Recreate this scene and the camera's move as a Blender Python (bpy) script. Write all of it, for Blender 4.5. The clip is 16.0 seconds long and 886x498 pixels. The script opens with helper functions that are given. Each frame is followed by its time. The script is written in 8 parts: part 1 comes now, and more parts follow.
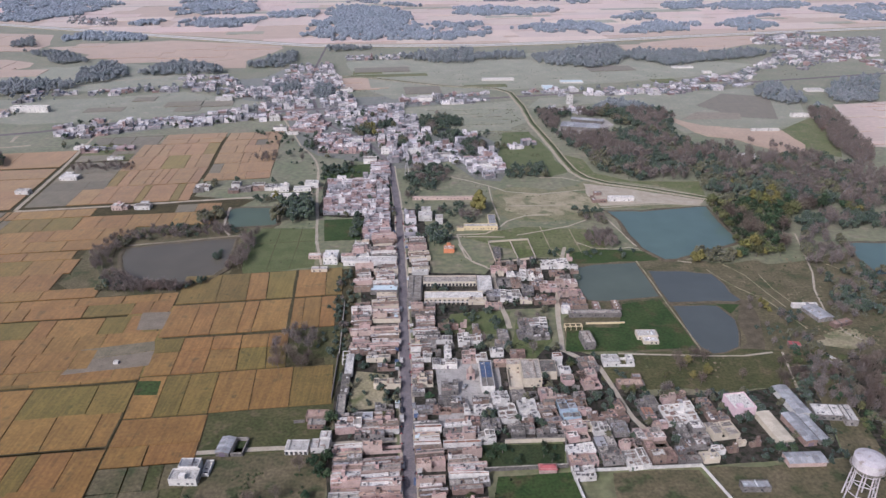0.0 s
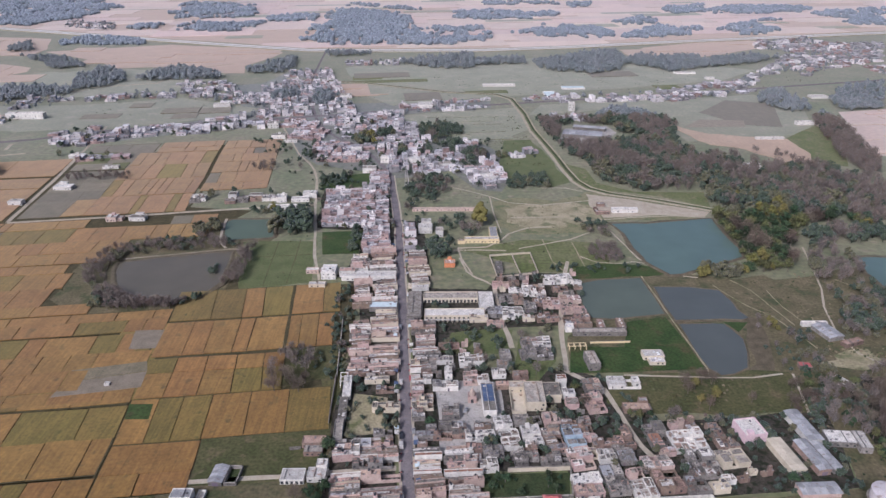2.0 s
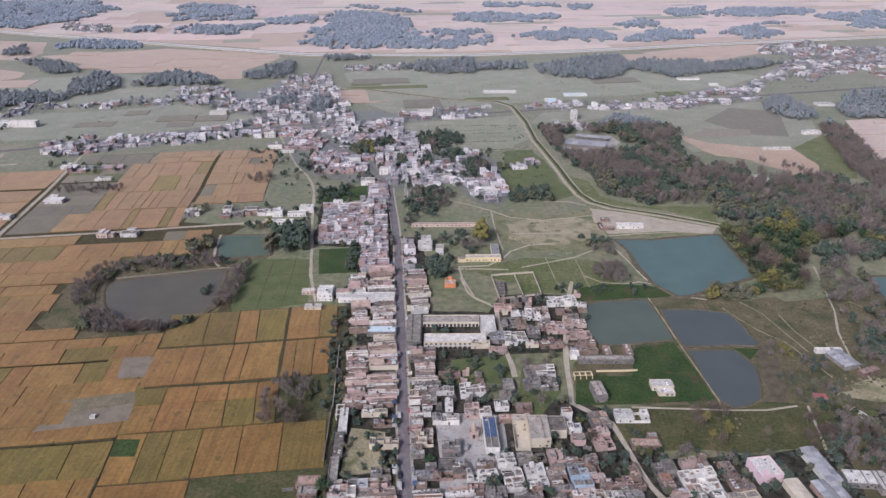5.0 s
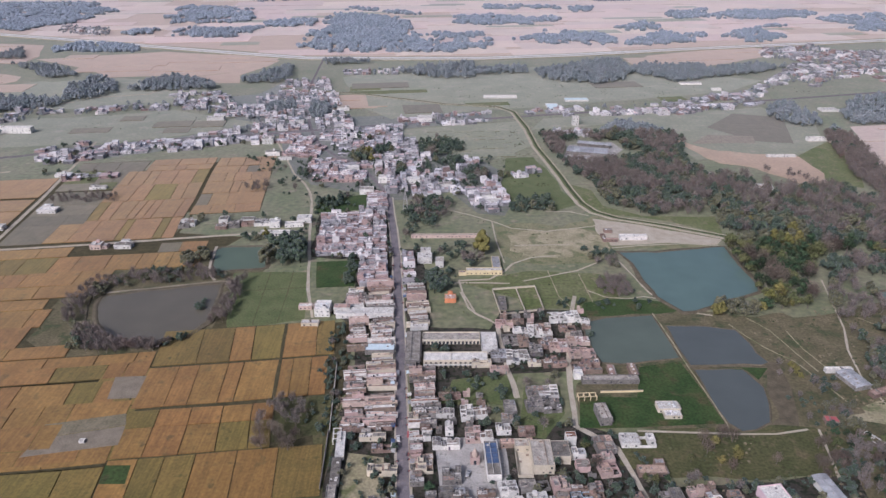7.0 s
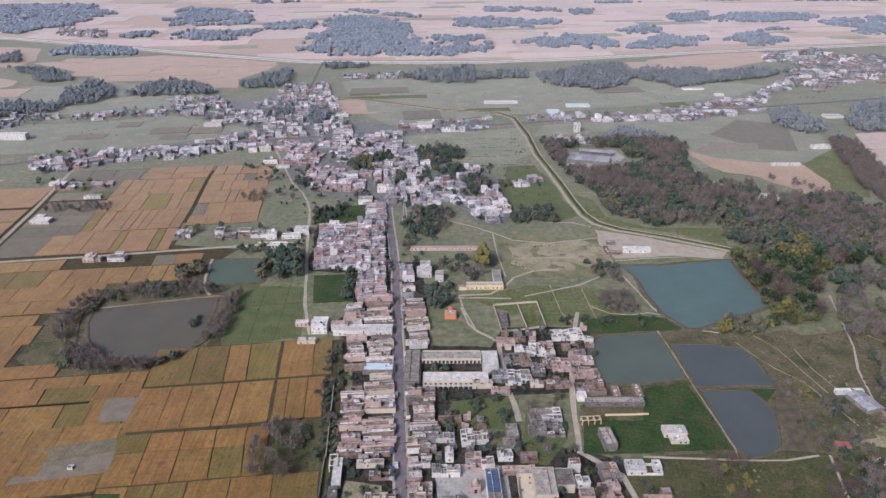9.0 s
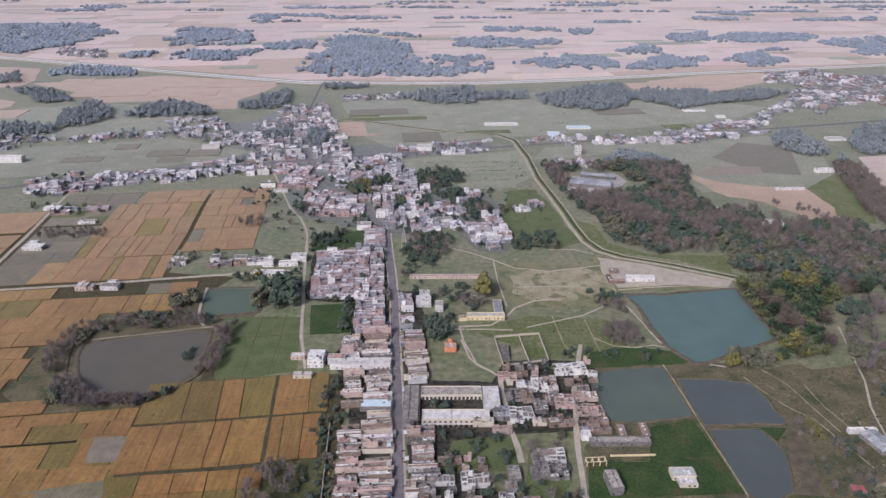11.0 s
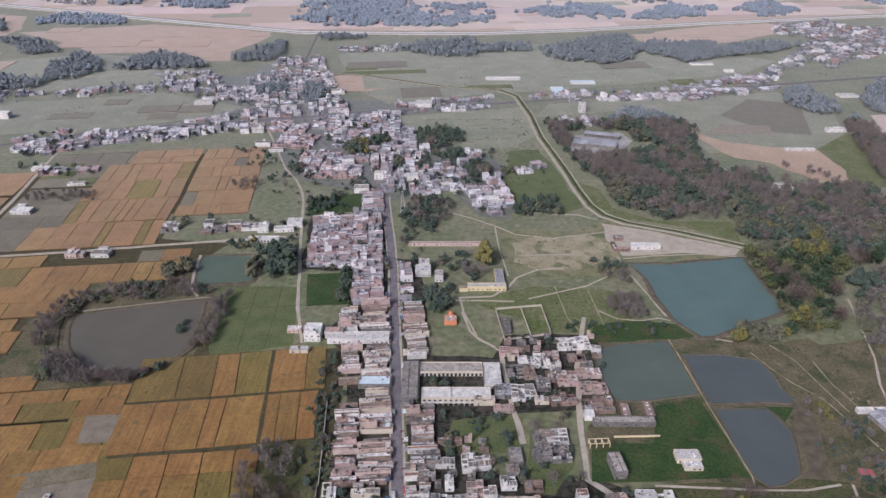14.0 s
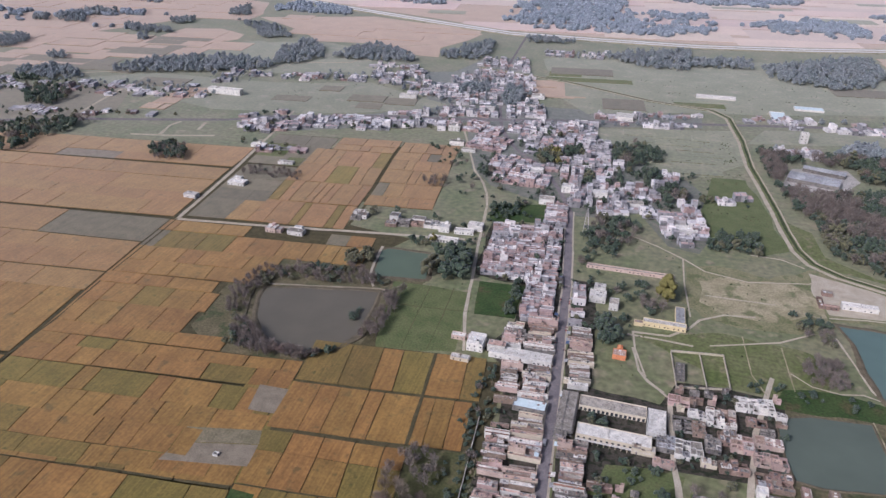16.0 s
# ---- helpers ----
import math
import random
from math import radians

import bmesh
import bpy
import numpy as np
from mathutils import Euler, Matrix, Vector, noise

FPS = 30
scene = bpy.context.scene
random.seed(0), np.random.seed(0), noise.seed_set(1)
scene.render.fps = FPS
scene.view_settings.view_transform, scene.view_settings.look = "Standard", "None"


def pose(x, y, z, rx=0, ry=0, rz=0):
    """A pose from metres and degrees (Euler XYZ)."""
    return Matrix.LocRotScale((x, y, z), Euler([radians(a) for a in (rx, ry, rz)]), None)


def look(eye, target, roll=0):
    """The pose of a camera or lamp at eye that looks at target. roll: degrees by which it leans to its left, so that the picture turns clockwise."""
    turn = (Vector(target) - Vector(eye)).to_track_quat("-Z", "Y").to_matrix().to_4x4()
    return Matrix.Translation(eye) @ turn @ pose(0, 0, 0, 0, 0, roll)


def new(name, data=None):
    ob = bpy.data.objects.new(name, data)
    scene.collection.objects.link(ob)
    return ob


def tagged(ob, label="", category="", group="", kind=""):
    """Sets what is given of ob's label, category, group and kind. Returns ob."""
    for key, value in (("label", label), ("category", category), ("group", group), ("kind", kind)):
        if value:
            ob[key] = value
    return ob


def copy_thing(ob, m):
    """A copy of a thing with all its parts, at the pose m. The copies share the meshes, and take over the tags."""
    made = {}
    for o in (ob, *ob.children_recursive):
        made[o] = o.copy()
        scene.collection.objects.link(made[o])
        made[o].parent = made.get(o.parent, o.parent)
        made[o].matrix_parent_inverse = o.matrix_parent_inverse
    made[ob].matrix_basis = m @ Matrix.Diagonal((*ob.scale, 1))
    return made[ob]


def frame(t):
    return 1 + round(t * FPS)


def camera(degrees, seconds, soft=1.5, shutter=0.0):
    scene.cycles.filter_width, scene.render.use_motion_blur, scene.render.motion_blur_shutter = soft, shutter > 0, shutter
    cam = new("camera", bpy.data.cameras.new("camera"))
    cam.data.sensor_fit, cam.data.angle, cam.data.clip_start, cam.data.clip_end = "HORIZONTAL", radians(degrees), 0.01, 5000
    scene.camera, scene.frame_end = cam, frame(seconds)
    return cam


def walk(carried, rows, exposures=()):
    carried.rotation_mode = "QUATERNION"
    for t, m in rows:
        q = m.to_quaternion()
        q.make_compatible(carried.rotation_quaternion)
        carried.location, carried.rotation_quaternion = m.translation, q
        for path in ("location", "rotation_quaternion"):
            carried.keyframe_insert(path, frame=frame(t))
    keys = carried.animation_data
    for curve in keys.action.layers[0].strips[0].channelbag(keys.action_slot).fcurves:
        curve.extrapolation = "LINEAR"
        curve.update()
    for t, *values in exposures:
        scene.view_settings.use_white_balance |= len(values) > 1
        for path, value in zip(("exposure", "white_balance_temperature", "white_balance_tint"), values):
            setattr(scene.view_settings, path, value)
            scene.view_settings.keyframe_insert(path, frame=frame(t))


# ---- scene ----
from collections import defaultdict

# ---- camera ----
cam = camera(65.49, 16.0, soft=1.5)
PATH = [
    (0.0, 0.00, -0.00, 200.00, 64.45, 0.32, -0.00),
    (0.5, -0.13, 3.11, 200.81, 64.48, 0.30, -0.00),
    (1.0, -0.26, 6.18, 201.64, 64.51, 0.28, -0.02),
    (1.5, -0.37, 9.23, 202.48, 64.55, 0.26, -0.02),
    (2.0, -0.44, 12.30, 203.36, 64.57, 0.25, -0.02),
    (2.5, -0.47, 15.35, 204.29, 64.60, 0.21, -0.01),
    (3.0, -0.49, 18.36, 205.28, 64.56, 0.24, -0.01),
    (3.5, -0.50, 21.38, 206.26, 64.55, 0.22, -0.03),
    (4.0, -0.56, 24.42, 207.21, 64.54, 0.21, -0.03),
    (6.5, -0.81, 39.80, 211.81, 64.51, 0.19, -0.07),
    (7.0, -0.86, 42.86, 212.78, 64.52, 0.17, -0.07),
    (7.5, -0.87, 45.90, 213.74, 64.52, 0.16, -0.08),
    (8.0, -0.87, 48.97, 214.74, 64.52, 0.14, -0.08),
    (10.5, -0.88, 64.53, 219.77, 64.89, 0.09, -0.10),
    (11.0, -0.90, 67.47, 220.64, 65.88, 0.06, -0.11),
    (11.5, -0.92, 70.38, 221.45, 66.00, 0.03, -0.11),
    (12.0, -0.94, 73.20, 222.20, 66.26, 0.02, -0.11),
    (12.5, -0.96, 75.99, 222.99, 64.50, -0.01, -0.14),
    (13.0, -1.03, 79.07, 224.02, 62.19, -0.06, -0.16),
    (13.5, -1.20, 82.12, 225.09, 61.73, -0.08, -0.18),
    (14.0, -1.54, 85.25, 226.09, 61.63, -0.13, -0.20),
    (14.5, -1.98, 88.47, 227.03, 61.67, -0.24, 3.57),
    (15.0, -2.27, 91.71, 227.96, 61.65, -0.36, 8.20),
    (15.5, -2.36, 94.86, 228.92, 61.60, -0.41, 12.85),
    (16.0, -2.28, 98.01, 229.94, 61.49, -0.47, 16.54),
]
TRUE = 1.25  # the plan is drawn at 4 to 5; metres in the plan times this are true metres
walk(cam, [(t, pose(x * TRUE, y * TRUE, z * TRUE, 0, 0, rz) @ pose(0, 0, 0, tilt) @ pose(0, 0, 0, 0, 0, -roll)) for t, x, y, z, tilt, roll, rz in PATH], exposures=[(0.0, 0.2, 5060, 19.5), (10.5, 0.18, 5060, 19.5), (12.5, 0.1, 5060, 19.5), (14.0, 0.14, 5060, 19.5), (16.0, 0.22, 5060, 19.5)])

# ---- light: a hazy, bright sky with a weak, wide sun ----
SUN_AZ, SUN_EL = radians(215), radians(38)
world = bpy.data.worlds.new("sky")
scene.world = world
world.use_nodes = True
wn = world.node_tree
sky = wn.nodes.new("ShaderNodeTexSky")
sky.sky_type = "NISHITA"
sky.sun_disc = False
sky.sun_elevation, sky.sun_rotation = SUN_EL, SUN_AZ
sky.dust_density, sky.air_density, sky.ozone_density = 8.0, 1.0, 0.4
wn.links.new(sky.outputs["Color"], wn.nodes["Background"].inputs["Color"])
wn.nodes["Background"].inputs["Strength"].default_value = 0.094
sun_data = bpy.data.lights.new("sun", "SUN")
sun_data.energy, sun_data.angle, sun_data.color = 2.4, radians(8), (1.0, 0.93, 0.86)
sun_ob = new("sun", sun_data)
to_sun = Vector((math.sin(SUN_AZ) * math.cos(SUN_EL), math.cos(SUN_AZ) * math.cos(SUN_EL), math.sin(SUN_EL)))
sun_ob.matrix_world = look(to_sun * 900, (0, 0, 0))
scene.view_settings.exposure = 0.0


# ---- materials ----
def material(name, a, b, size, rough=0.9, fine=0.0, per_object=0.0, hue=0.0, bump=0.0, sheen=0.0, per_island=0.0, stain=None, stain_at=0.6, stain_size=0.1, streak=0.0, tint=(0.85, 0.76, 0.52)):
    """Two colours mixed by noise of that size in metres, with finer grain, stains and a shift for each object or island."""
    m = bpy.data.materials.new(name)
    m.use_nodes = True
    n, l = m.node_tree.nodes, m.node_tree.links
    bsdf = n["Principled BSDF"]
    bsdf.inputs["Roughness"].default_value = rough
    bsdf.inputs["Specular IOR Level"].default_value = 0.25
    geo = n.new("ShaderNodeNewGeometry")

    def noise_of(scale, detail=3.0):
        t = n.new("ShaderNodeTexNoise")
        t.inputs["Scale"].default_value, t.inputs["Detail"].default_value = scale, detail
        l.new(geo.outputs["Position"], t.inputs["Vector"])
        return t

    big = noise_of(1.0 / size)
    ramp = n.new("ShaderNodeMapRange")
    ramp.inputs["From Min"].default_value, ramp.inputs["From Max"].default_value = 0.32, 0.68
    l.new(big.outputs["Fac"], ramp.inputs["Value"])
    mix = n.new("ShaderNodeMix")
    mix.data_type = "RGBA"
    mix.inputs["A"].default_value, mix.inputs["B"].default_value = (*a, 1), (*b, 1)
    l.new(ramp.outputs["Result"], mix.inputs["Factor"])
    out = mix.outputs["Result"]
    if stain:
        st = noise_of(1.0 / (size * stain_size), 5.0)
        sr = n.new("ShaderNodeMapRange")
        sr.inputs["From Min"].default_value, sr.inputs["From Max"].default_value = stain_at, stain_at + 0.12
        l.new(st.outputs["Fac"], sr.inputs["Value"])
        smix = n.new("ShaderNodeMix")
        smix.data_type = "RGBA"
        smix.inputs["B"].default_value = (*stain, 1)
        l.new(out, smix.inputs["A"])
        l.new(sr.outputs["Result"], smix.inputs["Factor"])
        out = smix.outputs["Result"]
    if streak:
        lay = n.new("ShaderNodeMapping")
        lay.inputs["Rotation"].default_value = (0, 0, radians(-6.8))
        lay.inputs["Scale"].default_value = (0.9, 0.035, 1)
        l.new(geo.outputs["Position"], lay.inputs["Vector"])
        st = n.new("ShaderNodeTexNoise")
        st.inputs["Scale"].default_value, st.inputs["Detail"].default_value = 1.0, 3.0
        l.new(lay.outputs["Vector"], st.inputs["Vector"])
        sv = n.new("ShaderNodeMapRange")
        sv.inputs["From Min"].default_value, sv.inputs["From Max"].default_value = 0.3, 0.7
        sv.inputs["To Min"].default_value, sv.inputs["To Max"].default_value = 1 - streak, 1 + streak
        l.new(st.outputs["Fac"], sv.inputs["Value"])
        sh = n.new("ShaderNodeHueSaturation")
        l.new(out, sh.inputs["Color"])
        l.new(sv.outputs["Result"], sh.inputs["Value"])
        out = sh.outputs["Color"]
    value = None
    if fine:
        grain = noise_of(9.0 / size, 6.0)
        value = n.new("ShaderNodeMapRange")
        value.inputs["From Min"].default_value, value.inputs["From Max"].default_value = 0.25, 0.75
        value.inputs["To Min"].default_value, value.inputs["To Max"].default_value = 1 - fine, 1 + fine
        l.new(grain.outputs["Fac"], value.inputs["Value"])
    if per_object or per_island or fine or hue:
        hsv = n.new("ShaderNodeHueSaturation")
        l.new(out, hsv.inputs["Color"])
        source = None
        if per_object or (hue and not per_island):
            source = n.new("ShaderNodeObjectInfo").outputs["Random"]
        elif per_island:
            source = geo.outputs["Random Per Island"]
        amount = max(per_object, per_island)
        gain = None
        if source is not None:
            r = n.new("ShaderNodeMapRange")
            r.inputs["To Min"].default_value, r.inputs["To Max"].default_value = 1 - amount, 1 + amount
            l.new(source, r.inputs["Value"])
            gain = r.outputs["Result"]
            if hue:
                again = n.new("ShaderNodeMath")
                again.operation = "MULTIPLY"
                again.inputs[1].default_value = 7.31
                l.new(source, again.inputs[0])
                frac = n.new("ShaderNodeMath")
                frac.operation = "FRACT"
                l.new(again.outputs[0], frac.inputs[0])
                h = n.new("ShaderNodeMapRange")
                h.inputs["To Min"].default_value, h.inputs["To Max"].default_value = 0.5 - hue, 0.5 + hue
                l.new(frac.outputs[0], h.inputs["Value"])
                l.new(h.outputs["Result"], hsv.inputs["Hue"])
        if value is not None and gain is not None:
            both = n.new("ShaderNodeMath")
            both.operation = "MULTIPLY"
            l.new(gain, both.inputs[0])
            l.new(value.outputs["Result"], both.inputs[1])
            l.new(both.outputs[0], hsv.inputs["Value"])
        elif gain is not None:
            l.new(gain, hsv.inputs["Value"])
        elif value is not None:
            l.new(value.outputs["Result"], hsv.inputs["Value"])
        out = hsv.outputs["Color"]
    l.new(out, bsdf.inputs["Base Color"])
    if bump:
        bn = n.new("ShaderNodeBump")
        bn.inputs["Strength"].default_value, bn.inputs["Distance"].default_value = 0.6, bump
        l.new(big.outputs["Fac"], bn.inputs["Height"])
        l.new(bn.outputs["Normal"], bsdf.inputs["Normal"])
    # tinted grazing sheen pales distant surfaces in place of haze in the air
    if sheen:
        bsdf.inputs["Sheen Weight"].default_value = sheen
        bsdf.inputs["Sheen Roughness"].default_value = 0.4
        bsdf.inputs["Sheen Tint"].default_value = (*tint, 1)
    return m


GROUND = material("rough_grassland", (0.104, 0.116, 0.0414), (0.16, 0.145, 0.072), 45, fine=0.4, stain=(0.2, 0.164, 0.0945), stain_at=0.58, stain_size=0.35, sheen=0.38, tint=(0.98, 0.94, 0.9))
GRASS = material("green_meadow", (0.0773, 0.0945, 0.0215), (0.125, 0.123, 0.0477), 24, fine=0.4, stain=(0.156, 0.134, 0.0675), stain_at=0.56, stain_size=0.45, sheen=0.18, tint=(1.0, 0.96, 0.76))
PADDOCK = material("short_green_grass", (0.071, 0.089, 0.025), (0.108, 0.115, 0.041), 12, fine=0.35, sheen=0.16, stain=(0.1, 0.098, 0.036), stain_at=0.58, stain_size=0.5, tint=(1.0, 0.96, 0.76))
BROWNGRASS = material("brown_dry_grass", (0.07, 0.064, 0.027), (0.135, 0.106, 0.056), 17, fine=0.45, sheen=0.2, stain=(0.05, 0.056, 0.02), stain_at=0.53, stain_size=0.7)
MEADOW = material("dark_green_meadow", (0.05, 0.054, 0.016), (0.086, 0.078, 0.029), 16, fine=0.45, sheen=0.12, stain=(0.108, 0.086, 0.042), stain_at=0.57, stain_size=0.5)
LUSH = material("lush_green_crop", (0.0234, 0.0476, 0.00935), (0.045, 0.064, 0.0153), 14, fine=0.45, sheen=0.1, stain=(0.0675, 0.0558, 0.0213), stain_at=0.56, stain_size=0.9)
WEED = material("dark_weeds", (0.026, 0.039, 0.0125), (0.05, 0.058, 0.02), 6, fine=0.5, bump=0.4)
DRY = material("trampled_dry_ground", (0.2, 0.172, 0.085), (0.32, 0.265, 0.155), 14, fine=0.35, sheen=0.3, stain=(0.12, 0.118, 0.045), stain_at=0.52, stain_size=0.8, tint=(1.0, 0.93, 0.8))
DRYGRASS = material("thin_yellowing_grass", (0.125, 0.12, 0.047), (0.19, 0.168, 0.08), 15, fine=0.4, sheen=0.28, stain=(0.09, 0.1, 0.032), stain_at=0.52, stain_size=0.7, tint=(1.0, 0.94, 0.8))
DIRT = material("dirt_track", (0.324, 0.27, 0.186), (0.408, 0.348, 0.252), 7, fine=0.25)
CLAY = material("dry_grey_clay", (0.2, 0.165, 0.11), (0.27, 0.225, 0.16), 5, fine=0.35)
MUD = material("muddy_bank", (0.078, 0.063, 0.036), (0.125, 0.1, 0.06), 5, fine=0.4, bump=0.3)
WHEAT = material("ripe_wheat", (0.173, 0.0899, 0.018), (0.227, 0.122, 0.027), 16, fine=0.25, per_object=0.1, hue=0.007, bump=0.1, stain=(0.13, 0.0797, 0.0192), stain_at=0.58, stain_size=0.5, streak=0.18, sheen=0.62, tint=(1.0, 0.85, 0.66))
# the ripe wheat again for farther fields, haze mixed into its colour
HAZYWHEAT = material("haze_paled_wheat", (0.187, 0.1, 0.026), (0.243, 0.135, 0.038), 16, fine=0.25, per_object=0.1, hue=0.006, bump=0.1, stain=(0.15, 0.092, 0.028), stain_at=0.58, stain_size=0.5, streak=0.14, sheen=0.66, tint=(1.0, 0.86, 0.72))
GREENWHEAT = material("greenish_wheat", (0.118, 0.0853, 0.0165), (0.161, 0.107, 0.0224), 12, fine=0.25, per_object=0.12, hue=0.01, bump=0.1, stain=(0.0787, 0.065, 0.0134), stain_at=0.6, stain_size=0.5, streak=0.2, sheen=0.55, tint=(1.0, 0.88, 0.6))
FALLOW = material("fallow_plot", (0.11, 0.093, 0.047), (0.148, 0.12, 0.067), 9, fine=0.3, per_object=0.2, streak=0.13, sheen=0.4, tint=(0.98, 0.93, 0.88))
BARE = material("bare_pale_plot", (0.165, 0.132, 0.083), (0.22, 0.178, 0.118), 6, fine=0.35, per_object=0.1, sheen=0.3, tint=(0.98, 0.94, 0.9))
BUND = material("weedy_bund", (0.048, 0.0413, 0.0168), (0.08, 0.0638, 0.028), 5, fine=0.4)
# far stubble: pinkish pale base and strong sheen hold the distance haze
STUBBLE = material("haze_paled_stubble", (0.35, 0.236, 0.15), (0.43, 0.3, 0.198), 60, fine=0.2, per_island=0.16, hue=0.016, sheen=0.85, tint=(0.97, 0.89, 0.85))
# far grass: lighter base than the grassland, so haze is in its colour
PASTURE = material("haze_paled_pasture", (0.128, 0.127, 0.058), (0.185, 0.168, 0.088), 38, fine=0.35, per_island=0.1, stain=(0.22, 0.184, 0.112), stain_at=0.57, stain_size=0.5, sheen=0.55, tint=(0.96, 0.96, 0.88))
# dusty earth, lightened and given sheen so the far town's gaps look hazy
TOWNEARTH = material("hazed_dusty_town_earth", (0.078, 0.076, 0.046), (0.13, 0.116, 0.08), 9, fine=0.4, sheen=0.5, stain=(0.058, 0.072, 0.03), stain_at=0.5, stain_size=0.6, tint=(0.96, 0.96, 0.94))
ASPHALT = material("worn_asphalt", (0.135, 0.115, 0.109), (0.186, 0.159, 0.147), 8, fine=0.25, stain=(0.238, 0.188, 0.155), stain_at=0.58, stain_size=0.4)
PALEROAD = material("pale_concrete_road", (0.55, 0.52, 0.48), (0.62, 0.59, 0.55), 12, fine=0.15)
BRICKW = material("bare_brick_wall", (0.172, 0.116, 0.0836), (0.249, 0.178, 0.133), 2.5, fine=0.35, per_object=0.3, hue=0.01, stain=(0.129, 0.106, 0.0836), stain_at=0.56, stain_size=0.6)
CEMENT = material("grey_cement_plaster", (0.129, 0.115, 0.0958), (0.224, 0.199, 0.169), 3, fine=0.4, per_object=0.35, stain=(0.0602, 0.0531, 0.0448), stain_at=0.56, stain_size=0.4)
WHITE = material("whitewashed_plaster", (0.442, 0.41, 0.349), (0.626, 0.585, 0.504), 3, fine=0.25, per_object=0.18, stain=(0.331, 0.297, 0.244), stain_at=0.57, stain_size=0.5)
CREAM = material("cream_painted_plaster", (0.432, 0.369, 0.26), (0.515, 0.441, 0.319), 3, fine=0.15, per_object=0.12, stain=(0.294, 0.252, 0.193), stain_at=0.63, stain_size=0.5)
PINK = material("pink_painted_plaster", (0.343, 0.246, 0.197), (0.436, 0.325, 0.264), 3, fine=0.2, per_object=0.2, hue=0.015, stain=(0.219, 0.167, 0.133), stain_at=0.58, stain_size=0.5)
ROSE = material("rose_painted_plaster", (0.56, 0.4, 0.39), (0.66, 0.5, 0.48), 3, fine=0.15, per_object=0.1, stain=(0.48, 0.4, 0.37), stain_at=0.6, stain_size=0.5)
BLUEW = material("pale_blue_plaster", (0.31, 0.37, 0.40), (0.38, 0.44, 0.47), 3, fine=0.15, per_object=0.15, hue=0.03)
YELLOW = material("yellow_painted_plaster", (0.52, 0.41, 0.22), (0.60, 0.49, 0.28), 3, fine=0.15, stain=(0.36, 0.3, 0.2), stain_at=0.62, stain_size=0.5)
ORANGE = material("orange_painted_plaster", (0.48, 0.18, 0.075), (0.56, 0.23, 0.10), 3, fine=0.2, stain=(0.3, 0.14, 0.08), stain_at=0.58, stain_size=0.5)
ROOFC = material("weathered_concrete_roof", (0.171, 0.146, 0.113), (0.321, 0.281, 0.222), 3.2, rough=0.85, fine=0.6, per_object=0.45, stain=(0.107, 0.0906, 0.0698), stain_at=0.57, stain_size=0.5)
ROOFB = material("brick_tiled_terrace", (0.282, 0.182, 0.129), (0.429, 0.302, 0.225), 3.0, fine=0.6, per_object=0.36, hue=0.012, stain=(0.191, 0.136, 0.101), stain_at=0.58, stain_size=0.5)
ROOFW = material("lime_washed_roof", (0.405, 0.369, 0.307), (0.607, 0.558, 0.47), 3.0, fine=0.6, per_object=0.25, stain=(0.276, 0.245, 0.197), stain_at=0.57, stain_size=0.5)
SHEET = material("grey_metal_sheet", (0.243, 0.235, 0.22), (0.378, 0.365, 0.34), 3, rough=0.55, fine=0.25, per_object=0.25, stain=(0.198, 0.144, 0.104), stain_at=0.58, stain_size=0.5)
RUSTSHEET = material("rusty_roof_sheet", (0.2, 0.1, 0.06), (0.3, 0.16, 0.1), 2, rough=0.8, fine=0.4, per_object=0.25, stain=(0.26, 0.2, 0.16), stain_at=0.6, stain_size=0.5)
BLUESHEET = material("blue_roof_sheet", (0.06, 0.085, 0.14), (0.085, 0.115, 0.18), 3, rough=0.5, fine=0.2)
CYANSHEET = material("pale_cyan_roof", (0.47, 0.535, 0.51), (0.57, 0.62, 0.585), 3, rough=0.6, fine=0.15, stain=(0.38, 0.4, 0.37), stain_at=0.58, stain_size=0.6)
REDSHEET = material("red_roof_sheet", (0.30, 0.08, 0.07), (0.38, 0.11, 0.1), 3, rough=0.65, fine=0.2)
# walls and roofs again for the town, cooler, with haze in colour and sheen
HAZYWHITE = material("hazed_whitewash", (0.418, 0.382, 0.343), (0.596, 0.548, 0.499), 5, fine=0.25, per_island=0.3, sheen=0.55, tint=(0.95, 0.95, 0.98))
HAZYCEMENT = material("far_cement", (0.17, 0.158, 0.148), (0.28, 0.262, 0.247), 5, fine=0.25, per_island=0.42, sheen=0.55, tint=(0.95, 0.95, 0.98))
HAZYBRICK = material("far_brick", (0.2, 0.137, 0.113), (0.29, 0.206, 0.174), 4, fine=0.3, per_island=0.38, sheen=0.5, tint=(0.96, 0.95, 0.97))
HAZYROOF = material("hazed_concrete_roofs", (0.185, 0.16, 0.14), (0.358, 0.316, 0.281), 6, fine=0.3, per_island=0.5, sheen=0.55, tint=(0.95, 0.95, 0.98))
HAZYTILE = material("hazed_brick_terraces", (0.275, 0.182, 0.148), (0.41, 0.29, 0.245), 5, fine=0.3, per_island=0.4, hue=0.012, sheen=0.5, tint=(0.96, 0.95, 0.97))
# trodden earth, base also darkened for the shade between houses
EARTH = material("trodden_earth_with_shade", (0.032, 0.027, 0.018), (0.07, 0.057, 0.04), 9, fine=0.45, stain=(0.016, 0.019, 0.008), stain_at=0.48, stain_size=0.4)
YARD = material("grey_paved_yard", (0.3, 0.27, 0.225), (0.385, 0.35, 0.295), 7, fine=0.25, stain=(0.22, 0.195, 0.16), stain_at=0.56, stain_size=0.5)
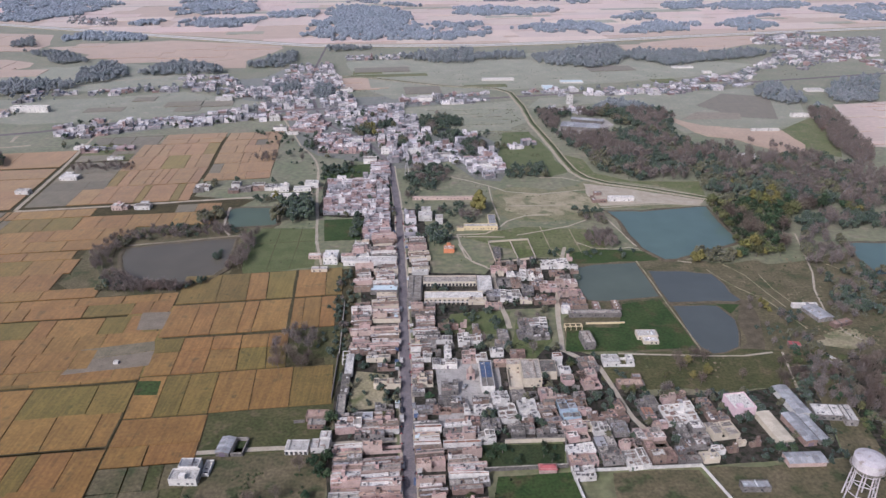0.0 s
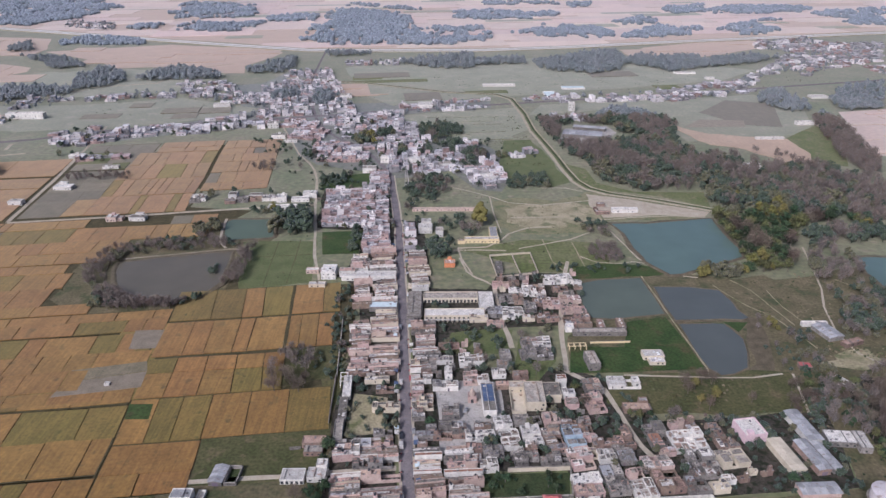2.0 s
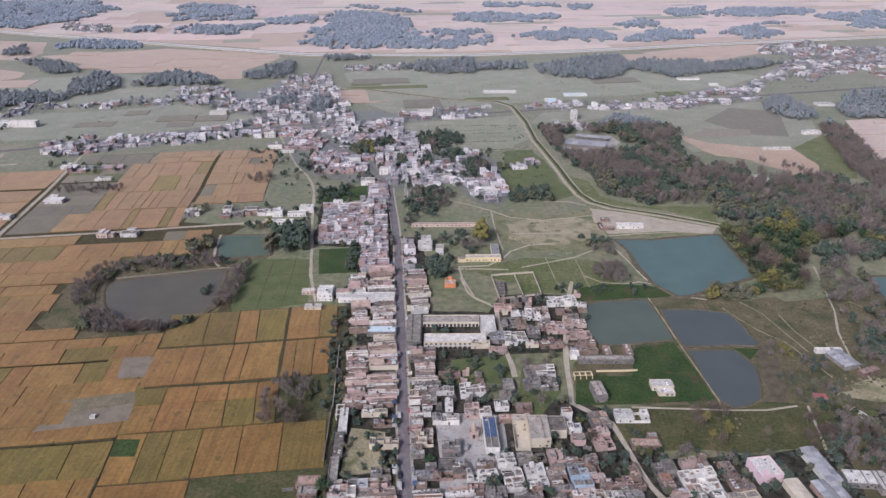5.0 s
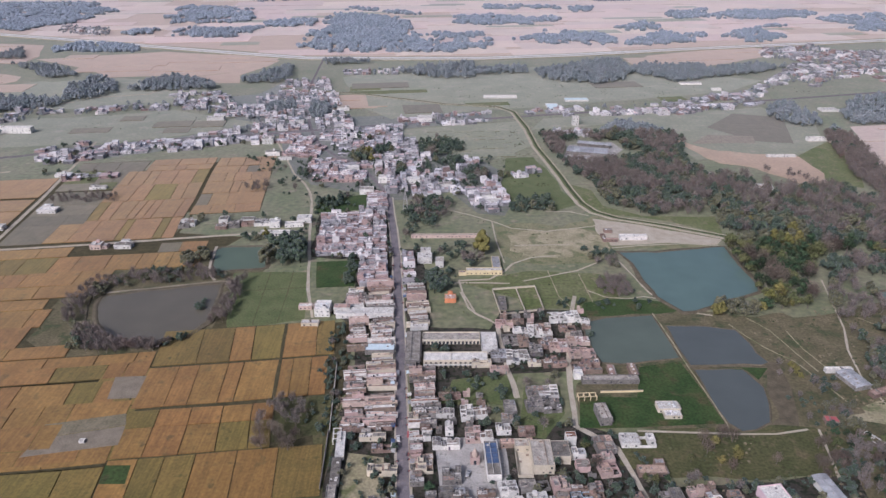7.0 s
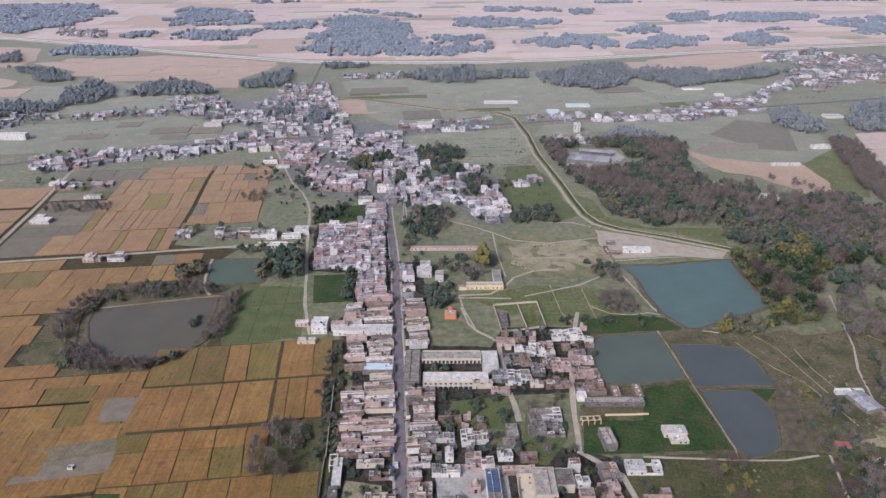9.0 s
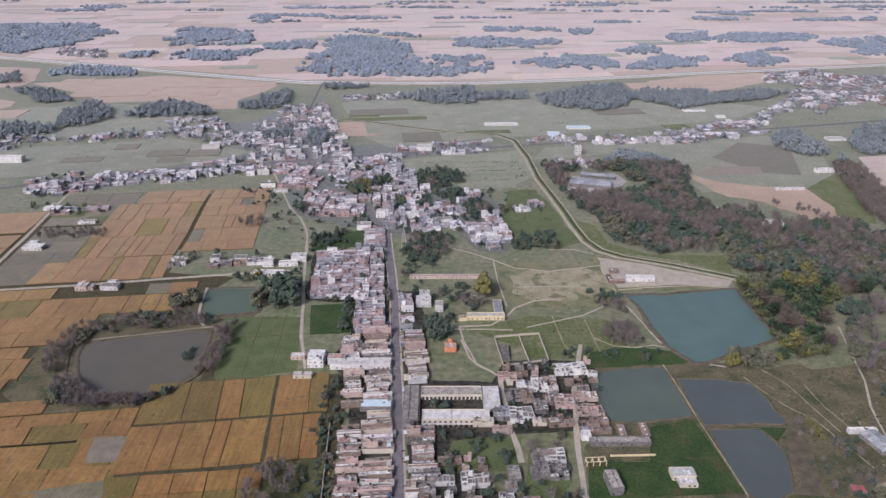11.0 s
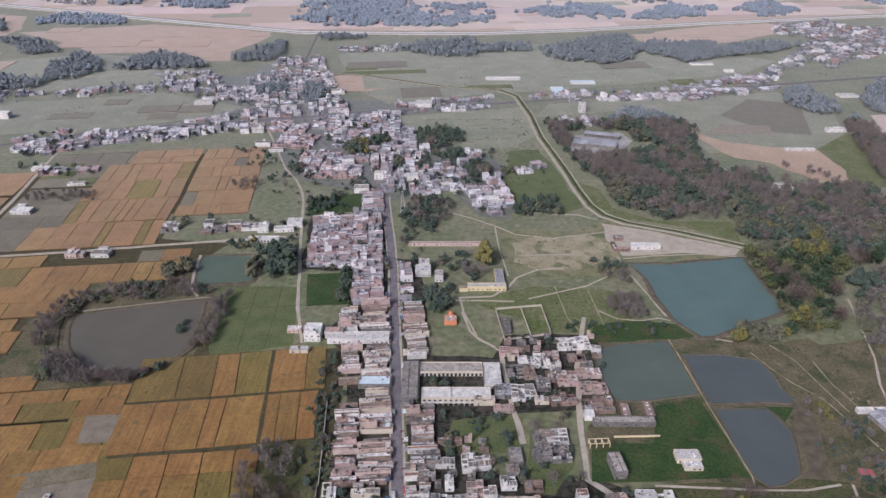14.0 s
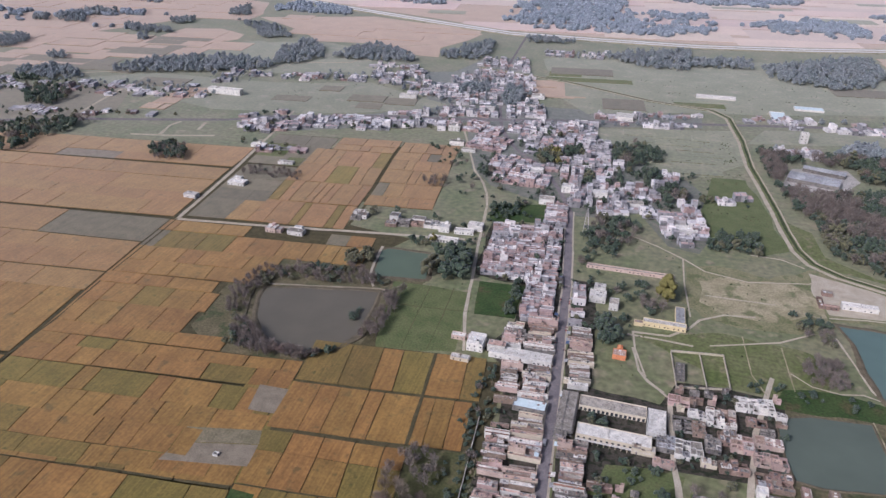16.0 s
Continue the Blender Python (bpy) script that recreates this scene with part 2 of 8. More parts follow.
GLASS = material("dark_window", (0.03, 0.032, 0.035), (0.05, 0.052, 0.055), 2, rough=0.25)
DOORM = material("painted_door", (0.12, 0.10, 0.09), (0.17, 0.15, 0.13), 1, rough=0.6, per_object=0.3, hue=0.2)
TANKM = material("black_plastic_tank", (0.03, 0.03, 0.032), (0.045, 0.045, 0.05), 1, rough=0.5)
BARK = material("bark", (0.11, 0.09, 0.07), (0.16, 0.13, 0.10), 1.5, fine=0.3)
LEAFD = material("dark_green_leaves", (0.0224, 0.0394, 0.0176), (0.048, 0.0656, 0.0272), 2.5, fine=0.3, per_object=0.4, hue=0.025)
LEAFO = material("olive_leaves", (0.075, 0.082, 0.028), (0.115, 0.112, 0.042), 2.5, fine=0.3, per_object=0.35, hue=0.02)
LEAFY = material("yellow_green_leaves", (0.112, 0.103, 0.027), (0.158, 0.135, 0.04), 2.5, fine=0.25, per_object=0.2, hue=0.015)
TWIG = material("bare_brown_twigs", (0.102, 0.078, 0.055), (0.153, 0.118, 0.086), 2.5, fine=0.3, per_object=0.3, hue=0.015)
WOODD = material("dark_wood_leaves", (0.0259, 0.0395, 0.0234), (0.0576, 0.0699, 0.0374), 9, fine=0.3, per_island=0.14, sheen=0.3, tint=(0.9, 0.92, 1.0))
WOODO = material("olive_wood_leaves", (0.0663, 0.0656, 0.0315), (0.102, 0.0918, 0.0465), 9, fine=0.3, per_island=0.12, sheen=0.25, tint=(0.9, 0.92, 1.0))
WOODT = material("brown_wood_twigs", (0.121, 0.0955, 0.0722), (0.179, 0.14, 0.109), 10, fine=0.2, per_island=0.05, stain=(0.164, 0.109, 0.0773), stain_at=0.6, stain_size=2.0, sheen=0.3, tint=(0.9, 0.92, 1.0))
SCRUBM = material("low_bushes", (0.045, 0.055, 0.022), (0.085, 0.085, 0.036), 6, fine=0.3, per_island=0.3)
DRYSCRUB = material("dry_weeds", (0.13, 0.105, 0.06), (0.19, 0.15, 0.09), 6, fine=0.3, per_island=0.3)
CLUTTERM = material("dark_odds_and_ends", (0.10, 0.09, 0.085), (0.2, 0.18, 0.165), 1.2, fine=0.3, per_island=0.5, hue=0.05)
PALESTUFF = material("pale_sacks_and_cloth", (0.34, 0.33, 0.32), (0.6, 0.58, 0.55), 1.2, fine=0.2, per_island=0.45, hue=0.08)
DRYFIELD = material("dry_tan_field", (0.265, 0.165, 0.078), (0.33, 0.212, 0.108), 30, fine=0.25, stain=(0.19, 0.14, 0.07), stain_at=0.6, stain_size=0.5, sheen=0.7, tint=(0.99, 0.9, 0.84))
TOWERM = material("pale_tower_concrete", (0.42, 0.37, 0.34), (0.52, 0.47, 0.44), 4, fine=0.2, stain=(0.3, 0.24, 0.2), stain_at=0.58, stain_size=0.6)
# distant foliage: greyed, lightened base and sheen put the haze into the leaf colour
HAZYGROVE = material("haze_paled_belt_leaves", (0.108, 0.124, 0.112), (0.166, 0.169, 0.158), 22, fine=0.2, per_island=0.05, sheen=0.9, tint=(0.9, 0.91, 0.98))
# farthest woods: blue-grey base carries the distance haze
HAZYLEAF = material("haze_paled_far_leaves", (0.131, 0.149, 0.155), (0.166, 0.179, 0.187), 80, fine=0.12, per_island=0.03, sheen=0.9, tint=(0.9, 0.91, 0.98))


def water(name, colour, rough=0.06):
    m = bpy.data.materials.new(name)
    m.use_nodes = True
    n, l = m.node_tree.nodes, m.node_tree.links
    b = n["Principled BSDF"]
    b.inputs["Roughness"].default_value = rough
    b.inputs["IOR"].default_value = 1.33
    geo = n.new("ShaderNodeNewGeometry")
    t = n.new("ShaderNodeTexNoise")
    t.inputs["Scale"].default_value, t.inputs["Detail"].default_value = 0.04, 4
    l.new(geo.outputs["Position"], t.inputs["Vector"])
    mix = n.new("ShaderNodeMix")
    mix.data_type = "RGBA"
    mix.inputs["A"].default_value = (*[c * 0.85 for c in colour], 1)
    mix.inputs["B"].default_value = (*[c * 1.15 for c in colour], 1)
    l.new(t.outputs["Fac"], mix.inputs["Factor"])
    l.new(mix.outputs["Result"], b.inputs["Base Color"])
    w = n.new("ShaderNodeTexNoise")
    w.inputs["Scale"].default_value, w.inputs["Detail"].default_value = 1.3, 3
    l.new(geo.outputs["Position"], w.inputs["Vector"])
    bn = n.new("ShaderNodeBump")
    bn.inputs["Strength"].default_value, bn.inputs["Distance"].default_value = 0.15, 0.02
    l.new(w.outputs["Fac"], bn.inputs["Height"])
    l.new(bn.outputs["Normal"], b.inputs["Normal"])
    return m


WATER_BLUE = water("clear_pond_water", (0.104, 0.142, 0.115))
WATER_GREEN = water("greenish_pond_water", (0.098, 0.112, 0.08))
WATER_PALE = water("pale_green_pond_water", (0.1, 0.122, 0.075))
WATER_BROWN = water("silty_farm_pond_water", (0.115, 0.099, 0.067))
WATER_GREY = water("murky_pond_water", (0.088, 0.094, 0.08))


# ---- building blocks ----
class Mesh:
    """Collects faces for one mesh."""

    def __init__(self):
        self.v, self.f = [], []

    def face(self, *points):
        k = len(self.v)
        self.v.extend(points)
        self.f.append(tuple(range(k, k + len(points))))

    def box(self, x0, y0, z0, x1, y1, z1):
        k = len(self.v)
        self.v.extend([(x0, y0, z0), (x1, y0, z0), (x1, y1, z0), (x0, y1, z0), (x0, y0, z1), (x1, y0, z1), (x1, y1, z1), (x0, y1, z1)])
        self.f.extend([tuple(k + i for i in q) for q in ((3, 2, 1, 0), (4, 5, 6, 7), (0, 1, 5, 4), (1, 2, 6, 5), (2, 3, 7, 6), (3, 0, 4, 7))])
        return self

    def prism(self, poly, z0, z1):
        k, n = len(self.v), len(poly)
        self.v.extend([(x, y, z0) for x, y in poly] + [(x, y, z1) for x, y in poly])
        self.f.append(tuple(range(k + n, k + 2 * n)))
        self.f.extend([(k + i, k + (i + 1) % n, k + n + (i + 1) % n, k + n + i) for i in range(n)])
        return self

    def ring(self, x0, y0, x1, y1, z0, z1, w):
        """Four walls round a rectangle."""
        self.box(x0, y0, z0, x1, y0 + w, z1)
        self.box(x0, y1 - w, z0, x1, y1, z1)
        self.box(x0, y0 + w, z0, x0 + w, y1 - w, z1)
        self.box(x1 - w, y0 + w, z0, x1, y1 - w, z1)
        return self

    def tube(self, a, b, ra, rb, sides=6):
        a, b = Vector(a), Vector(b)
        d = (b - a).normalized()
        u = d.orthogonal().normalized()
        w = d.cross(u)
        k = len(self.v)
        for c, r in ((a, ra), (b, rb)):
            for i in range(sides):
                s = 2 * math.pi * i / sides
                self.v.append(tuple(c + u * (r * math.cos(s)) + w * (r * math.sin(s))))
        self.f.extend([(k + i, k + (i + 1) % sides, k + sides + (i + 1) % sides, k + sides + i) for i in range(sides)])
        self.f.append(tuple(range(k + sides, k + 2 * sides)))
        return self

    def data(self, name, mat):
        me = bpy.data.meshes.new(name)
        me.from_pydata(self.v, [], self.f)
        me.materials.append(mat)
        me.update()
        return me


def part(name, mesh, mat, parent=None, label=""):
    ob = new(name, mesh.data(name, mat))
    ob.parent = parent
    if label:
        tagged(ob, label)
    return ob


def empty(name, label, category, group="", kind=""):
    e = new(name)
    e.empty_display_size = 0.2
    return tagged(e, label, category, group, kind)


def inside(x, y, poly):
    hit = False
    for (ax, ay), (bx, by) in zip(poly, poly[1:] + poly[:1]):
        if (ay > y) != (by > y) and x < (bx - ax) * (y - ay) / (by - ay) + ax:
            hit = not hit
    return hit


def near_line(x, y, line, d):
    p = Vector((x, y))
    for a, b in zip(line, line[1:]):
        a, b = Vector(a), Vector(b)
        k = max(0, min(1, (p - a).dot(b - a) / max((b - a).length_squared, 1e-6)))
        if (a + (b - a) * k - p).length < d:
            return True
    return False


def oval(x, y, a, b):
    return [(x + a * math.cos(q * 0.524) * (1 + 0.2 * noise.noise(Vector((x, y, q)))), y + b * math.sin(q * 0.524) * (1 + 0.2 * noise.noise(Vector((y, x, q))))) for q in range(12)]


def wobbly(poly, step, amount, seed):
    """The outline in short steps, bent by noise, so that no edge is ruler-straight."""
    out = []
    for a, b in zip(poly, poly[1:] + poly[:1]):
        a, b = Vector((*a, 0)), Vector((*b, 0))
        n = max(1, round((b - a).length / step))
        for i in range(n):
            p = a + (b - a) * (i / n)
            q = noise.noise_vector(Vector((p.x / (step * 3), p.y / (step * 3), seed)))
            out.append((p.x + q.x * amount, p.y + q.y * amount))
    return out


def patch(name, poly, z, mat, label, step=6, amount=2.0, seed=0.0, category="ground"):
    m = Mesh()
    m.prism(wobbly(poly, step, amount, seed), z - 0.12, z)
    return tagged(part(name, m, mat), label, category, kind="structure")


def ribbon(name, line, width, z, mat, label, seed=0.0, thick=0.15, wob=0.6, kind="structure", category="road"):
    """A strip along a line, with slightly uneven edges."""
    pts = []
    for a, b in zip(line, line[1:]):
        a, b = Vector(a), Vector(b)
        n = max(1, round((b - a).length / 8))
        pts += [a + (b - a) * (i / n) for i in range(n)]
    pts.append(Vector(line[-1]))
    left, right = [], []
    for i, p in enumerate(pts):
        d = (pts[min(i + 1, len(pts) - 1)] - pts[max(i - 1, 0)]).normalized()
        s = Vector((-d.y, d.x))
        w = noise.noise(Vector((p.x / 15, p.y / 15, seed))) * wob
        v = noise.noise(Vector((p.x / 15, p.y / 15, seed + 9))) * wob
        left.append(p + s * (width / 2 + w))
        right.append(p - s * (width / 2 + v))
    m = Mesh()
    for i in range(len(pts) - 1):
        k = len(m.v)
        for q in (right[i], right[i + 1], left[i + 1], left[i]):
            m.v.append((q.x, q.y, z))
        m.f.append((k, k + 1, k + 2, k + 3))
        for q in (right[i], right[i + 1], left[i + 1], left[i]):
            m.v.append((q.x, q.y, z - thick))
        m.f.extend([(k + 4, k + 5, k + 1, k), (k + 6, k + 7, k + 3, k + 2)])
    return tagged(part(name, m, mat), label, category, kind=kind)


# ---- ground, roads, water ----
g = Mesh()
cells = [-5600, -2400, -1000, -500, 0, 500, 1000, 2400, 5600]
deep = [-700, -200, 100, 400, 700, 1000, 1500, 2500, 6500]
for ax, bx in zip(cells, cells[1:]):
    for ay, by in zip(deep, deep[1:]):
        g.face((ax, ay, 0), (bx, ay, 0), (bx, by, 0), (ax, by, 0))
tagged(part("ground", g, GROUND), "flat rough grassland, olive and brown, worn", "ground", kind="structure")

MAIN = [(-9, 120), (-13, 199), (-16, 237), (-19, 283), (-25, 371), (-33, 479), (-42, 556), (-46, 592)]
MAIN_NORTH = [(-46, 592), (-58, 626), (-80, 678), (-106, 705), (-126, 738), (-142, 779), (-156, 835), (-174, 924), (-189, 1032), (-202, 1239)]
LANE = [(-78, 395), (-87, 430), (-94, 476), (-101, 518), (-110, 582), (-116, 606), (-124, 627), (-138, 652), (-162, 718), (-184, 778)]
LANE_H = [(-328, 489), (-257, 499), (-168, 514), (-112, 522)]
LANE_V = [(-328, 489), (-341, 588), (-359, 696), (-372, 760)]
CROSS = [(-201, 516), (-202, 556), (-227, 704)]
FAR_ROAD = [(-900, 545), (-649, 635), (-586, 662), (-516, 681), (-424, 710), (-384, 732), (-306, 765), (-204, 785), (-81, 818), (92, 858), (242, 892), (392, 928), (631, 989), (1100, 1090)]
LANE_R = [(82, 420), (70, 374), (64, 330), (61, 297), (77, 282), (84, 243), (92, 225)]
LANE_S = [(31, 385), (33, 343), (35, 331), (36, 318)]
TRACK_A = [(-139, 190), (-144, 245), (-154, 304), (-157, 361), (-150, 378)]
TRACK_B = [(-300, 200), (-312, 312), (-314, 354), (-321, 410), (-328, 489)]
HIGHWAY = [(-1500, 1780), (-686, 1440), (-545, 1378), (-388, 1312), (-231, 1252), (-81, 1246), (67, 1245), (221, 1272), (441, 1330), (888, 1431), (2000, 1690)]
CANAL = [(-224, 1014), (-103, 977), (3, 922), (70, 905), (87, 880), (95, 805), (97, 735), (103, 685), (108, 640), (111, 605), (115, 575), (122, 557), (137, 544), (169, 530), (198, 514), (212, 506)]
LANES_FAR = [[(-491, 641), (-451, 649), (-408, 662)], [(-461, 645), (-470, 676), (-467, 690)], [(-434, 672), (-440, 695)], [(-585, 668), (-598, 718), (-609, 774)], [(-480, 960), (-400, 985), (-390, 1090), (-330, 1130)], [(-760, 800), (-620, 870), (-480, 940)]]
BOTTOM_LANE = [(-110, 222), (-60, 226), (-20, 230)]

ribbon("main_road", MAIN, 5.0, 0.10, ASPHALT, "worn grey asphalt village street, dusty edges", 1.0)
ribbon("main_road", MAIN_NORTH, 3.6, 0.104, ASPHALT, "narrow grey street winding through the far town", 1.5)
ribbon("road_shoulder", MAIN, 7.2, 0.05, DIRT, "dusty earth shoulder of the street", 2.0)
ribbon("lane", LANE, 1.9, 0.10, DIRT, "pale narrow village lane", 3.0)
ribbon("lane", LANE_H, 3.0, 0.12, DIRT, "pale farm lane between the fields", 4.0)
ribbon("lane", LANE_V, 3.2, 0.12, DIRT, "pale farm lane between the fields", 5.0)
ribbon("lane", CROSS, 2.0, 0.10, BUND, "weedy field path", 6.0)
ribbon("far_road", FAR_ROAD, 7.0, 0.12, ASPHALT, "grey cross road through the far town", 7.0)
ribbon("lane", LANE_R, 2.6, 0.10, DIRT, "pale lane between the houses", 8.0)
ribbon("lane", LANE_S, 2.6, 0.10, DIRT, "narrow earth lane", 9.0)
ribbon("field_track", TRACK_A, 0.7, 0.4, BUND, "dark weedy field track", 10.0, wob=0.3)
ribbon("field_track", TRACK_B, 1.0, 0.45, BUND, "dark weedy field track", 11.0, wob=0.4)
ribbon("lane", BOTTOM_LANE, 2.6, 0.10, DIRT, "pale lane to the farmyard", 12.0)
ribbon("highway_embankment", HIGHWAY, 34, 0.8, DRY, "dry grass embankment of the highway", 13.0, thick=0.9)
ribbon("highway", [(x, y + 6) for x, y in HIGHWAY], 7, 1.0, PALEROAD, "pale concrete highway carriageway", 14.0)
ribbon("highway", [(x, y - 8) for x, y in HIGHWAY], 5, 1.0, PALEROAD, "pale concrete highway carriageway", 15.0)
ribbon("canal_bank", CANAL, 8.5, 0.5, GRASS, "raised grassy bank of the canal", 16.0, thick=0.6)
ribbon("canal_path", [(x - 3.4, y - 2.0) for x, y in CANAL], 3.0, 0.62, DIRT, "pale track along the canal", 17.0)
ribbon("canal_weeds", [(x + 0.8, y + 0.6) for x, y in CANAL], 1.7, 0.56, WEED, "weedy canal channel", 18.0)
ribbon("canal_path", [(x + 3.0, y + 1.8) for x, y in CANAL], 1.3, 0.62, DIRT, "narrow pale path along the canal", 19.0)


PONDS = []


def pond(poly, mat, label, seed, bank=2.5, step=6, amount=2.2):
    PONDS.append(poly)
    cx, cy = sum(p[0] for p in poly) / len(poly), sum(p[1] for p in poly) / len(poly)
    edge = wobbly(poly, step, amount, seed)
    m = Mesh()
    n = len(edge)

    def grown(by):
        out = []
        for x, y in edge:
            d = Vector((x - cx, y - cy))
            d *= 1 + by * (1 + 0.5 * noise.noise(Vector((x / 9, y / 9, seed)))) / max(d.length, 1)
            out.append((cx + d.x, cy + d.y))
        return out

    levels = [(grown(-0.6), -0.05), (grown(bank * 0.35), 0.45), (grown(bank * 0.7), 0.5), (grown(bank * 1.5), 0.0)]
    for line, z in levels:
        m.v.extend([(x, y, z) for x, y in line])
    for k in range(3):
        m.f.extend([(k * n + i, k * n + (i + 1) % n, (k + 1) * n + (i + 1) % n, (k + 1) * n + i) for i in range(n)])
    tagged(part("pond_bank", m, MUD), "low muddy bank round the pond", "bank", kind="structure")
    w = Mesh()
    w.prism(edge, 0.02, 0.22)
    tagged(part("pond_water", w, mat), label, "pond", kind="structure")


pond([(-214, 422), (-182, 429), (-146, 437), (-142, 423), (-142, 407), (-141, 392), (-145, 378), (-152, 373), (-160, 367), (-181, 368), (-192, 377), (-202, 390), (-212, 408)], WATER_BROWN, "still murky grey farm pond", 1.0)
pond([(-163, 486), (-159, 492), (-128, 494), (-122, 461), (-155, 457)], WATER_PALE, "small still pale green pond", 2.0)
pond([(124, 482), (151, 482), (201, 490), (200, 463), (202, 440), (199, 426), (185, 418), (166, 410), (152, 401), (145, 401), (134, 419), (131, 444), (130, 464)], WATER_BLUE, "wide still blue-green village pond", 3.0)
pond([(81, 388), (96, 393), (124, 396), (125, 385), (127, 352), (95, 347), (84, 348), (82, 357), (81, 370)], WATER_GREEN, "still square greenish fish pond", 4.0, 0.8, amount=0.8)
pond([(128.4, 384), (151, 383), (167, 379), (169, 366), (169, 357), (173, 347), (168, 345), (158, 346), (129.5, 345)], WATER_GREY, "still dark grey pond", 5.0, 0.8, amount=1.4)
pond([(131, 341), (156, 341), (159, 334), (161, 326), (158, 313), (153, 299), (144, 294), (137, 293), (133, 299), (132, 313)], WATER_GREY, "still dark grey pond with a muddy end", 6.0, 0.8, amount=1.4)
pond([(276, 423), (303, 424), (330, 410), (312, 389), (288, 382), (271, 378), (270, 402)], WATER_BLUE, "still blue pond beside the wood", 7.0)
patch("pond_ground", [(77, 405), (113, 412), (147, 403), (185, 394), (235, 392), (245, 340), (200, 290), (172, 290), (126, 291), (92, 295), (63, 295), (67, 329), (80, 345)], 0.014, BROWNGRASS, "brown-green rough ground round the ponds", step=8, amount=2, seed=130.0)
patch("mud_shore", [(172, 350), (168, 340), (162, 326), (159, 303), (147, 292), (165, 294), (172, 318), (178, 346)], 0.03, MUD, "brown muddy shore of the pond", step=6, amount=2, seed=131.0)
patch("reeds", [(139, 342.5), (156, 343.5), (170, 342), (161, 332), (158, 340), (150, 341.6)], 0.28, LUSH, "green water weeds at the pond's end", step=5, amount=0.8, seed=132.0)
ribbon("pond_bund", [(125, 398), (126.2, 385), (128.2, 350), (130.2, 323), (132, 298), (131, 293)], 0.55, 0.56, DRY, "narrow pale trodden bund between the ponds", 133.0, thick=0.5, wob=0.25)
ribbon("pond_bund", [(129, 343), (150, 343.6), (171, 343)], 1.3, 0.5, MUD, "brown muddy bund between two ponds", 134.0, thick=0.5, wob=0.4)
patch("field_ground", [(-560, 165), (-70, 165), (-50, 260), (-52, 392), (-80, 385), (-124, 380), (-140, 450), (-165, 480), (-150, 512), (-205, 520), (-215, 560), (-165, 560), (-215, 690), (-262, 685), (-300, 646), (-715, 596), (-900, 520), (-900, 420)], 0.009, BUND, "dark weedy ground between the plots", step=14, amount=1.5, seed=135.0)
for i, line in enumerate(([(-112, 388), (-114, 420), (-116, 455)], [(-98, 390), (-99, 425), (-101, 456)], [(-136, 428), (-110, 430), (-85, 433)])):
    ribbon("meadow_bund", line, 0.4, 0.1, MEADOW, "low weedy bund across the meadow", 140.0 + i, wob=0.3)
patch("meadow", [(-141, 452), (-90, 455), (-82, 393), (-125, 382), (-135, 420)], 0.04, PADDOCK, "green meadow beside the pond", seed=1.0)
patch("lush_field", [(-87, 469), (-58, 472), (-58, 434), (-82, 431)], 0.25, LUSH, "lush green crop behind the houses", seed=2.0, amount=1)
patch("lush_field", [(-107, 584), (-63, 599), (-63, 565), (-103, 557)], 0.25, LUSH, "lush green crop behind the houses", seed=3.0, amount=1)
patch("lush_field", [(103, 344), (126, 348.5), (129, 323), (131, 298), (106, 297), (89, 295.5), (63, 295.5), (67, 319), (95, 318)], 0.20, LUSH, "lush green paddy beside the pond", seed=4.0, amount=1.2)
patch("weed_plot", [(15, 226), (51, 227), (49, 214), (15, 212)], 0.20, WEED, "dark weedy plot inside a wall", seed=5.0, amount=0.8)
patch("lush_field", [(21, 208), (51, 210), (53, 190), (18, 190)], 0.20, LUSH, "lush green plot inside a wall", seed=6.0, amount=0.8)
patch("common_grass", [(38, 484), (40, 530), (60, 536), (90, 528), (118, 548), (150, 540), (180, 526), (206, 506), (198, 491), (124, 486), (106, 470), (70, 464), (50, 468)], 0.044, DRYGRASS, "thin yellowing grass of the common", seed=7.5, step=6, amount=5)
patch("common", [(46, 486), (50, 514), (62, 521), (81, 521), (103, 526), (118, 512), (121, 490), (108, 488), (94, 477), (71, 475), (56, 479)], 0.055, DRY, "trampled dry open common", seed=7.0, step=5, amount=5)
patch("meadow", [(10, 440), (60, 455), (100, 450), (118, 440), (105, 405), (62, 405), (28, 430)], 0.04, GRASS, "grassy common", seed=8.0, amount=3)
patch("grazed_bank", [(172, 392), (200, 396), (240, 380), (250, 340), (215, 306), (190, 304), (182, 350), (174, 380)], 0.05, BROWNGRASS, "brown grazed ground beside the ponds", seed=9.0, amount=5)
for i, line in enumerate(([(3, 564), (21, 553), (39, 539), (52, 526), (78, 520), (115, 529), (126, 535)], [(38, 540), (39, 500), (42, 467)], [(10, 442), (12, 425), (19, 400), (30, 388)], [(121, 469), (126, 445), (130, 424), (138, 408), (148, 399.5), (160, 396)],
                          [(52, 440), (90, 455), (110, 470)], [(247, 440), (237, 404), (231, 382), (221, 359), (214, 331), (215, 312), (222, 302)], [(89, 293.5), (115, 292), (140, 291), (152, 291), (168, 294)], [(173, 294), (170, 280), (166, 262)], [(199, 493), (177, 497), (142, 494), (121, 490)], [(51, 495), (92, 496)], [(83, 559), (102, 559), (116, 550)])):
    ribbon("footpath", line, 1.1, 0.12, DIRT, "pale trodden earth path", 30.0 + i, wob=0.35)
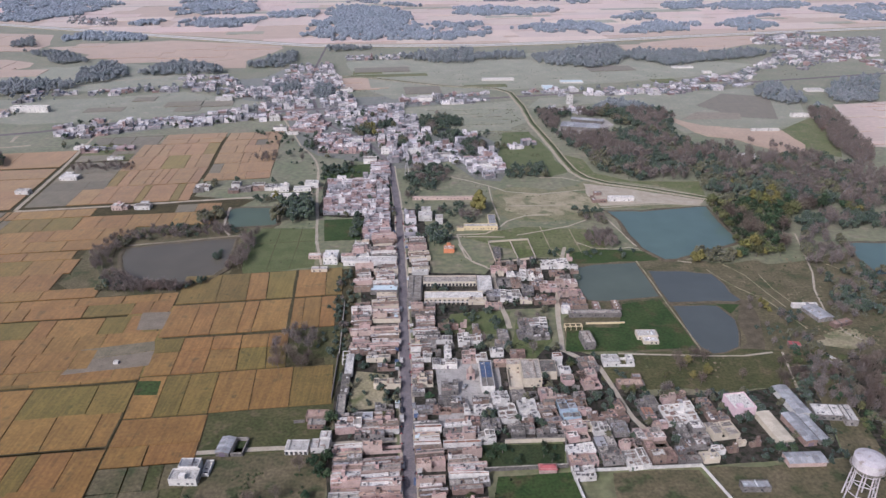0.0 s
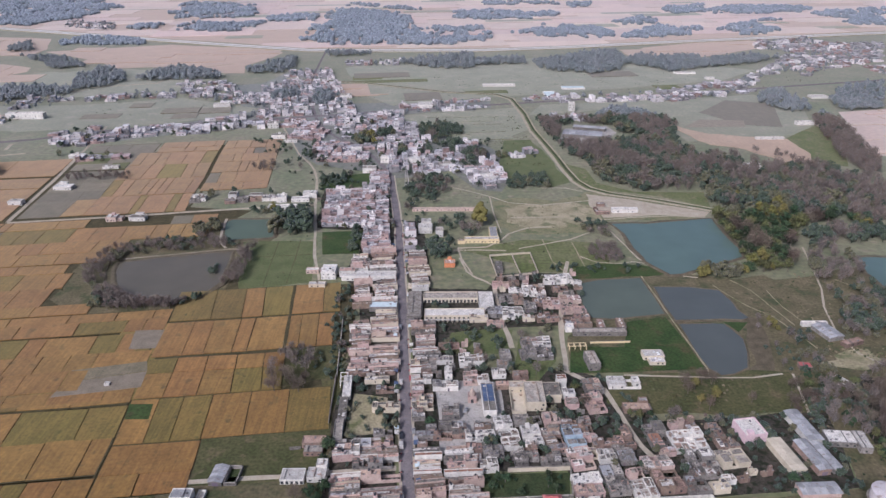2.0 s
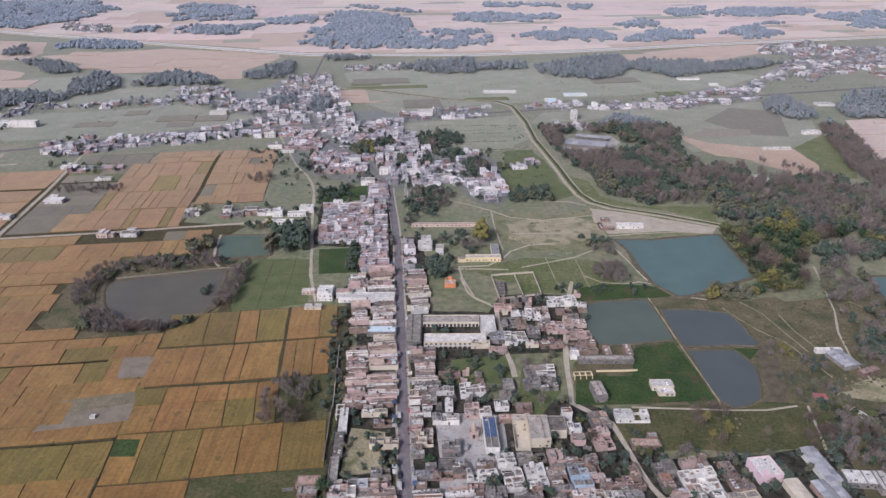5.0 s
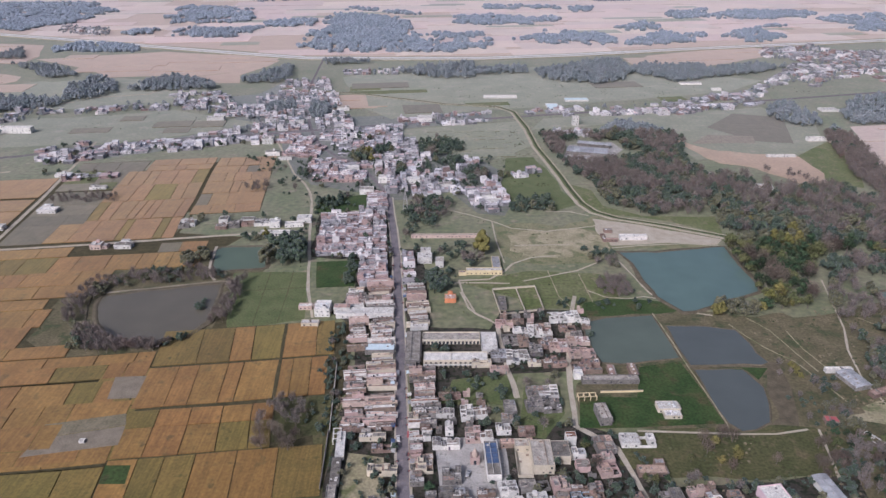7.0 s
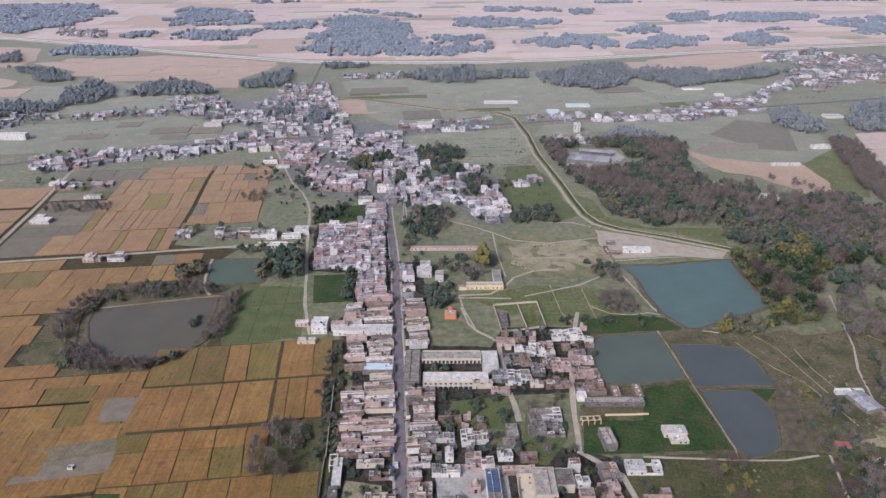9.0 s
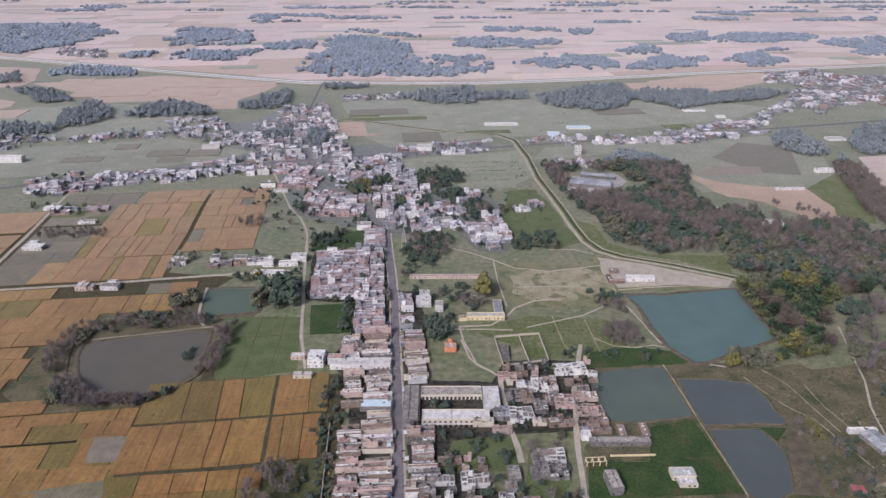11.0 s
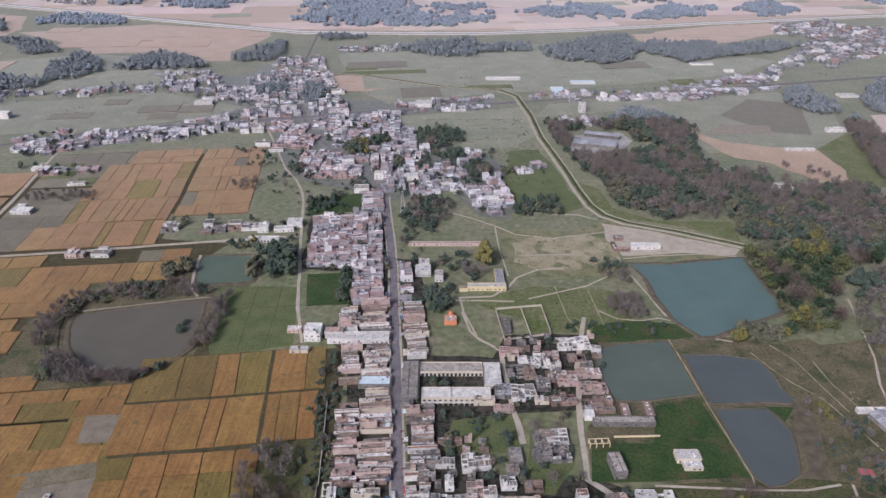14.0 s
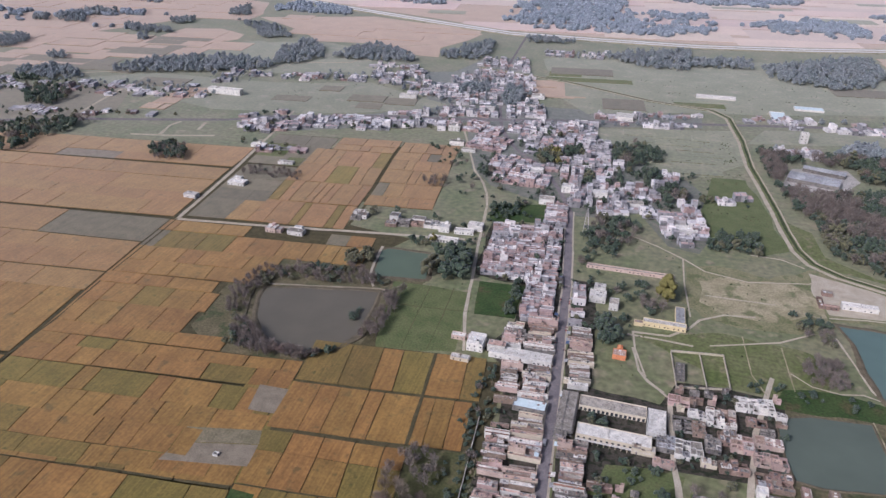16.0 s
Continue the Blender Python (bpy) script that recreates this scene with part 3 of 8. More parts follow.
for i, (line, width) in enumerate((([(7, 438), (26, 438), (43, 437)], 1.3), ([(10, 441), (30, 443), (41, 454), (47, 465), (61, 475), (79, 478)], 1.6), ([(11, 426), (15, 406), (20, 398), (28, 391)], 1.5), ([(92, 427), (101, 418.5), (114, 416.5), (125, 419), (134, 416)], 0.9))):
    ribbon("footpath", line, width, 0.13, DIRT, "pale trodden earth path", 160.0 + i, wob=0.5)
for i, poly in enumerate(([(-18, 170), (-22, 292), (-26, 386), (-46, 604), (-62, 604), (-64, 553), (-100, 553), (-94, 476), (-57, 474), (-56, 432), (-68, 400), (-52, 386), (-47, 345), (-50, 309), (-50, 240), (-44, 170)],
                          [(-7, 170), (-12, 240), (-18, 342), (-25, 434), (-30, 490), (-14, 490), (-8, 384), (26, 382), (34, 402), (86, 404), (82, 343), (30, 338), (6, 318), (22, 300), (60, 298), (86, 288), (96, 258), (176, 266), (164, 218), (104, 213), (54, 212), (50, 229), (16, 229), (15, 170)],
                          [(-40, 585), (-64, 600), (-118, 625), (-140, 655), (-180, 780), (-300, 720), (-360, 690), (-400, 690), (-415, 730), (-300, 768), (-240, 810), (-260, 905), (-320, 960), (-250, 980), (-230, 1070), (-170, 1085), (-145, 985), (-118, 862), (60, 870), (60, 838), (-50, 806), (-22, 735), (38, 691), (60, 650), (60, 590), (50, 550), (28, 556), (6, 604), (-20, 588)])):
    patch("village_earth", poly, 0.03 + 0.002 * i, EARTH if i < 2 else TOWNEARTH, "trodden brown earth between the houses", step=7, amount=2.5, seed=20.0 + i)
patch("paved_yard", [(-2, 238), (-4, 288), (18, 291), (27, 287), (27, 255), (14, 240)], 0.07, YARD, "grey paved market yard", step=7, amount=1.0, seed=25.0)
patch("dry_yard", [(-44, 248), (-43, 280), (-27, 276), (-25, 252)], 0.07, DRY, "dry bare yard beside the street", step=7, amount=1.5, seed=26.0)
patch("dry_plot", [(66, 196), (68, 210), (102, 211), (108, 190)], 0.05, BROWNGRASS, "scrubby bare plot inside a pale wall", step=7, amount=1.0, seed=27.0)
patch("meadow", [(97, 263), (76, 272), (84, 292), (130, 297), (172, 296), (183, 286), (180, 264)], 0.045, MEADOW, "dark green meadow behind the houses", step=8, amount=3, seed=41.0)
patch("meadow", [(112, 624), (130, 608), (132, 572), (160, 548), (216, 548), (210, 514), (171, 540), (131, 555), (118, 579)], 0.04, GRASS, "green strip between canal and wood", step=8, amount=2, seed=137.0)
patch("meadow", [(53, 625), (62, 700), (92, 700), (100, 640), (104, 609), (110, 570), (92, 559), (80, 573), (52, 580)], 0.045, PADDOCK, "green meadow beside the canal", step=10, amount=4, seed=42.0)
patch("meadow", [(-86, 280), (-86, 322), (-54, 322), (-48, 292), (-54, 262), (-60, 290)], 0.045, MEADOW, "dark green rough grass at the field edge", step=8, amount=3, seed=43.0)
patch("dry_bank", [(118, 545), (139, 537), (175, 520), (205, 504), (199, 494), (176, 498), (142, 496), (122, 494), (116, 515)], 0.06, DIRT, "pale sandy ground between canal and pond", step=7, amount=3, seed=44.0)
patch("dry_bank", [(190, 297), (200, 303), (204, 313), (226, 316), (224, 304), (206, 297)], 0.07, DRY, "pale bare sandy ground", step=5, amount=7, seed=45.0)
ribbon("pond_dyke", [(-222, 424), (-182, 433), (-146, 441), (-135, 440)], 0.8, 0.6, CLAY, "grey earth dyke along the farm pond", 51.0, thick=0.8)
ribbon("pond_dyke", [(-164, 494), (-161, 470), (-157, 452), (-150, 442)], 1.8, 0.6, DIRT, "narrow earth dyke between two ponds", 52.0, thick=0.6)
for i, line in enumerate(LANES_FAR):
    ribbon("far_lane", line, 3.5, 0.14, DIRT, "pale lane outside the far town", 60.0 + i)
for i, line in enumerate(([(166, 386), (171, 373), (177, 361), (187, 348), (193, 328), (197, 313)], [(179, 393), (187, 379), (191, 357), (195, 339)], [(196, 379), (197, 360), (202, 339)], [(245, 393), (255, 379), (268, 368)], [(262, 296), (300, 290), (340, 300)], [(70, 455), (72, 420), (78, 404)], [(90, 450), (92, 412)])):
    ribbon("footpath", line, 0.6, 0.11, DRY, "pale trodden earth path", 70.0 + i, wob=0.3)
patch("rough_grass", [(-240, 440), (-236, 372), (-212, 355), (-158, 358), (-134, 380), (-128, 440), (-120, 462), (-165, 472), (-205, 472)], 0.015, BROWNGRASS, "brown rough grass round the farm pond", step=8, amount=3, seed=81.0)
# the thicket's shade, laid on the ground as a dark sheet
patch("thicket_ground", [(182, 200), (184, 262), (200, 292), (240, 290), (290, 330), (330, 300), (300, 190)], 0.02, EARTH, "ground under the thicket, its shade painted dark", step=9, amount=6, seed=82.0)
patch("east_grass", [(170, 262), (180, 300), (176, 345), (182, 385), (235, 400), (300, 420), (420, 420), (420, 150), (170, 150)], 0.012, BROWNGRASS, "brown rough grass of the grazing land", step=10, amount=4, seed=83.0)
patch("south_grass", [(-112, 150), (-112, 226), (-76, 226), (-58, 252), (-52, 300), (-46, 226), (-46, 150)], 0.012, BROWNGRASS, "brown rough grass beside the farmyards", step=8, amount=2, seed=84.0)
patch("meadow", [(-2, 314), (35, 313), (37, 336), (24, 337), (4, 333)], 0.04, PADDOCK, "green grass plot behind the school", step=7, amount=2, seed=85.0)
patch("meadow", [(34, 292), (47, 288), (57, 305), (59, 327), (41, 327)], 0.042, PADDOCK, "green grass plot round the grey houses", step=7, amount=2, seed=86.0)
ribbon("pond_dyke", [(-222, 424), (-218, 408), (-210, 388), (-196, 370)], 0.9, 0.55, MUD, "narrow earth dyke along the farm pond", 53.0, thick=0.6, wob=0.4)
ribbon("pond_dyke", [(-135, 438), (-136, 415), (-136, 390), (-146, 372)], 0.9, 0.55, MUD, "narrow earth dyke along the farm pond", 54.0, thick=0.6, wob=0.4)
patch("marsh", [(80, 396), (87, 412), (107, 417), (124, 415), (135, 412), (144, 402), (128, 398.5), (125, 398.5), (96, 396)], 0.06, LUSH, "dark green marshy ground beside the fish pond", step=5, amount=2.5, seed=87.0)
patch("paved_yard", [(118, 694), (161, 687), (185, 726), (178, 752), (133, 742)], 0.06, YARD, "grey paved yard of the stores in the wood", step=8, amount=2, seed=88.0)
patch("wheat_plot", [(-176, 312), (-178, 344), (-148, 344), (-147, 314)], 0.3, GREENWHEAT, "greenish wheat round a bare plot", step=12, amount=0.4, seed=89.0)
patch("wheat_plot", [(-198, 270), (-199, 300), (-187, 308), (-150, 313), (-143, 276)], 0.28, GREENWHEAT, "greenish wheat round the bare plots", step=12, amount=0.4, seed=90.0)
patch("meadow", [(-108, 220), (-110, 256), (-85, 262), (-52, 264), (-50, 224)], 0.02, MEADOW, "dark rough grass beside the farm sheds", step=8, amount=2, seed=91.0)
patch("dry_ground", [(104, 150), (106, 212), (164, 217), (174, 262), (176, 150)], 0.016, BROWNGRASS, "brown rough ground behind the sheds", step=8, amount=3, seed=92.0)


# ---- fields: plots of standing crop, a hand above weedy bunds, laid out along the farm tracks ----
FC, FS = 0.993, 0.118


def uv(u, v):
    return (u * FC - v * FS, u * FS + v * FC)


POND_WOOD = [(-236, 372), (-205, 355), (-178, 357), (-157, 359), (-132, 379), (-116, 384), (-80, 390), (-76, 470), (-100, 540), (-150, 500), (-170, 465), (-205, 470), (-240, 440)]
GREEN_PLOT = [(-145, 261), (-147, 272), (-136, 272), (-134, 261)]
PALE_PLOT = [(-166, 318), (-170, 336), (-152, 337), (-151, 319)]
GREY_PLOT = [(-187, 277), (-185, 289), (-149, 298), (-147, 285)]
OLIVE_PLOT = [(-184.5, 289.5), (-187, 299), (-152, 307), (-149, 298.5)]
HUTS = [(-262, 480), (-262, 497), (-215, 500), (-215, 482)]
CLUSTER = [(-203, 518), (-203, 552), (-140, 560), (-100, 552), (-100, 520)]
KEEP_OUT = [POND_WOOD, GREEN_PLOT, PALE_PLOT, GREY_PLOT, OLIVE_PLOT, HUTS, CLUSTER]
field_random = random.Random(11)


def field(u0, u1, v0, v1, row, column, choices, label, columns=None, rows=None):
    """One block of plots. choices: materials and their shares."""
    rnd = field_random
    block = empty("crop_field", label, "field", "crop fields")
    mid = uv((u0 + u1) / 2, (v0 + v1) / 2)
    block.location = (mid[0], mid[1], 0)
    v = v0
    base = Mesh()
    while v < v1 - 2:
        if rows:
            h = min(r for r in rows + [v1] if r > v + 0.5) - v
        else:
            h = min(row * rnd.uniform(0.65, 1.4), v1 - v)
            if v1 - v - h < row * 0.5:
                h = v1 - v
        u = u0
        lean = rnd.uniform(-0.03, 0.03)
        while u < u1 - 2:
            if columns:
                w = min(c for c in columns + [u1] if c > u + 0.5) - u
            else:
                w = min(column * rnd.choice((0.5, 0.7, 1.0, 1.0, 1.3, 1.6)), u1 - u)
                if u1 - u - w < column * 0.4:
                    w = u1 - u
            corners = [(u, v), (u + w, v), (u + w, v + h), (u, v + h)]
            centre = uv(u + w / 2, v + h / 2)
            if not any(inside(*centre, p) for p in KEEP_OUT):
                g1 = rnd.uniform(0.12, 0.34)
                pts = []
                for (cu, cv), (sx, sy) in zip(corners, ((1, 1), (-1, 1), (-1, -1), (1, -1))):
                    bend = noise.noise(Vector((cu / 40, cv / 40, 3.3))) * 1.6
                    x, y = uv(cu + sx * g1 + bend, cv + sy * g1 * 0.9 + lean * (cu - u0) * 0.4 + bend * 0.5)
                    pts.append((x - mid[0], y - mid[1]))
                pick, total = rnd.random(), 0
                for mat, share in choices:
                    total += share
                    if pick <= total:
                        break
                tall = {WHEAT: 0.42, HAZYWHEAT: 0.42, GREENWHEAT: 0.4, FALLOW: 0.16, BARE: 0.12, GRASS: 0.2, MEADOW: 0.2, BROWNGRASS: 0.18}[mat] * rnd.uniform(0.85, 1.15)
                m = Mesh()
                m.prism(pts, 0.02, tall)
                part("plot", m, mat, block)
                base.prism([(q[0] - mid[0], q[1] - mid[1]) for q in (uv(u - 0.4, v - 0.4), uv(u + w + 0.4, v - 0.4), uv(u + w + 0.4, v + h + 0.4), uv(u - 0.4, v + h + 0.4))], 0.0, 0.06)
            u += w
        v += h
    if base.v:
        part("bund", base, BUND, block, "dark weedy bunds between the plots")


RIPE = [(WHEAT, 0.78), (GREENWHEAT, 0.22)]
MIXED = [(WHEAT, 0.62), (GREENWHEAT, 0.16), (FALLOW, 0.16), (BARE, 0.06)]
GREENER = [(WHEAT, 0.25), (GREENWHEAT, 0.7), (FALLOW, 0.05)]
field(-114.0, -78, 199, 228, 15, 12, [(MEADOW, 0.3), (BROWNGRASS, 0.7)], "rough grassy plots beside the farmyard")
field(-114.0, -76, 228, 258, 15, 34, [(WHEAT, 1.0)], "ripe orange-brown wheat in long plots")
field(-114.0, -21, 259, 290, 30, 16, [(WHEAT, 0.45), (GREENWHEAT, 0.55)], "ripening wheat, partly green, in narrow plots", [-101, -89.5, -76.5, -59, -41])
field(-114.0, -45, 291, 324, 17, 15, [(WHEAT, 0.8), (GREENWHEAT, 0.2)], "ripe golden wheat in small plots", [-100, -84.5, -69, -55])
field(-114.0, -21, 326, 359, 32, 11, [(WHEAT, 0.96), (GREENWHEAT, 0.04)], "ripe orange-brown wheat in narrow strips", [-99, -88, -73, -65, -47, -39.5, -30])
field(-114.0, -18, 361, 396, 34, 14, GREENER, "wheat still partly green in narrow strips", [-91, -73.5, -62, -46, -28])
field(-272, -114.6, 170, 290, 21, 19, RIPE, "ripe brown wheat divided by dark bunds", None, [195, 218, 241, 264, 287])
field(-272, -114.6, 290, 462, 17, 20, RIPE, "ripe golden wheat divided by dark bunds", None, [301, 318, 334, 352, 366, 376, 388, 411, 432, 445])
field(-272, -112, 462, 522, 19, 21, MIXED, "mixed wheat and fallow plots")
field(-264, -216, 531, 640, 32, 24, [(FALLOW, 0.8), (HAZYWHEAT, 0.2)], "grey-green fallow plots along the farm lane")
field(-216, -140, 531, 690, 30, 13, [(HAZYWHEAT, 0.9), (GREENWHEAT, 0.1)], "ripe wheat in long strips, paled for haze")
field(-137, -82, 556, 722, 26, 15, [(HAZYWHEAT, 0.85), (FALLOW, 0.15)], "ripe orange wheat beside the town")
field(-200, -140, 690, 724, 17, 20, [(HAZYWHEAT, 0.8), (FALLOW, 0.2)], "ripe wheat below the town, paled for haze")
field(-520, -275, 170, 420, 24, 42, [(WHEAT, 0.86), (GREENWHEAT, 0.08), (FALLOW, 0.06)], "broad ripe wheat plots beyond the track")
field(-640, -273, 420, 680, 27, 60, [(HAZYWHEAT, 0.85), (GREENWHEAT, 0.07), (FALLOW, 0.05), (BARE, 0.03)], "broad wheat plots beyond the track, paled for haze")
field(-900, -640, 420, 620, 40, 80, [(HAZYWHEAT, 0.9), (FALLOW, 0.1)], "far broad wheat plots, paled for haze")
field(-266, -203, 643, 722, 26, 21, [(FALLOW, 0.55), (GRASS, 0.3), (BARE, 0.15)], "grey-green fallow plots below the town")

ribbon("wide_bund", [uv(-46.5, 326), uv(-46, 345), uv(-45.5, 396)], 1.8, 0.5, BUND, "dark weedy ditch through the wheat", 80.0, thick=0.5)
patch("small_green_plot", GREEN_PLOT, 0.45, LUSH, "small bright green crop plot", step=20, amount=0.2)
patch("bare_plot", PALE_PLOT, 0.46, BARE, "bare pale grey plot", step=8, amount=0.5)
patch("bare_plot", GREY_PLOT, 0.46, BARE, "bare grey-brown harvested plot", step=8, amount=0.4)
patch("weedy_plot", OLIVE_PLOT, 0.46, FALLOW, "weedy olive plot between the wheat", step=8, amount=0.4)


def far_plots(name, poly, mat, label, seed, size=(90, 45), keep=0.8, turn=0.12):
    """Many far plots as one sheet of separate slabs."""
    rnd = random.Random(seed)
    xs, ys = [p[0] for p in poly], [p[1] for p in poly]
    m = Mesh()
    y = min(ys)
    while y < max(ys):
        h = size[1] * rnd.uniform(0.6, 1.5)
        x = min(xs)
        while x < max(xs):
            w = size[0] * rnd.uniform(0.4, 1.6)
            cx, cy = x + w / 2, y + h / 2
            if inside(cx, cy, poly) and rnd.random() < keep and not any(near_line(cx, cy, l, 24) for l in (HIGHWAY, FAR_ROAD)):
                a, b = w / 2 - 1.2, h / 2 - 1.2
                m.prism([(cx + i * a - j * b * turn, cy + j * b + i * a * turn) for i, j in ((-1, -1), (1, -1), (1, 1), (-1, 1))], 0.0, 0.35 + rnd.random() * 0.3)
            x += w
        y += h
    tagged(part(name, m, mat), label, "field", kind="stuff")


patch("far_plain", [(-3200, 1900), (-1500, 1795), (-686, 1462), (-231, 1274), (67, 1268), (221, 1294), (888, 1455), (2000, 1715), (3400, 2300), (3400, 4600), (-3200, 4600)], 0.05, DRYFIELD, "endless dry tan plain far off", step=60, amount=6, category="field")
FAR_PLAIN = [(-1700, 1890), (-680, 1470), (-231, 1290), (67, 1282), (221, 1308), (888, 1470), (1700, 1690), (2600, 2600), (3000, 4200), (-3000, 4200), (-2600, 2300)]
far_plots("far_stubble", FAR_PLAIN, STUBBLE, "stubble plots of the far plain, paled for haze", 3, (170, 80), 0.84)
far_plots("far_pasture", FAR_PLAIN, PASTURE, "grey-green plots of the far plain", 33, (110, 34), 0.07)
for i, poly in enumerate(([(-1300, 1000), (-1500, 1560), (-760, 1400), (-705, 1280), (-700, 1237), (-712, 1205), (-790, 1235), (-900, 1010)], [(-695, 1250), (-589, 1289), (-500, 1323), (-343, 1277), (-275, 1235), (-282, 1182), (-310, 1110), (-295, 1054), (-333, 1055), (-424, 1108), (-506, 1096), (-560, 1158)],
                          [(356, 1267), (486, 1325), (576, 1342), (555, 1256), (481, 1202), (423, 1172), (309, 1190)], [(-703, 1137), (-640, 1104), (-630, 1069), (-647, 1040), (-760, 1030), (-760, 1120)], [(464, 809), (560, 830), (640, 800), (560, 640), (428, 640), (407, 645), (440, 741)], [(-150, 971), (-104, 984), (-93, 906), (-129, 898)])):
    patch("tan_plain", poly, 0.06, DRYFIELD if i != 4 else STUBBLE, "broad dry tan fields round the far town", step=18, amount=3, seed=110.0 + i, category="field")
    far_plots("far_stubble", poly, DRYFIELD if i != 4 else STUBBLE, "dry tan plots round the far town", 40 + i, (95, 42) if i < 4 else (70, 9), 0.55)
patch("far_pasture", [(-100, 900), (-60, 850), (60, 895), (105, 900), (390, 985), (470, 1060), (300, 1180), (-80, 1150), (-150, 1090)], 0.04, PASTURE, "pasture beyond the far road, green paled for haze", step=18, amount=4, seed=120.0)
patch("far_pasture", [(-620, 880), (-450, 905), (-330, 930), (-370, 985), (-330, 1000), (-320, 1050), (-500, 1095), (-640, 1040), (-700, 960)], 0.04, PASTURE, "pasture west of the far town, green paled for haze", step=18, amount=4, seed=121.0)
patch("far_pasture", [(-460, 740), (-340, 760), (-240, 806), (-215, 836), (-335, 895), (-450, 860), (-620, 850), (-700, 800)], 0.04, PASTURE, "grey-green grazing behind the town road", step=18, amount=4, seed=122.0)
far_plots("green_parcels", [(-420, 775), (-420, 850), (-330, 890), (-225, 836), (-262, 806)], FALLOW, "grey-green parcels behind the town", 21, (45, 22), 0.25)
far_plots("green_parcels", [(-90, 905), (-60, 875), (80, 915), (200, 905), (400, 980), (420, 1060), (-130, 1060)], FALLOW, "grey-green parcels beyond the far road", 22, (80, 30), 0.16)
far_plots("grass_parcels", [(-90, 905), (-60, 875), (80, 915), (200, 905), (400, 980), (420, 1060), (-130, 1060)], GRASS, "green parcels beyond the far road", 23, (70, 26), 0.1)
far_plots("far_stubble", [(-832, 815), (-724, 892), (-610, 985), (-565, 1024), (-660, 1035), (-1050, 1021)], DRYFIELD, "broad tan plots west of the town", 8, (75, 38), 0.97)
far_plots("far_stubble", [(-542, 723), (-535, 820), (-519, 809), (-507, 717)], DRYFIELD, "small tan plots west of the town", 9, (26, 22), 1.0)
far_plots("green_parcels", [(-900, 760), (-900, 1000), (-600, 1100), (-480, 900), (-520, 810)], FALLOW, "grey-green parcels west of the town", 24, (70, 30), 0.35)
far_plots("grass_parcels", [(-20, 730), (70, 700), (80, 850), (-10, 820)], PASTURE, "green parcels beside the canal", 25, (32, 18), 0.5, 0.1)
patch("far_pasture", [(-24, 735), (40, 692), (60, 700), (92, 740), (90, 840), (60, 830), (-50, 800)], 0.045, PASTURE, "grazed ground between town and canal, paled for haze", step=14, amount=4, seed=123.0)
patch("far_pasture", [(100, 800), (120, 850), (330, 885), (400, 900), (430, 820), (400, 740), (372, 712), (300, 705), (250, 690), (245, 740), (218, 770), (220, 830), (180, 820)], 0.05, PASTURE, "grey-green grazing below the far road", step=16, amount=3, seed=124.0)
patch("far_pasture", [(-650, 922), (-669, 1004), (-593, 1072), (-471, 1019), (-445, 967), (-494, 930), (-551, 938)], 0.075, PASTURE, "grey-green grazing west of the far town", step=18, amount=4, seed=127.0)
patch("dark_ground", [(-763, 745), (-676, 779), (-607, 796), (-554, 693), (-566, 664), (-631, 618), (-760, 600)], 0.05, FALLOW, "dull brown-green ground round the western hamlet", step=18, amount=4, seed=128.0)
patch("fallow_parcel", [(300, 808), (352, 870), (405, 850), (370, 745), (330, 755)], 0.1, FALLOW, "brown fallow parcel below the far road", step=18, amount=2, seed=125.0)
patch("pale_parcel", [(262, 745), (290, 778), (338, 772), (330, 745)], 0.13, BARE, "pale bare parcel below the far road", step=18, amount=2, seed=126.0)
patch("tan_field", [(247, 764), (280, 716), (319, 711), (355, 701), (352, 660), (346, 622), (319, 622), (309, 646), (294, 664), (266, 677)], 0.3, DRYFIELD, "ripe tan field behind the wood", step=9, amount=6, category="field")
patch("green_field", [(330, 640), (352, 700), (420, 760), (406, 690), (370, 612), (346, 618)], 0.15, GRASS, "grassy field beside the avenue", step=15, amount=3, category="field")

# ---- houses ----
WALLS = {"brick": (BRICKW, "bare brick"), "cement": (CEMENT, "grey cement"), "white": (WHITE, "whitewashed"), "cream": (CREAM, "cream-painted"), "pink": (PINK, "pink-painted"), "rose": (ROSE, "rose-painted"), "blue": (BLUEW, "pale blue"), "yellow": (YELLOW, "yellow-painted"), "orange": (ORANGE, "orange-painted")}
ROOFS = {"concrete": (ROOFC, "weathered concrete roof"), "tile": (ROOFB, "brick-tiled terrace"), "lime": (ROOFW, "lime-washed roof"), "sheet": (SHEET, "metal-sheet roof"), "cyan": (CYANSHEET, "pale cyan roof"), "blue": (BLUESHEET, "dark blue roof sheets"), "red": (REDSHEET, "red roof")}


def pick(rnd, table):
    r, total = rnd.random() * sum(s for _, s in table), 0
    for value, share in table:
        total += share
        if r <= total:
            return value
    return table[-1][0]


def shell(m, x0, y0, x1, y1, h, p, t=0.2, c=1.0, s=0.0, ox=0.0, oy=0.0):
    """Walls with a parapet of thickness t and height p, as one closed skin; turned by (c, s) and moved by (ox, oy)."""
    k = len(m.v)
    for a, b, z in ((0, 0, 0), (0, 0, h + p), (t, 0, h + p), (t, 0, h)):
        for x, y in ((x0 + a, y0 + a), (x1 - a, y0 + a), (x1 - a, y1 - a), (x0 + a, y1 - a)):
            m.v.append((ox + x * c - y * s, oy + x * s + y * c, z))
    for r in range(3):
        m.f.extend([(k + r * 4 + i, k + r * 4 + (i + 1) % 4, k + r * 4 + 4 + (i + 1) % 4, k + r * 4 + 4 + i) for i in range(4)])
    m.f.append((k + 12, k + 13, k + 14, k + 15))
    return m


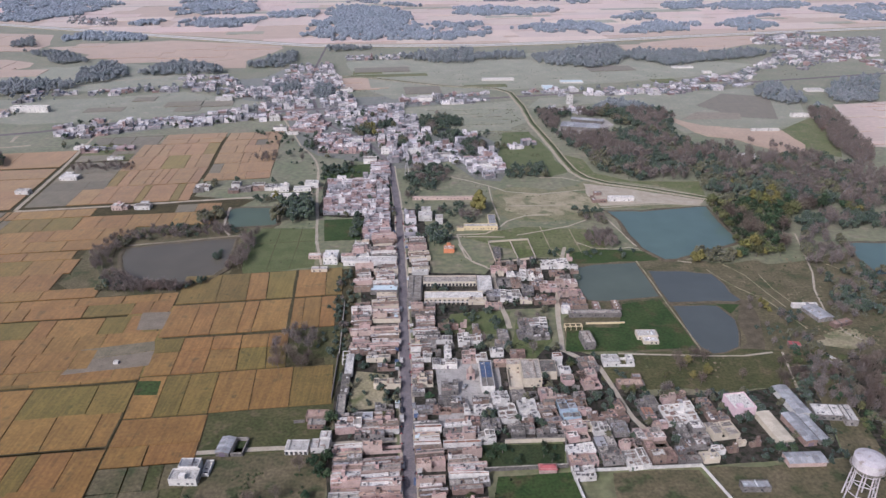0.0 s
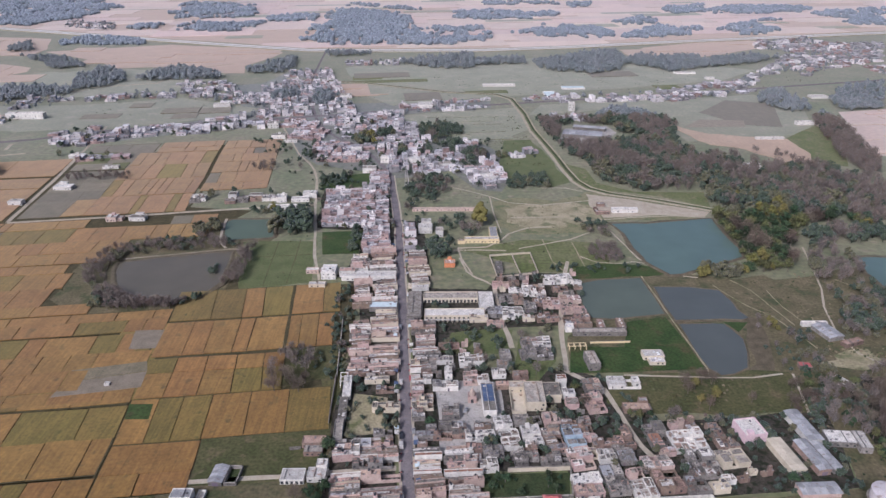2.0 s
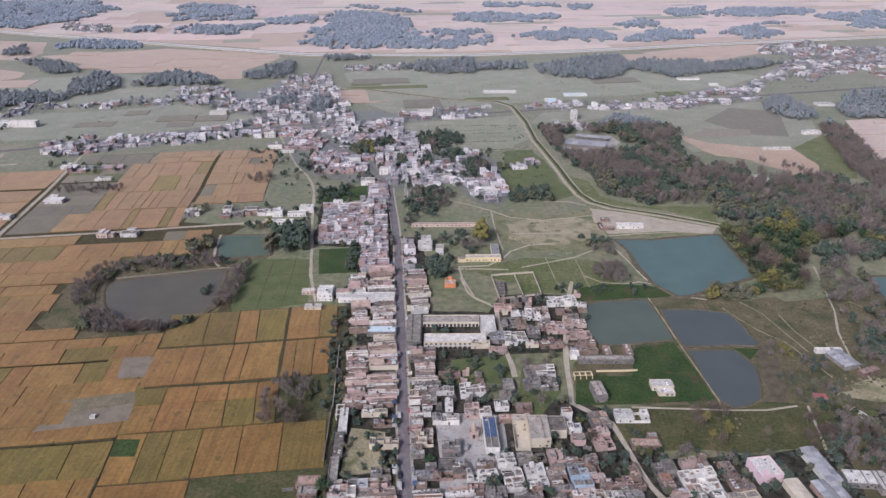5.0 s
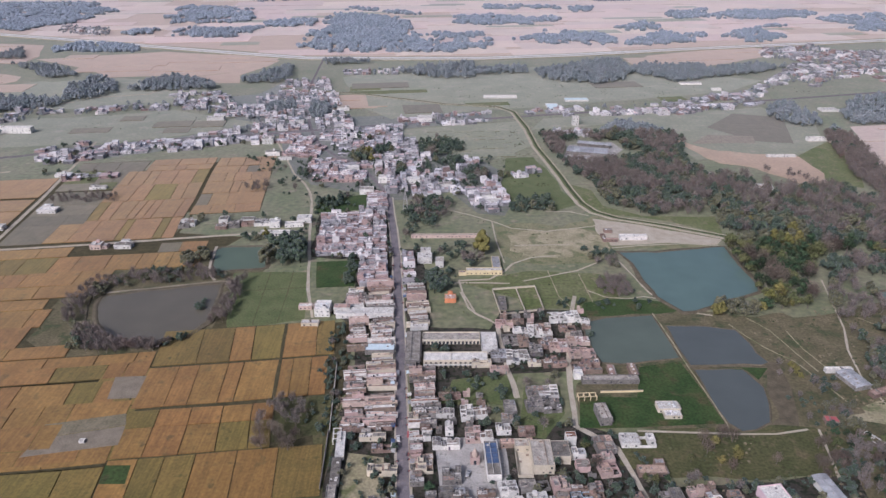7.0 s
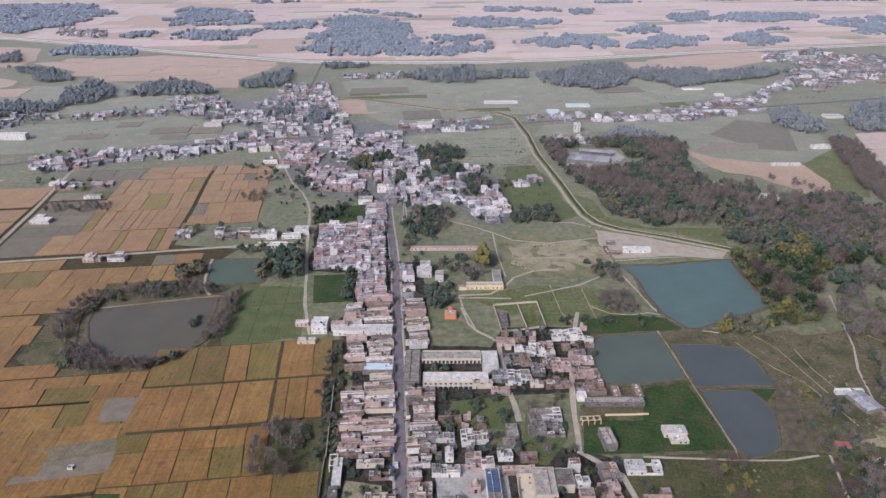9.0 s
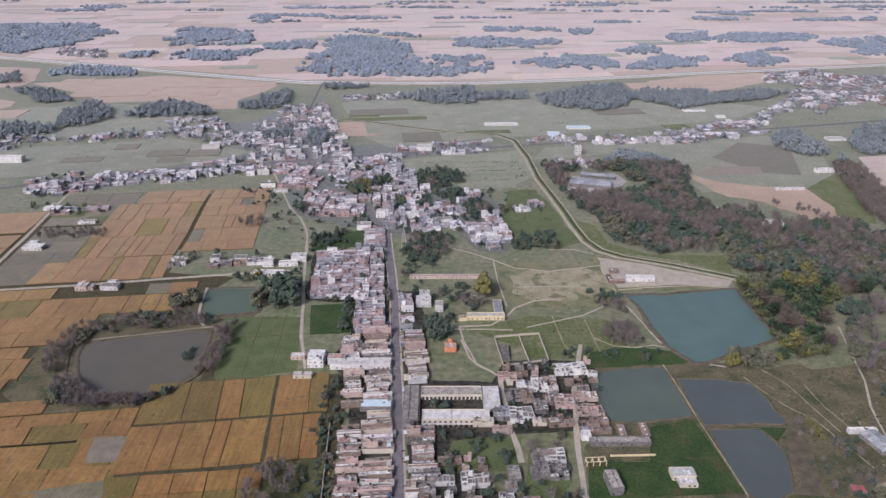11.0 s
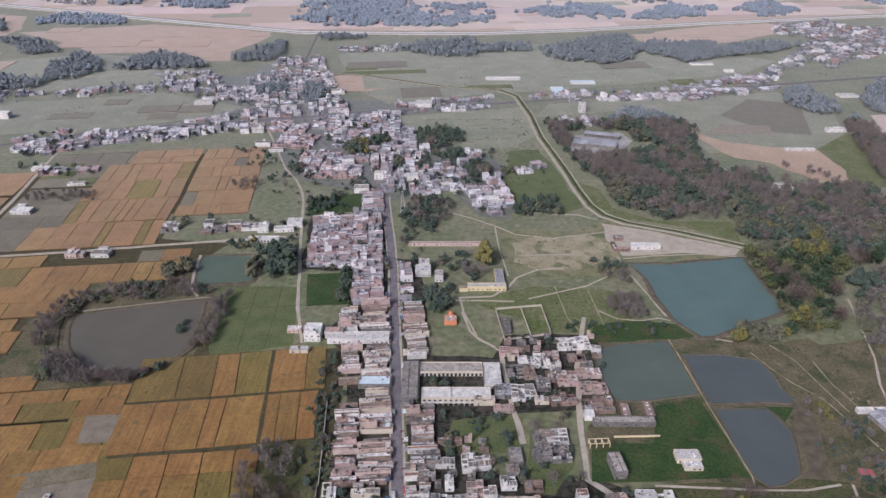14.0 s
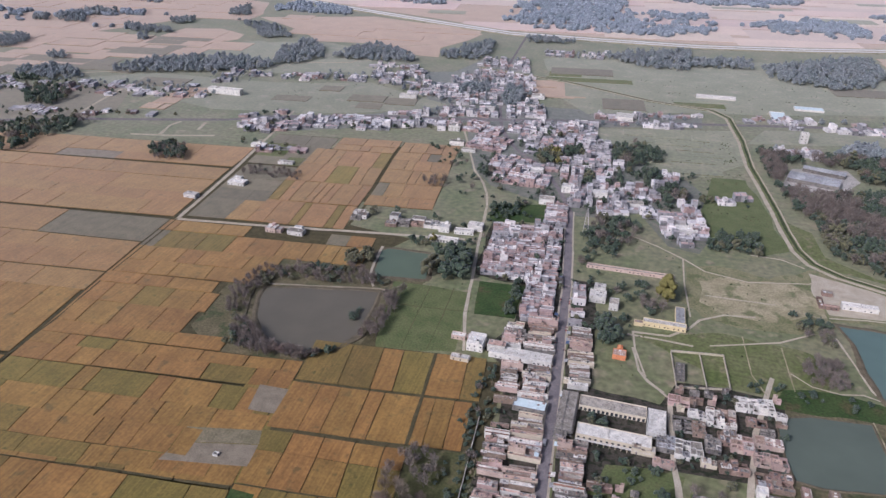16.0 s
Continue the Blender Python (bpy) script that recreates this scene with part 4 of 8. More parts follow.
def opening(name, mat, x, y, z, w, h, turn, parent, label=""):
    """A window or door a little proud of its wall, facing along -y turned by turn degrees."""
    m = Mesh().box(-w / 2, -0.06, 0, w / 2, 0.03, h)
    ob = part(name, m, mat, parent, label)
    ob.location, ob.rotation_euler = (x, y, z), (0, 0, radians(turn))
    return ob


def tank(parent, x, y, z, r=0.55, h=1.1):
    m = Mesh()
    m.tube((0, 0, 0), (0, 0, h * 0.8), r, r, 10).tube((0, 0, h * 0.8), (0, 0, h), r, r * 0.35, 10)
    ob = part("water_tank", m, TANKM, parent, "black plastic water tank")
    ob.location = (x, y, z)


def block(name, seg, wall, roof, parapet, parent=None):
    """One block of a house: its walls, and its roof slab as a part."""
    x0, y0, x1, y1, h = seg
    m = Mesh()
    if h < 2.4:
        outer = Mesh()
        shell(outer, x0, y0, x1, y1, 0.05, h - 0.05)
        return part("yard_wall", outer, wall, parent)
    shell(m, x0, y0, x1, y1, h, parapet)
    ob = part(name, m, wall, parent)
    part("roof", Mesh().box(x0 + 0.2, y0 + 0.2, h + 0.004, x1 - 0.2, y1 - 0.2, h + 0.07), roof, ob)
    return ob


def flat_house(name, label, segments, wall, roof, rnd, windows=0.5, parapet=0.6, group="", category="house", storey=3.0, stairs=0.4, clutter=False):
    """segments: (x0, y0, x1, y1, height), the main block first; a height under 2.4 is an open yard with a wall. Fronts face -y and +x."""
    house = None
    for seg in segments:
        p = parapet * rnd.choice((0.3, 0.5, 0.9, 1.2))
        ob = block(name if house is None else "wing", seg, wall, roof if house is None or not clutter else rnd.choice((roof, ROOFC, ROOFB, ROOFW, SHEET)), p, house)
        if house is None:
            house = tagged(ob, label, category, group)
    heap = Mesh()
    for x0, y0, x1, y1, h in segments:
        base = h + 0.07 if h >= 2.4 else 0.1
        for _ in range(rnd.randrange(1, 5) if clutter else 0):
            a, b = rnd.uniform(x0 + 0.4, max(x0 + 0.5, x1 - 1.5)), rnd.uniform(y0 + 0.4, max(y0 + 0.5, y1 - 1.2))
            heap.box(a, b, base, min(a + rnd.uniform(0.3, 1.6), x1 - 0.25), min(b + rnd.uniform(0.3, 1.0), y1 - 0.25), base + rnd.uniform(0.15, 0.8))
        if clutter and h >= 2.4 and x1 - x0 > 4 and rnd.random() < 0.5:
            a = rnd.uniform(x0 + 1.5, x1 - 1.5)
            heap.box(a, y0 + 0.2, base, a + 0.15, y1 - 0.2, base + rnd.uniform(0.3, 0.9))
    if heap.v:
        tagged(part("roof_clutter", heap, rnd.choice((BRICKW, WHITE, PALESTUFF, CLUTTERM, CLUTTERM)), house), "odds and ends stored on the roof", kind="stuff")
    x0, y0, x1, y1, h = segments[0]
    if rnd.random() < stairs:
        a = rnd.uniform(x0 + 0.3, max(x0 + 0.4, x1 - 2.7))
        b = y1 - 2.4 if rnd.random() < 0.6 else y0 + 0.3
        m = Mesh()
        shell(m, a, b, min(a + 2.4, x1 - 0.2), b + 2.1, h + 2.1, 0.12, 0.1)
        part("stair_room", m, wall, house)
        if rnd.random() < 0.5:
            tank(house, a + 1.2, b + 1.1, h + 2.1)
    for x0, y0, x1, y1, h in segments:
        if h < 2.4:
            continue
        for level in range(max(1, int(h / storey))):
            z = level * storey + 0.95
            n = max(1, int((x1 - x0) // 2.6))
            for i in range(n):
                if rnd.random() < windows:
                    opening("window", GLASS, x0 + (x1 - x0) * (i + rnd.uniform(0.3, 0.7)) / n, y0, z, rnd.uniform(0.6, 1.1), rnd.uniform(0.8, 1.2), 0, house)
    x0, y0, x1, y1, h = segments[0]
    opening("door", DOORM, x1, (y0 + y1) / 2, 0.02, 1.3, 2.1, 90, house)
    if windows >= 0.5:
        part("sunshade", Mesh().box(x1, y0 + 0.2, 2.55, x1 + 0.8, y1 - 0.2, 2.67), ROOFC, house)
    return house


def rooms(x0, y0, x1, y1, rnd, least):
    """Cuts a rectangle again and again into rooms and yards."""
    w, d = x1 - x0, y1 - y0
    if max(w, d) < least * 1.8 or (max(w, d) < least * 2.5 and rnd.random() < 0.25):
        return [(x0, y0, x1, y1)]
    at = rnd.uniform(0.36, 0.64)
    if w > d * rnd.uniform(0.8, 1.3):
        return rooms(x0, y0, x0 + w * at, y1, rnd, least) + rooms(x0 + w * at, y0, x1, y1, rnd, least)
    return rooms(x0, y0, x1, y0 + d * at, rnd, least) + rooms(x0, y0 + d * at, x1, y1, rnd, least)


PATCHED = [(ROOFC, 0.36), (ROOFB, 0.22), (ROOFW, 0.22), (SHEET, 0.16), (RUSTSHEET, 0.04)]


def compound(name, label, cells, wall, roof, rnd, group="", windows=0.4, scale=1.0):
    """A house grown room by room. cells: (x0, y0, x1, y1, height); a height under 2.2 is an open yard. Every roof is laid by itself."""
    heap, house = Mesh(), None
    for n, (x0, y0, x1, y1, h) in enumerate(sorted(cells, key=lambda q: q[4] < 2.2)):
        room = Mesh()
        if h < 2.2:
            shell(room, x0, y0, x1, y1, 0.05, h - 0.05, 0.18)
            ob = part("yard_wall", room, wall, house)
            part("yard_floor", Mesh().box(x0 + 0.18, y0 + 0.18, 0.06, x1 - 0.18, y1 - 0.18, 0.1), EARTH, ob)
            base = 0.1
        else:
            h = h * 0.86 + 0.017 * (n % 7)
            base = h + 0.06
            shell(room, x0, y0, x1, y1, h, rnd.choice((0.1, 0.15, 0.3, 0.5, 0.7)), 0.16)
            if x1 - x0 > 4.5 and rnd.random() < 0.6:
                v = rnd.uniform(y0 + 0.8, y1 - 0.8) if y1 - y0 > 1.8 else (y0 + y1) / 2
                e = rnd.uniform(x0 + 1.5, x1 - 0.2)
                room.box(x0 + 0.16, v - 0.09, h + 0.062, e, v + 0.09, h + rnd.uniform(0.25, 0.6))
            if min(x1 - x0, y1 - y0) > 2.4 and rnd.random() < 0.45:
                v = rnd.uniform(x0 + 0.9, x1 - 0.9)
                room.box(v - 0.08, y0 + 0.16, h + 0.062, v + 0.08, rnd.uniform(y0 + 1.2, y1 - 0.16), h + rnd.uniform(0.25, 0.8))
            ob = part("room" if house else name, room, wall, house)
            if house is None:
                house = tagged(ob, label, "house", group)
            part("roof", Mesh().box(x0 + 0.16, y0 + 0.16, h + 0.004, x1 - 0.16, y1 - 0.16, h + 0.06), roof if rnd.random() < 0.62 else pick(rnd, PATCHED), ob)
            if rnd.random() < windows:
                z = rnd.choice((0.05, 0.95, 1.05))
                opening("window" if z > 0.5 else "door", GLASS if z > 0.5 else DOORM, rnd.uniform(x0 + 0.6, max(x0 + 0.7, x1 - 0.6)), y0, z, rnd.uniform(0.6, 0.9), 0.9 if z > 0.5 else 1.8, 0, ob)
        for _ in range(rnd.randrange(2, 8)):
            a, b = rnd.uniform(x0 + 0.3, max(x0 + 0.4, x1 - 1.3)), rnd.uniform(y0 + 0.3, max(y0 + 0.4, y1 - 1.0))
            heap.box(a, b, base, min(a + rnd.uniform(0.25, 1.5), x1 - 0.2), min(b + rnd.uniform(0.25, 0.9), y1 - 0.2), base + rnd.uniform(0.1, 0.6))
    x0, y0, x1, y1, h = max(cells, key=lambda q: (q[4] > 2.2) * (q[2] - q[0]) * (q[3] - q[1]))
    h = h * 0.86 + 0.12
    if rnd.random() < 0.3 and min(x1 - x0, y1 - y0) > 2.2 and h > 2.2:
        a, b = rnd.uniform(x0 + 0.2, x1 - 2.0), rnd.uniform(y0 + 0.2, y1 - 1.9)
        part("stair_room", shell(Mesh(), a, b, a + 1.8, b + 1.6, h + 1.7, 0.08, 0.1), wall, house)
        if rnd.random() < 0.5:
            tank(house, a + 0.9, b + 0.8, h + 1.72, 0.45, 0.95)
    elif rnd.random() < 0.2 and h > 2.2:
        tank(house, (x0 + x1) / 2, y1 - 0.9, h + 0.02, 0.45, 0.95)
    if heap.v:
        tagged(part("clutter", heap, rnd.choice((BRICKW, CEMENT, CLUTTERM, CLUTTERM)), house), "odds and ends stored about the house", kind="stuff")
    return house


proto_random = random.Random(5)
ROW_WALLS = [("brick", 0.28), ("cement", 0.16), ("white", 0.24), ("cream", 0.07), ("pink", 0.25)]
ROW_ROOFS = [("concrete", 0.32), ("tile", 0.44), ("lime", 0.24)]


def floors_of(segs):
    return "two-storey" if max(s[4] for s in segs) > 5 else "single-storey"


def row_house():
    """A deep narrow terraced house, 16 m by 3.4 m, of three or four blocks of different heights."""
    rnd = proto_random
    wall, roof = pick(rnd, ROW_WALLS), pick(rnd, ROW_ROOFS)
    cuts = sorted(rnd.uniform(0.15, 0.85) for _ in range(rnd.choice((0, 0, 1, 1, 2))))
    edges = [-8] + [-8 + 16 * c for c in cuts] + [8]
    cells = []
    for i, (a, b) in enumerate(zip(edges, edges[1:])):
        h = pick(rnd, [(2.6, 0.56), (2.75, 0.33), (4.6, 0.03), (1.7, 0.08)])
        if i == len(edges) - 2:
            h = pick(rnd, [(2.75, 0.6), (3.0, 0.34), (5.2, 0.06)])
        if b - a > 1.2:
            cells.append((a, -1.7 + rnd.choice((0, 0, 0.3)), b, 1.7, h))
    return compound("row_house", f"narrow {floors_of(cells)} {WALLS[wall][1]} terraced house with {ROOFS[roof][1]}", cells, WALLS[wall][0], ROOFS[roof][0], rnd, "terraced houses", 0.25)


def villa():
    """A low rambling house, 12 m by 10 m, of rooms and walled yards."""
    rnd = proto_random
    wall, roof = pick(rnd, [("cement", 0.42), ("white", 0.16), ("brick", 0.26), ("cream", 0.06), ("pink", 0.08), ("blue", 0.02)]), pick(rnd, [("concrete", 0.58), ("lime", 0.27), ("tile", 0.15)])
    cells = []
    for x0, y0, x1, y1 in rooms(-6, -5, 6, 5, rnd, 3.9):
        cells.append((x0, y0, x1, y1, pick(rnd, [(2.4, 0.28), (2.7, 0.28), (3.0, 0.14), (1.5, 0.24), (5.2, 0.06)])))
    if all(c[4] < 2.2 for c in cells):
        cells[0] = (*cells[0][:4], 2.8)
    return compound("village_house", f"{floors_of(cells)} {WALLS[wall][1]} village house with {ROOFS[roof][1]} and yards", cells, WALLS[wall][0], ROOFS[roof][0], rnd, "village houses", 0.35)


stock = defaultdict(list)


def place(kind, maker, limit, m, rnd):
    """Builds a new one until there are enough sorts, and then copies."""
    if len(stock[kind]) < limit:
        ob = maker()
        ob.matrix_basis = m
        stock[kind].append(ob)
        return ob
    return copy_thing(rnd.choice(stock[kind]), m)


ROADS = [(MAIN, 2.9), (MAIN_NORTH, 2.0), (LANE, 2.6), (LANE_H, 3), (LANE_V, 3), (FAR_ROAD, 5.5), (LANE_R, 2.8), (LANE_S, 2.2), (CANAL, 10), (HIGHWAY, 25), (BOTTOM_LANE, 2)]
TAKEN = []


def free(x, y, grow=0.0):
    return not any(near_line(x, y, l, d + grow) for l, d in ROADS) and not any(inside(x, y, p) for p in TAKEN)


town_trees, FOOT = [], []
masses = {"town_white": (Mesh(), HAZYWHITE), "town_cement": (Mesh(), HAZYCEMENT), "town_brick": (Mesh(), HAZYBRICK), "town_roof": (Mesh(), HAZYROOF), "town_terrace": (Mesh(), HAZYTILE), "town_lime": (Mesh(), HAZYWHITE), "town_window": (Mesh(), GLASS)}
ROOF_WORDS = {"town_roof": "weathered concrete roofs", "town_terrace": "brick-tiled terraces", "town_lime": "lime-washed roofs"}
single_houses = 0


def mass_house(x, y, l, w, turn, rnd, tall=0.08, reds=0.4, whites=0.34):
    """A house of the close-packed town: rooms and yards in a row, each with a roof of its own. The nearer ones are things, the far ones join the mass."""
    global single_houses
    alone = y < 700 and single_houses < 270
    c, s = math.cos(radians(turn)), math.sin(radians(turn))
    wall = pick(rnd, [("brick", reds * 0.85), ("cement", 0.75 - reds), ("white", whites)])
    main_roof = pick(rnd, [("town_terrace", reds), ("town_roof", 0.85 - reds), ("town_lime", whites * 0.7)])
    walls, panes, slabs = Mesh(), Mesh(), []
    if not alone:
        walls, panes = masses["town_" + wall][0], masses["town_window"][0]
    n = max(1, min(4, int(l / rnd.uniform(2.6, 5.0))))
    edges = [-l / 2 + l * (k + (rnd.uniform(-0.3, 0.3) if 0 < k < n else 0)) / n for k in range(n + 1)]
    high = 0
    for k, (a, b) in enumerate(zip(edges, edges[1:])):
        h = pick(rnd, [(2.3, 0.36), (2.6, 0.3), (1.4, 0.16 if n > 1 and k else 0.0), (4.9, tall), (7.2, tall * 0.2)])
        d = rnd.choice((0, 0, 0.6))
        if h < 2:
            shell(walls, a, -w / 2 + d, b, w / 2, 0.08, h, 0.18, c, s, x, y)
            continue
        high = max(high, h)
        h += 0.02 * (k % 5)
        shell(walls, a, -w / 2 + d, b, w / 2, h, rnd.choice((0.12, 0.15, 0.3, 0.7)), 0.18, c, s, x, y)
        roof = main_roof if rnd.random() < 0.6 else pick(rnd, [("town_terrace", reds * 0.8), ("town_roof", 0.5), ("town_lime", 0.18)])
        m = masses[roof][0] if not alone else Mesh()
        m.prism([(x + u * c - v * s, y + u * s + v * c) for u, v in ((a + 0.2, -w / 2 + d + 0.2), (b - 0.2, -w / 2 + d + 0.2), (b - 0.2, w / 2 - 0.2), (a + 0.2, w / 2 - 0.2))], h + 0.005, h + 0.06)
        if alone:
            slabs.append((m, masses[roof][1]))
        if rnd.random() < 0.3 and b - a > 3:
            u0, v0 = rnd.uniform(a + 0.3, b - 2.6), rnd.uniform(-w / 2 + d + 0.3, max(-w / 2 + d + 0.4, w / 2 - 2.4))
            shell(walls, u0, v0, u0 + rnd.uniform(1, 2.3), v0 + min(2.0, w * 0.5), h + rnd.uniform(0.6, 2.2), 0.1, 0.1, c, s, x, y)
        for level in range(int(h / 2.3)):
            for i in range(max(1, int((b - a) / 2.4))):
                if rnd.random() < 0.45:
                    u, v, z = min(a + 1.1 + 2.2 * i, b - 0.6), -w / 2 + d - 0.03, level * 2.4 + 0.8
                    panes.face(*[(x + uu * c - v * s, y + uu * s + v * c, zz) for uu, zz in ((u - 0.45, z), (u + 0.45, z), (u + 0.45, z + 1.1), (u - 0.45, z + 1.1))])
    if not alone:
        return
    single_houses += 1
    floors = "two-storey" if high > 4 else "single-storey"
    words = {"white": "whitewashed", "cement": "grey cement", "brick": "bare brick"}[wall]
    house = tagged(part("town_house", walls, {"white": HAZYWHITE, "cement": HAZYCEMENT, "brick": HAZYBRICK}[wall]), f"{floors} {words} town house with {ROOF_WORDS[main_roof]}", "house", "town houses")
    for m, mat in slabs:
        part("roof", m, mat, house)
    for k in range(0, min(len(panes.f), 4)):
        w = Mesh()
        w.face(*[panes.v[q] for q in panes.f[k]])
        part("window", w, GLASS, house)


def town(poly, long, wide, turn, seed, reds=0.35, tall=0.08, dense=0.93, green=0.35):
    """Packs a quarter of the town: columns of houses wall to wall, with groves where green grows."""
    rnd = random.Random(seed)
    c, s = math.cos(radians(turn)), math.sin(radians(turn))
    loc = [(x * c + y * s, -x * s + y * c) for x, y in poly]
    u = min(p[0] for p in loc)
    while u < max(p[0] for p in loc):
        l = long * rnd.uniform(0.7, 1.35)
        v = min(p[1] for p in loc) + rnd.uniform(0, wide)
        while v < max(p[1] for p in loc):
            w = wide * rnd.uniform(0.6, 1.5)
            cu, cv = u + l / 2 + rnd.uniform(-1.2, 1.2), v + w / 2
            x, y = cu * c - cv * s, cu * s + cv * c
            v += w + (rnd.uniform(0.5, 2.5) if rnd.random() < 0.12 else 0.0)
            if not inside(x, y, poly) or not free(x, y, 1.6) or any(inside(x, y, q) for q in PONDS):
                continue
            wild = 0.5 + 0.9 * noise.noise(Vector((x / 21, y / 30, 7.7)))
            if wild > 1 - green * 0.62 or rnd.random() > dense:
                if rnd.random() < 0.9:
                    town_trees.append((x, y))
                continue
            FOOT.append((x, y, l / 2, w / 2, c, s))
            mass_house(x, y, l - 0.15, w * 0.985, turn + rnd.gauss(0, 2.0), rnd, tall, reds)
        u += l + (rnd.uniform(1.0, 2.5) if rnd.random() < 0.35 else 0.1)


def fill(poly, kind, maker, limit, long, wide, turn, share, seed, flip=0.5, gap=0.0, tree_share=0.0, grow=2.0):
    """Packs houses into a piece of the plan: columns of that length, houses of about that width."""
    rnd = random.Random(seed)
    c, s = math.cos(radians(turn)), math.sin(radians(turn))
    loc = [(x * c + y * s, -x * s + y * c) for x, y in poly]
    base_long, base_wide = {"row": (16.0, 3.4)}.get(kind, (12.0, 10.0))
    u = min(p[0] for p in loc)
    while u < max(p[0] for p in loc):
        l = long * rnd.uniform(0.8, 1.25)
        v = min(p[1] for p in loc) + rnd.uniform(0, wide)
        while v < max(p[1] for p in loc):
            w = wide * rnd.uniform(0.65, 1.4)
            cu, cv = u + l / 2 + rnd.uniform(-0.8, 0.8), v + w / 2
            x, y = cu * c - cv * s, cu * s + cv * c
            v += w + gap * rnd.random()
            if not inside(x, y, poly) or not free(x, y, grow):
                continue
            if rnd.random() > share:
                if rnd.random() < tree_share:
                    town_trees.append((x, y))
                continue
            FOOT.append((x, y, l / 2, w / 2, c, s))
            r = turn + rnd.gauss(0, 1.6) + (180 if rnd.random() < flip else 0)
            if maker is None:
                mass_house(x, y, l - 0.1, w * 0.985, r % 180, rnd, 0.06, 0.46, 0.26)
                continue
            sz = rnd.uniform(0.9, 1.12)
            m = Matrix.LocRotScale((x, y, 0), Euler((0, 0, radians(r))), ((l - 0.1) / base_long, w * 0.92 / base_wide, sz))
            place(kind, maker, limit, m, rnd)
        u += l


# the rows along the street
TAKEN += [[(-70, 391), (-29, 391), (-29, 404), (-70, 404)], [(-44, 354), (-27, 354), (-27, 365), (-44, 365)], [(-48, 246), (-24, 248), (-24, 283), (-48, 290)]]
fill([(-17, 170), (-19, 246), (-46, 246), (-42, 170)], "row", row_house, 40, 14, 2.75, 4.4, 0.93, 1, tree_share=0.3)
fill([(-20, 246), (-23, 294), (-40, 294), (-38, 276), (-33, 246)], "row", row_house, 40, 10, 3.4, 4.4, 0.85, 2, tree_share=0.3)
fill([(-22, 292), (-26, 392), (-52, 392), (-46, 345), (-50, 309), (-45, 292)], "row", row_house, 40, 13, 2.7, 4.4, 0.95, 3, tree_share=0.2)
fill([(-28, 404), (-31, 432), (-56, 432), (-60, 404)], "row", row_house, 40, 14, 2.75, 4.4, 0.95, 4, tree_share=0.2)
fill([(-8, 170), (-12, 240), (14, 240), (15, 170)], "row", row_house, 40, 13, 2.75, 4.4, 0.93, 8, tree_share=0.2)
fill([(-13, 240), (-16, 304), (-8, 304), (-5, 240)], "row", row_house, 40, 6, 4, 4.4, 0.75, 9, tree_share=0.4)
fill([(-15, 302), (-18, 342), (-2, 342), (4, 318), (2, 302)], "row", row_house, 40, 13, 2.75, 4.4, 0.9, 10, tree_share=0.4)
fill([(-21, 378), (-25, 434), (-9, 434), (-8, 380)], "row", row_house, 40, 14, 2.75, 4.4, 0.93, 11)
fill([(-31, 432), (-36, 477), (-56, 477), (-55, 432)], "row", None, 0, 10, 2.9, 4.4, 0.95, 5, tree_share=0.2)
fill([(-36, 477), (-42, 560), (-63, 560), (-64, 553), (-108, 553), (-95, 477)], "row", None, 0, 10, 3.1, 4.8, 0.93, 6, tree_share=0.2)
fill([(-42, 560), (-46, 604), (-62, 604), (-62, 562)], "row", None, 0, 9, 3.2, 4.8, 0.95, 7)
fill([(-25, 434), (-30, 485), (-20, 485), (-15, 434)], "row", None, 0, 8, 4.2, 4.4, 0.55, 12, tree_share=0.6)
# the looser blocks
fill([(-203, 528), (-203, 552), (-170, 552), (-105, 547), (-105, 528)], "house", villa, 30, 10.5, 8.5, 6, 0.3, 31, tree_share=0.5)
# round the junction and the far town
TAKEN += [oval(x, y, 10, 8) for x, y in ((-66, 603), (-53, 630), (-185, 752), (-171, 711), (-27, 629), (0, 615), (40, 581), (-167, 826), (-123, 893), (-84, 663), (-268, 846), (-21, 844))]
GROVES_TOWN = [[(-93, 686), (-98, 722), (-71, 718), (-68, 679)], [(-69, 707), (-69, 738), (-50, 733), (-49, 711)], [(-47, 643), (-49, 682), (-36, 679), (-35, 643)], [(-28, 710), (-27, 741), (-6, 765), (18, 761), (24, 725), (7, 703), (-15, 703)], [(-2, 672), (3, 689), (21, 697), (22, 675)],
               [(16, 628), (21, 662), (39, 668), (44, 636), (32, 624)], [(-218, 901), (-216, 930), (-189, 924), (-179, 900), (-189, 883)], [(-161, 862), (-167, 929), (-151, 923), (-135, 872), (-147, 841)], [(-132, 638), (-137, 667), (-125, 666), (-119, 638)]]
TAKEN += GROVES_TOWN
town([(-175, 777), (-154, 794), (-123, 726), (-123, 701), (-151, 702), (-164, 728)], 15, 4.6, -6, 20, 0.75, 0.02, 0.97, 0.02)
town([(-127, 690), (-88, 701), (-64, 646), (-74, 626), (-118, 633), (-130, 657)], 13, 4.4, -4, 21, 0.6, 0.05, 0.95, 0.16)
town([(-134, 794), (-55, 818), (-40, 768), (-23, 735), (-28, 696), (-47, 681), (-77, 705), (-112, 705)], 10, 5.0, 4, 22, 0.28, 0.14, 0.92, 0.3)
town([(-80, 689), (-48, 700), (-42, 640), (-40, 600), (-62, 606), (-66, 640)], 9, 5.5, 6, 23, 0.28, 0.3, 0.93, 0.12)
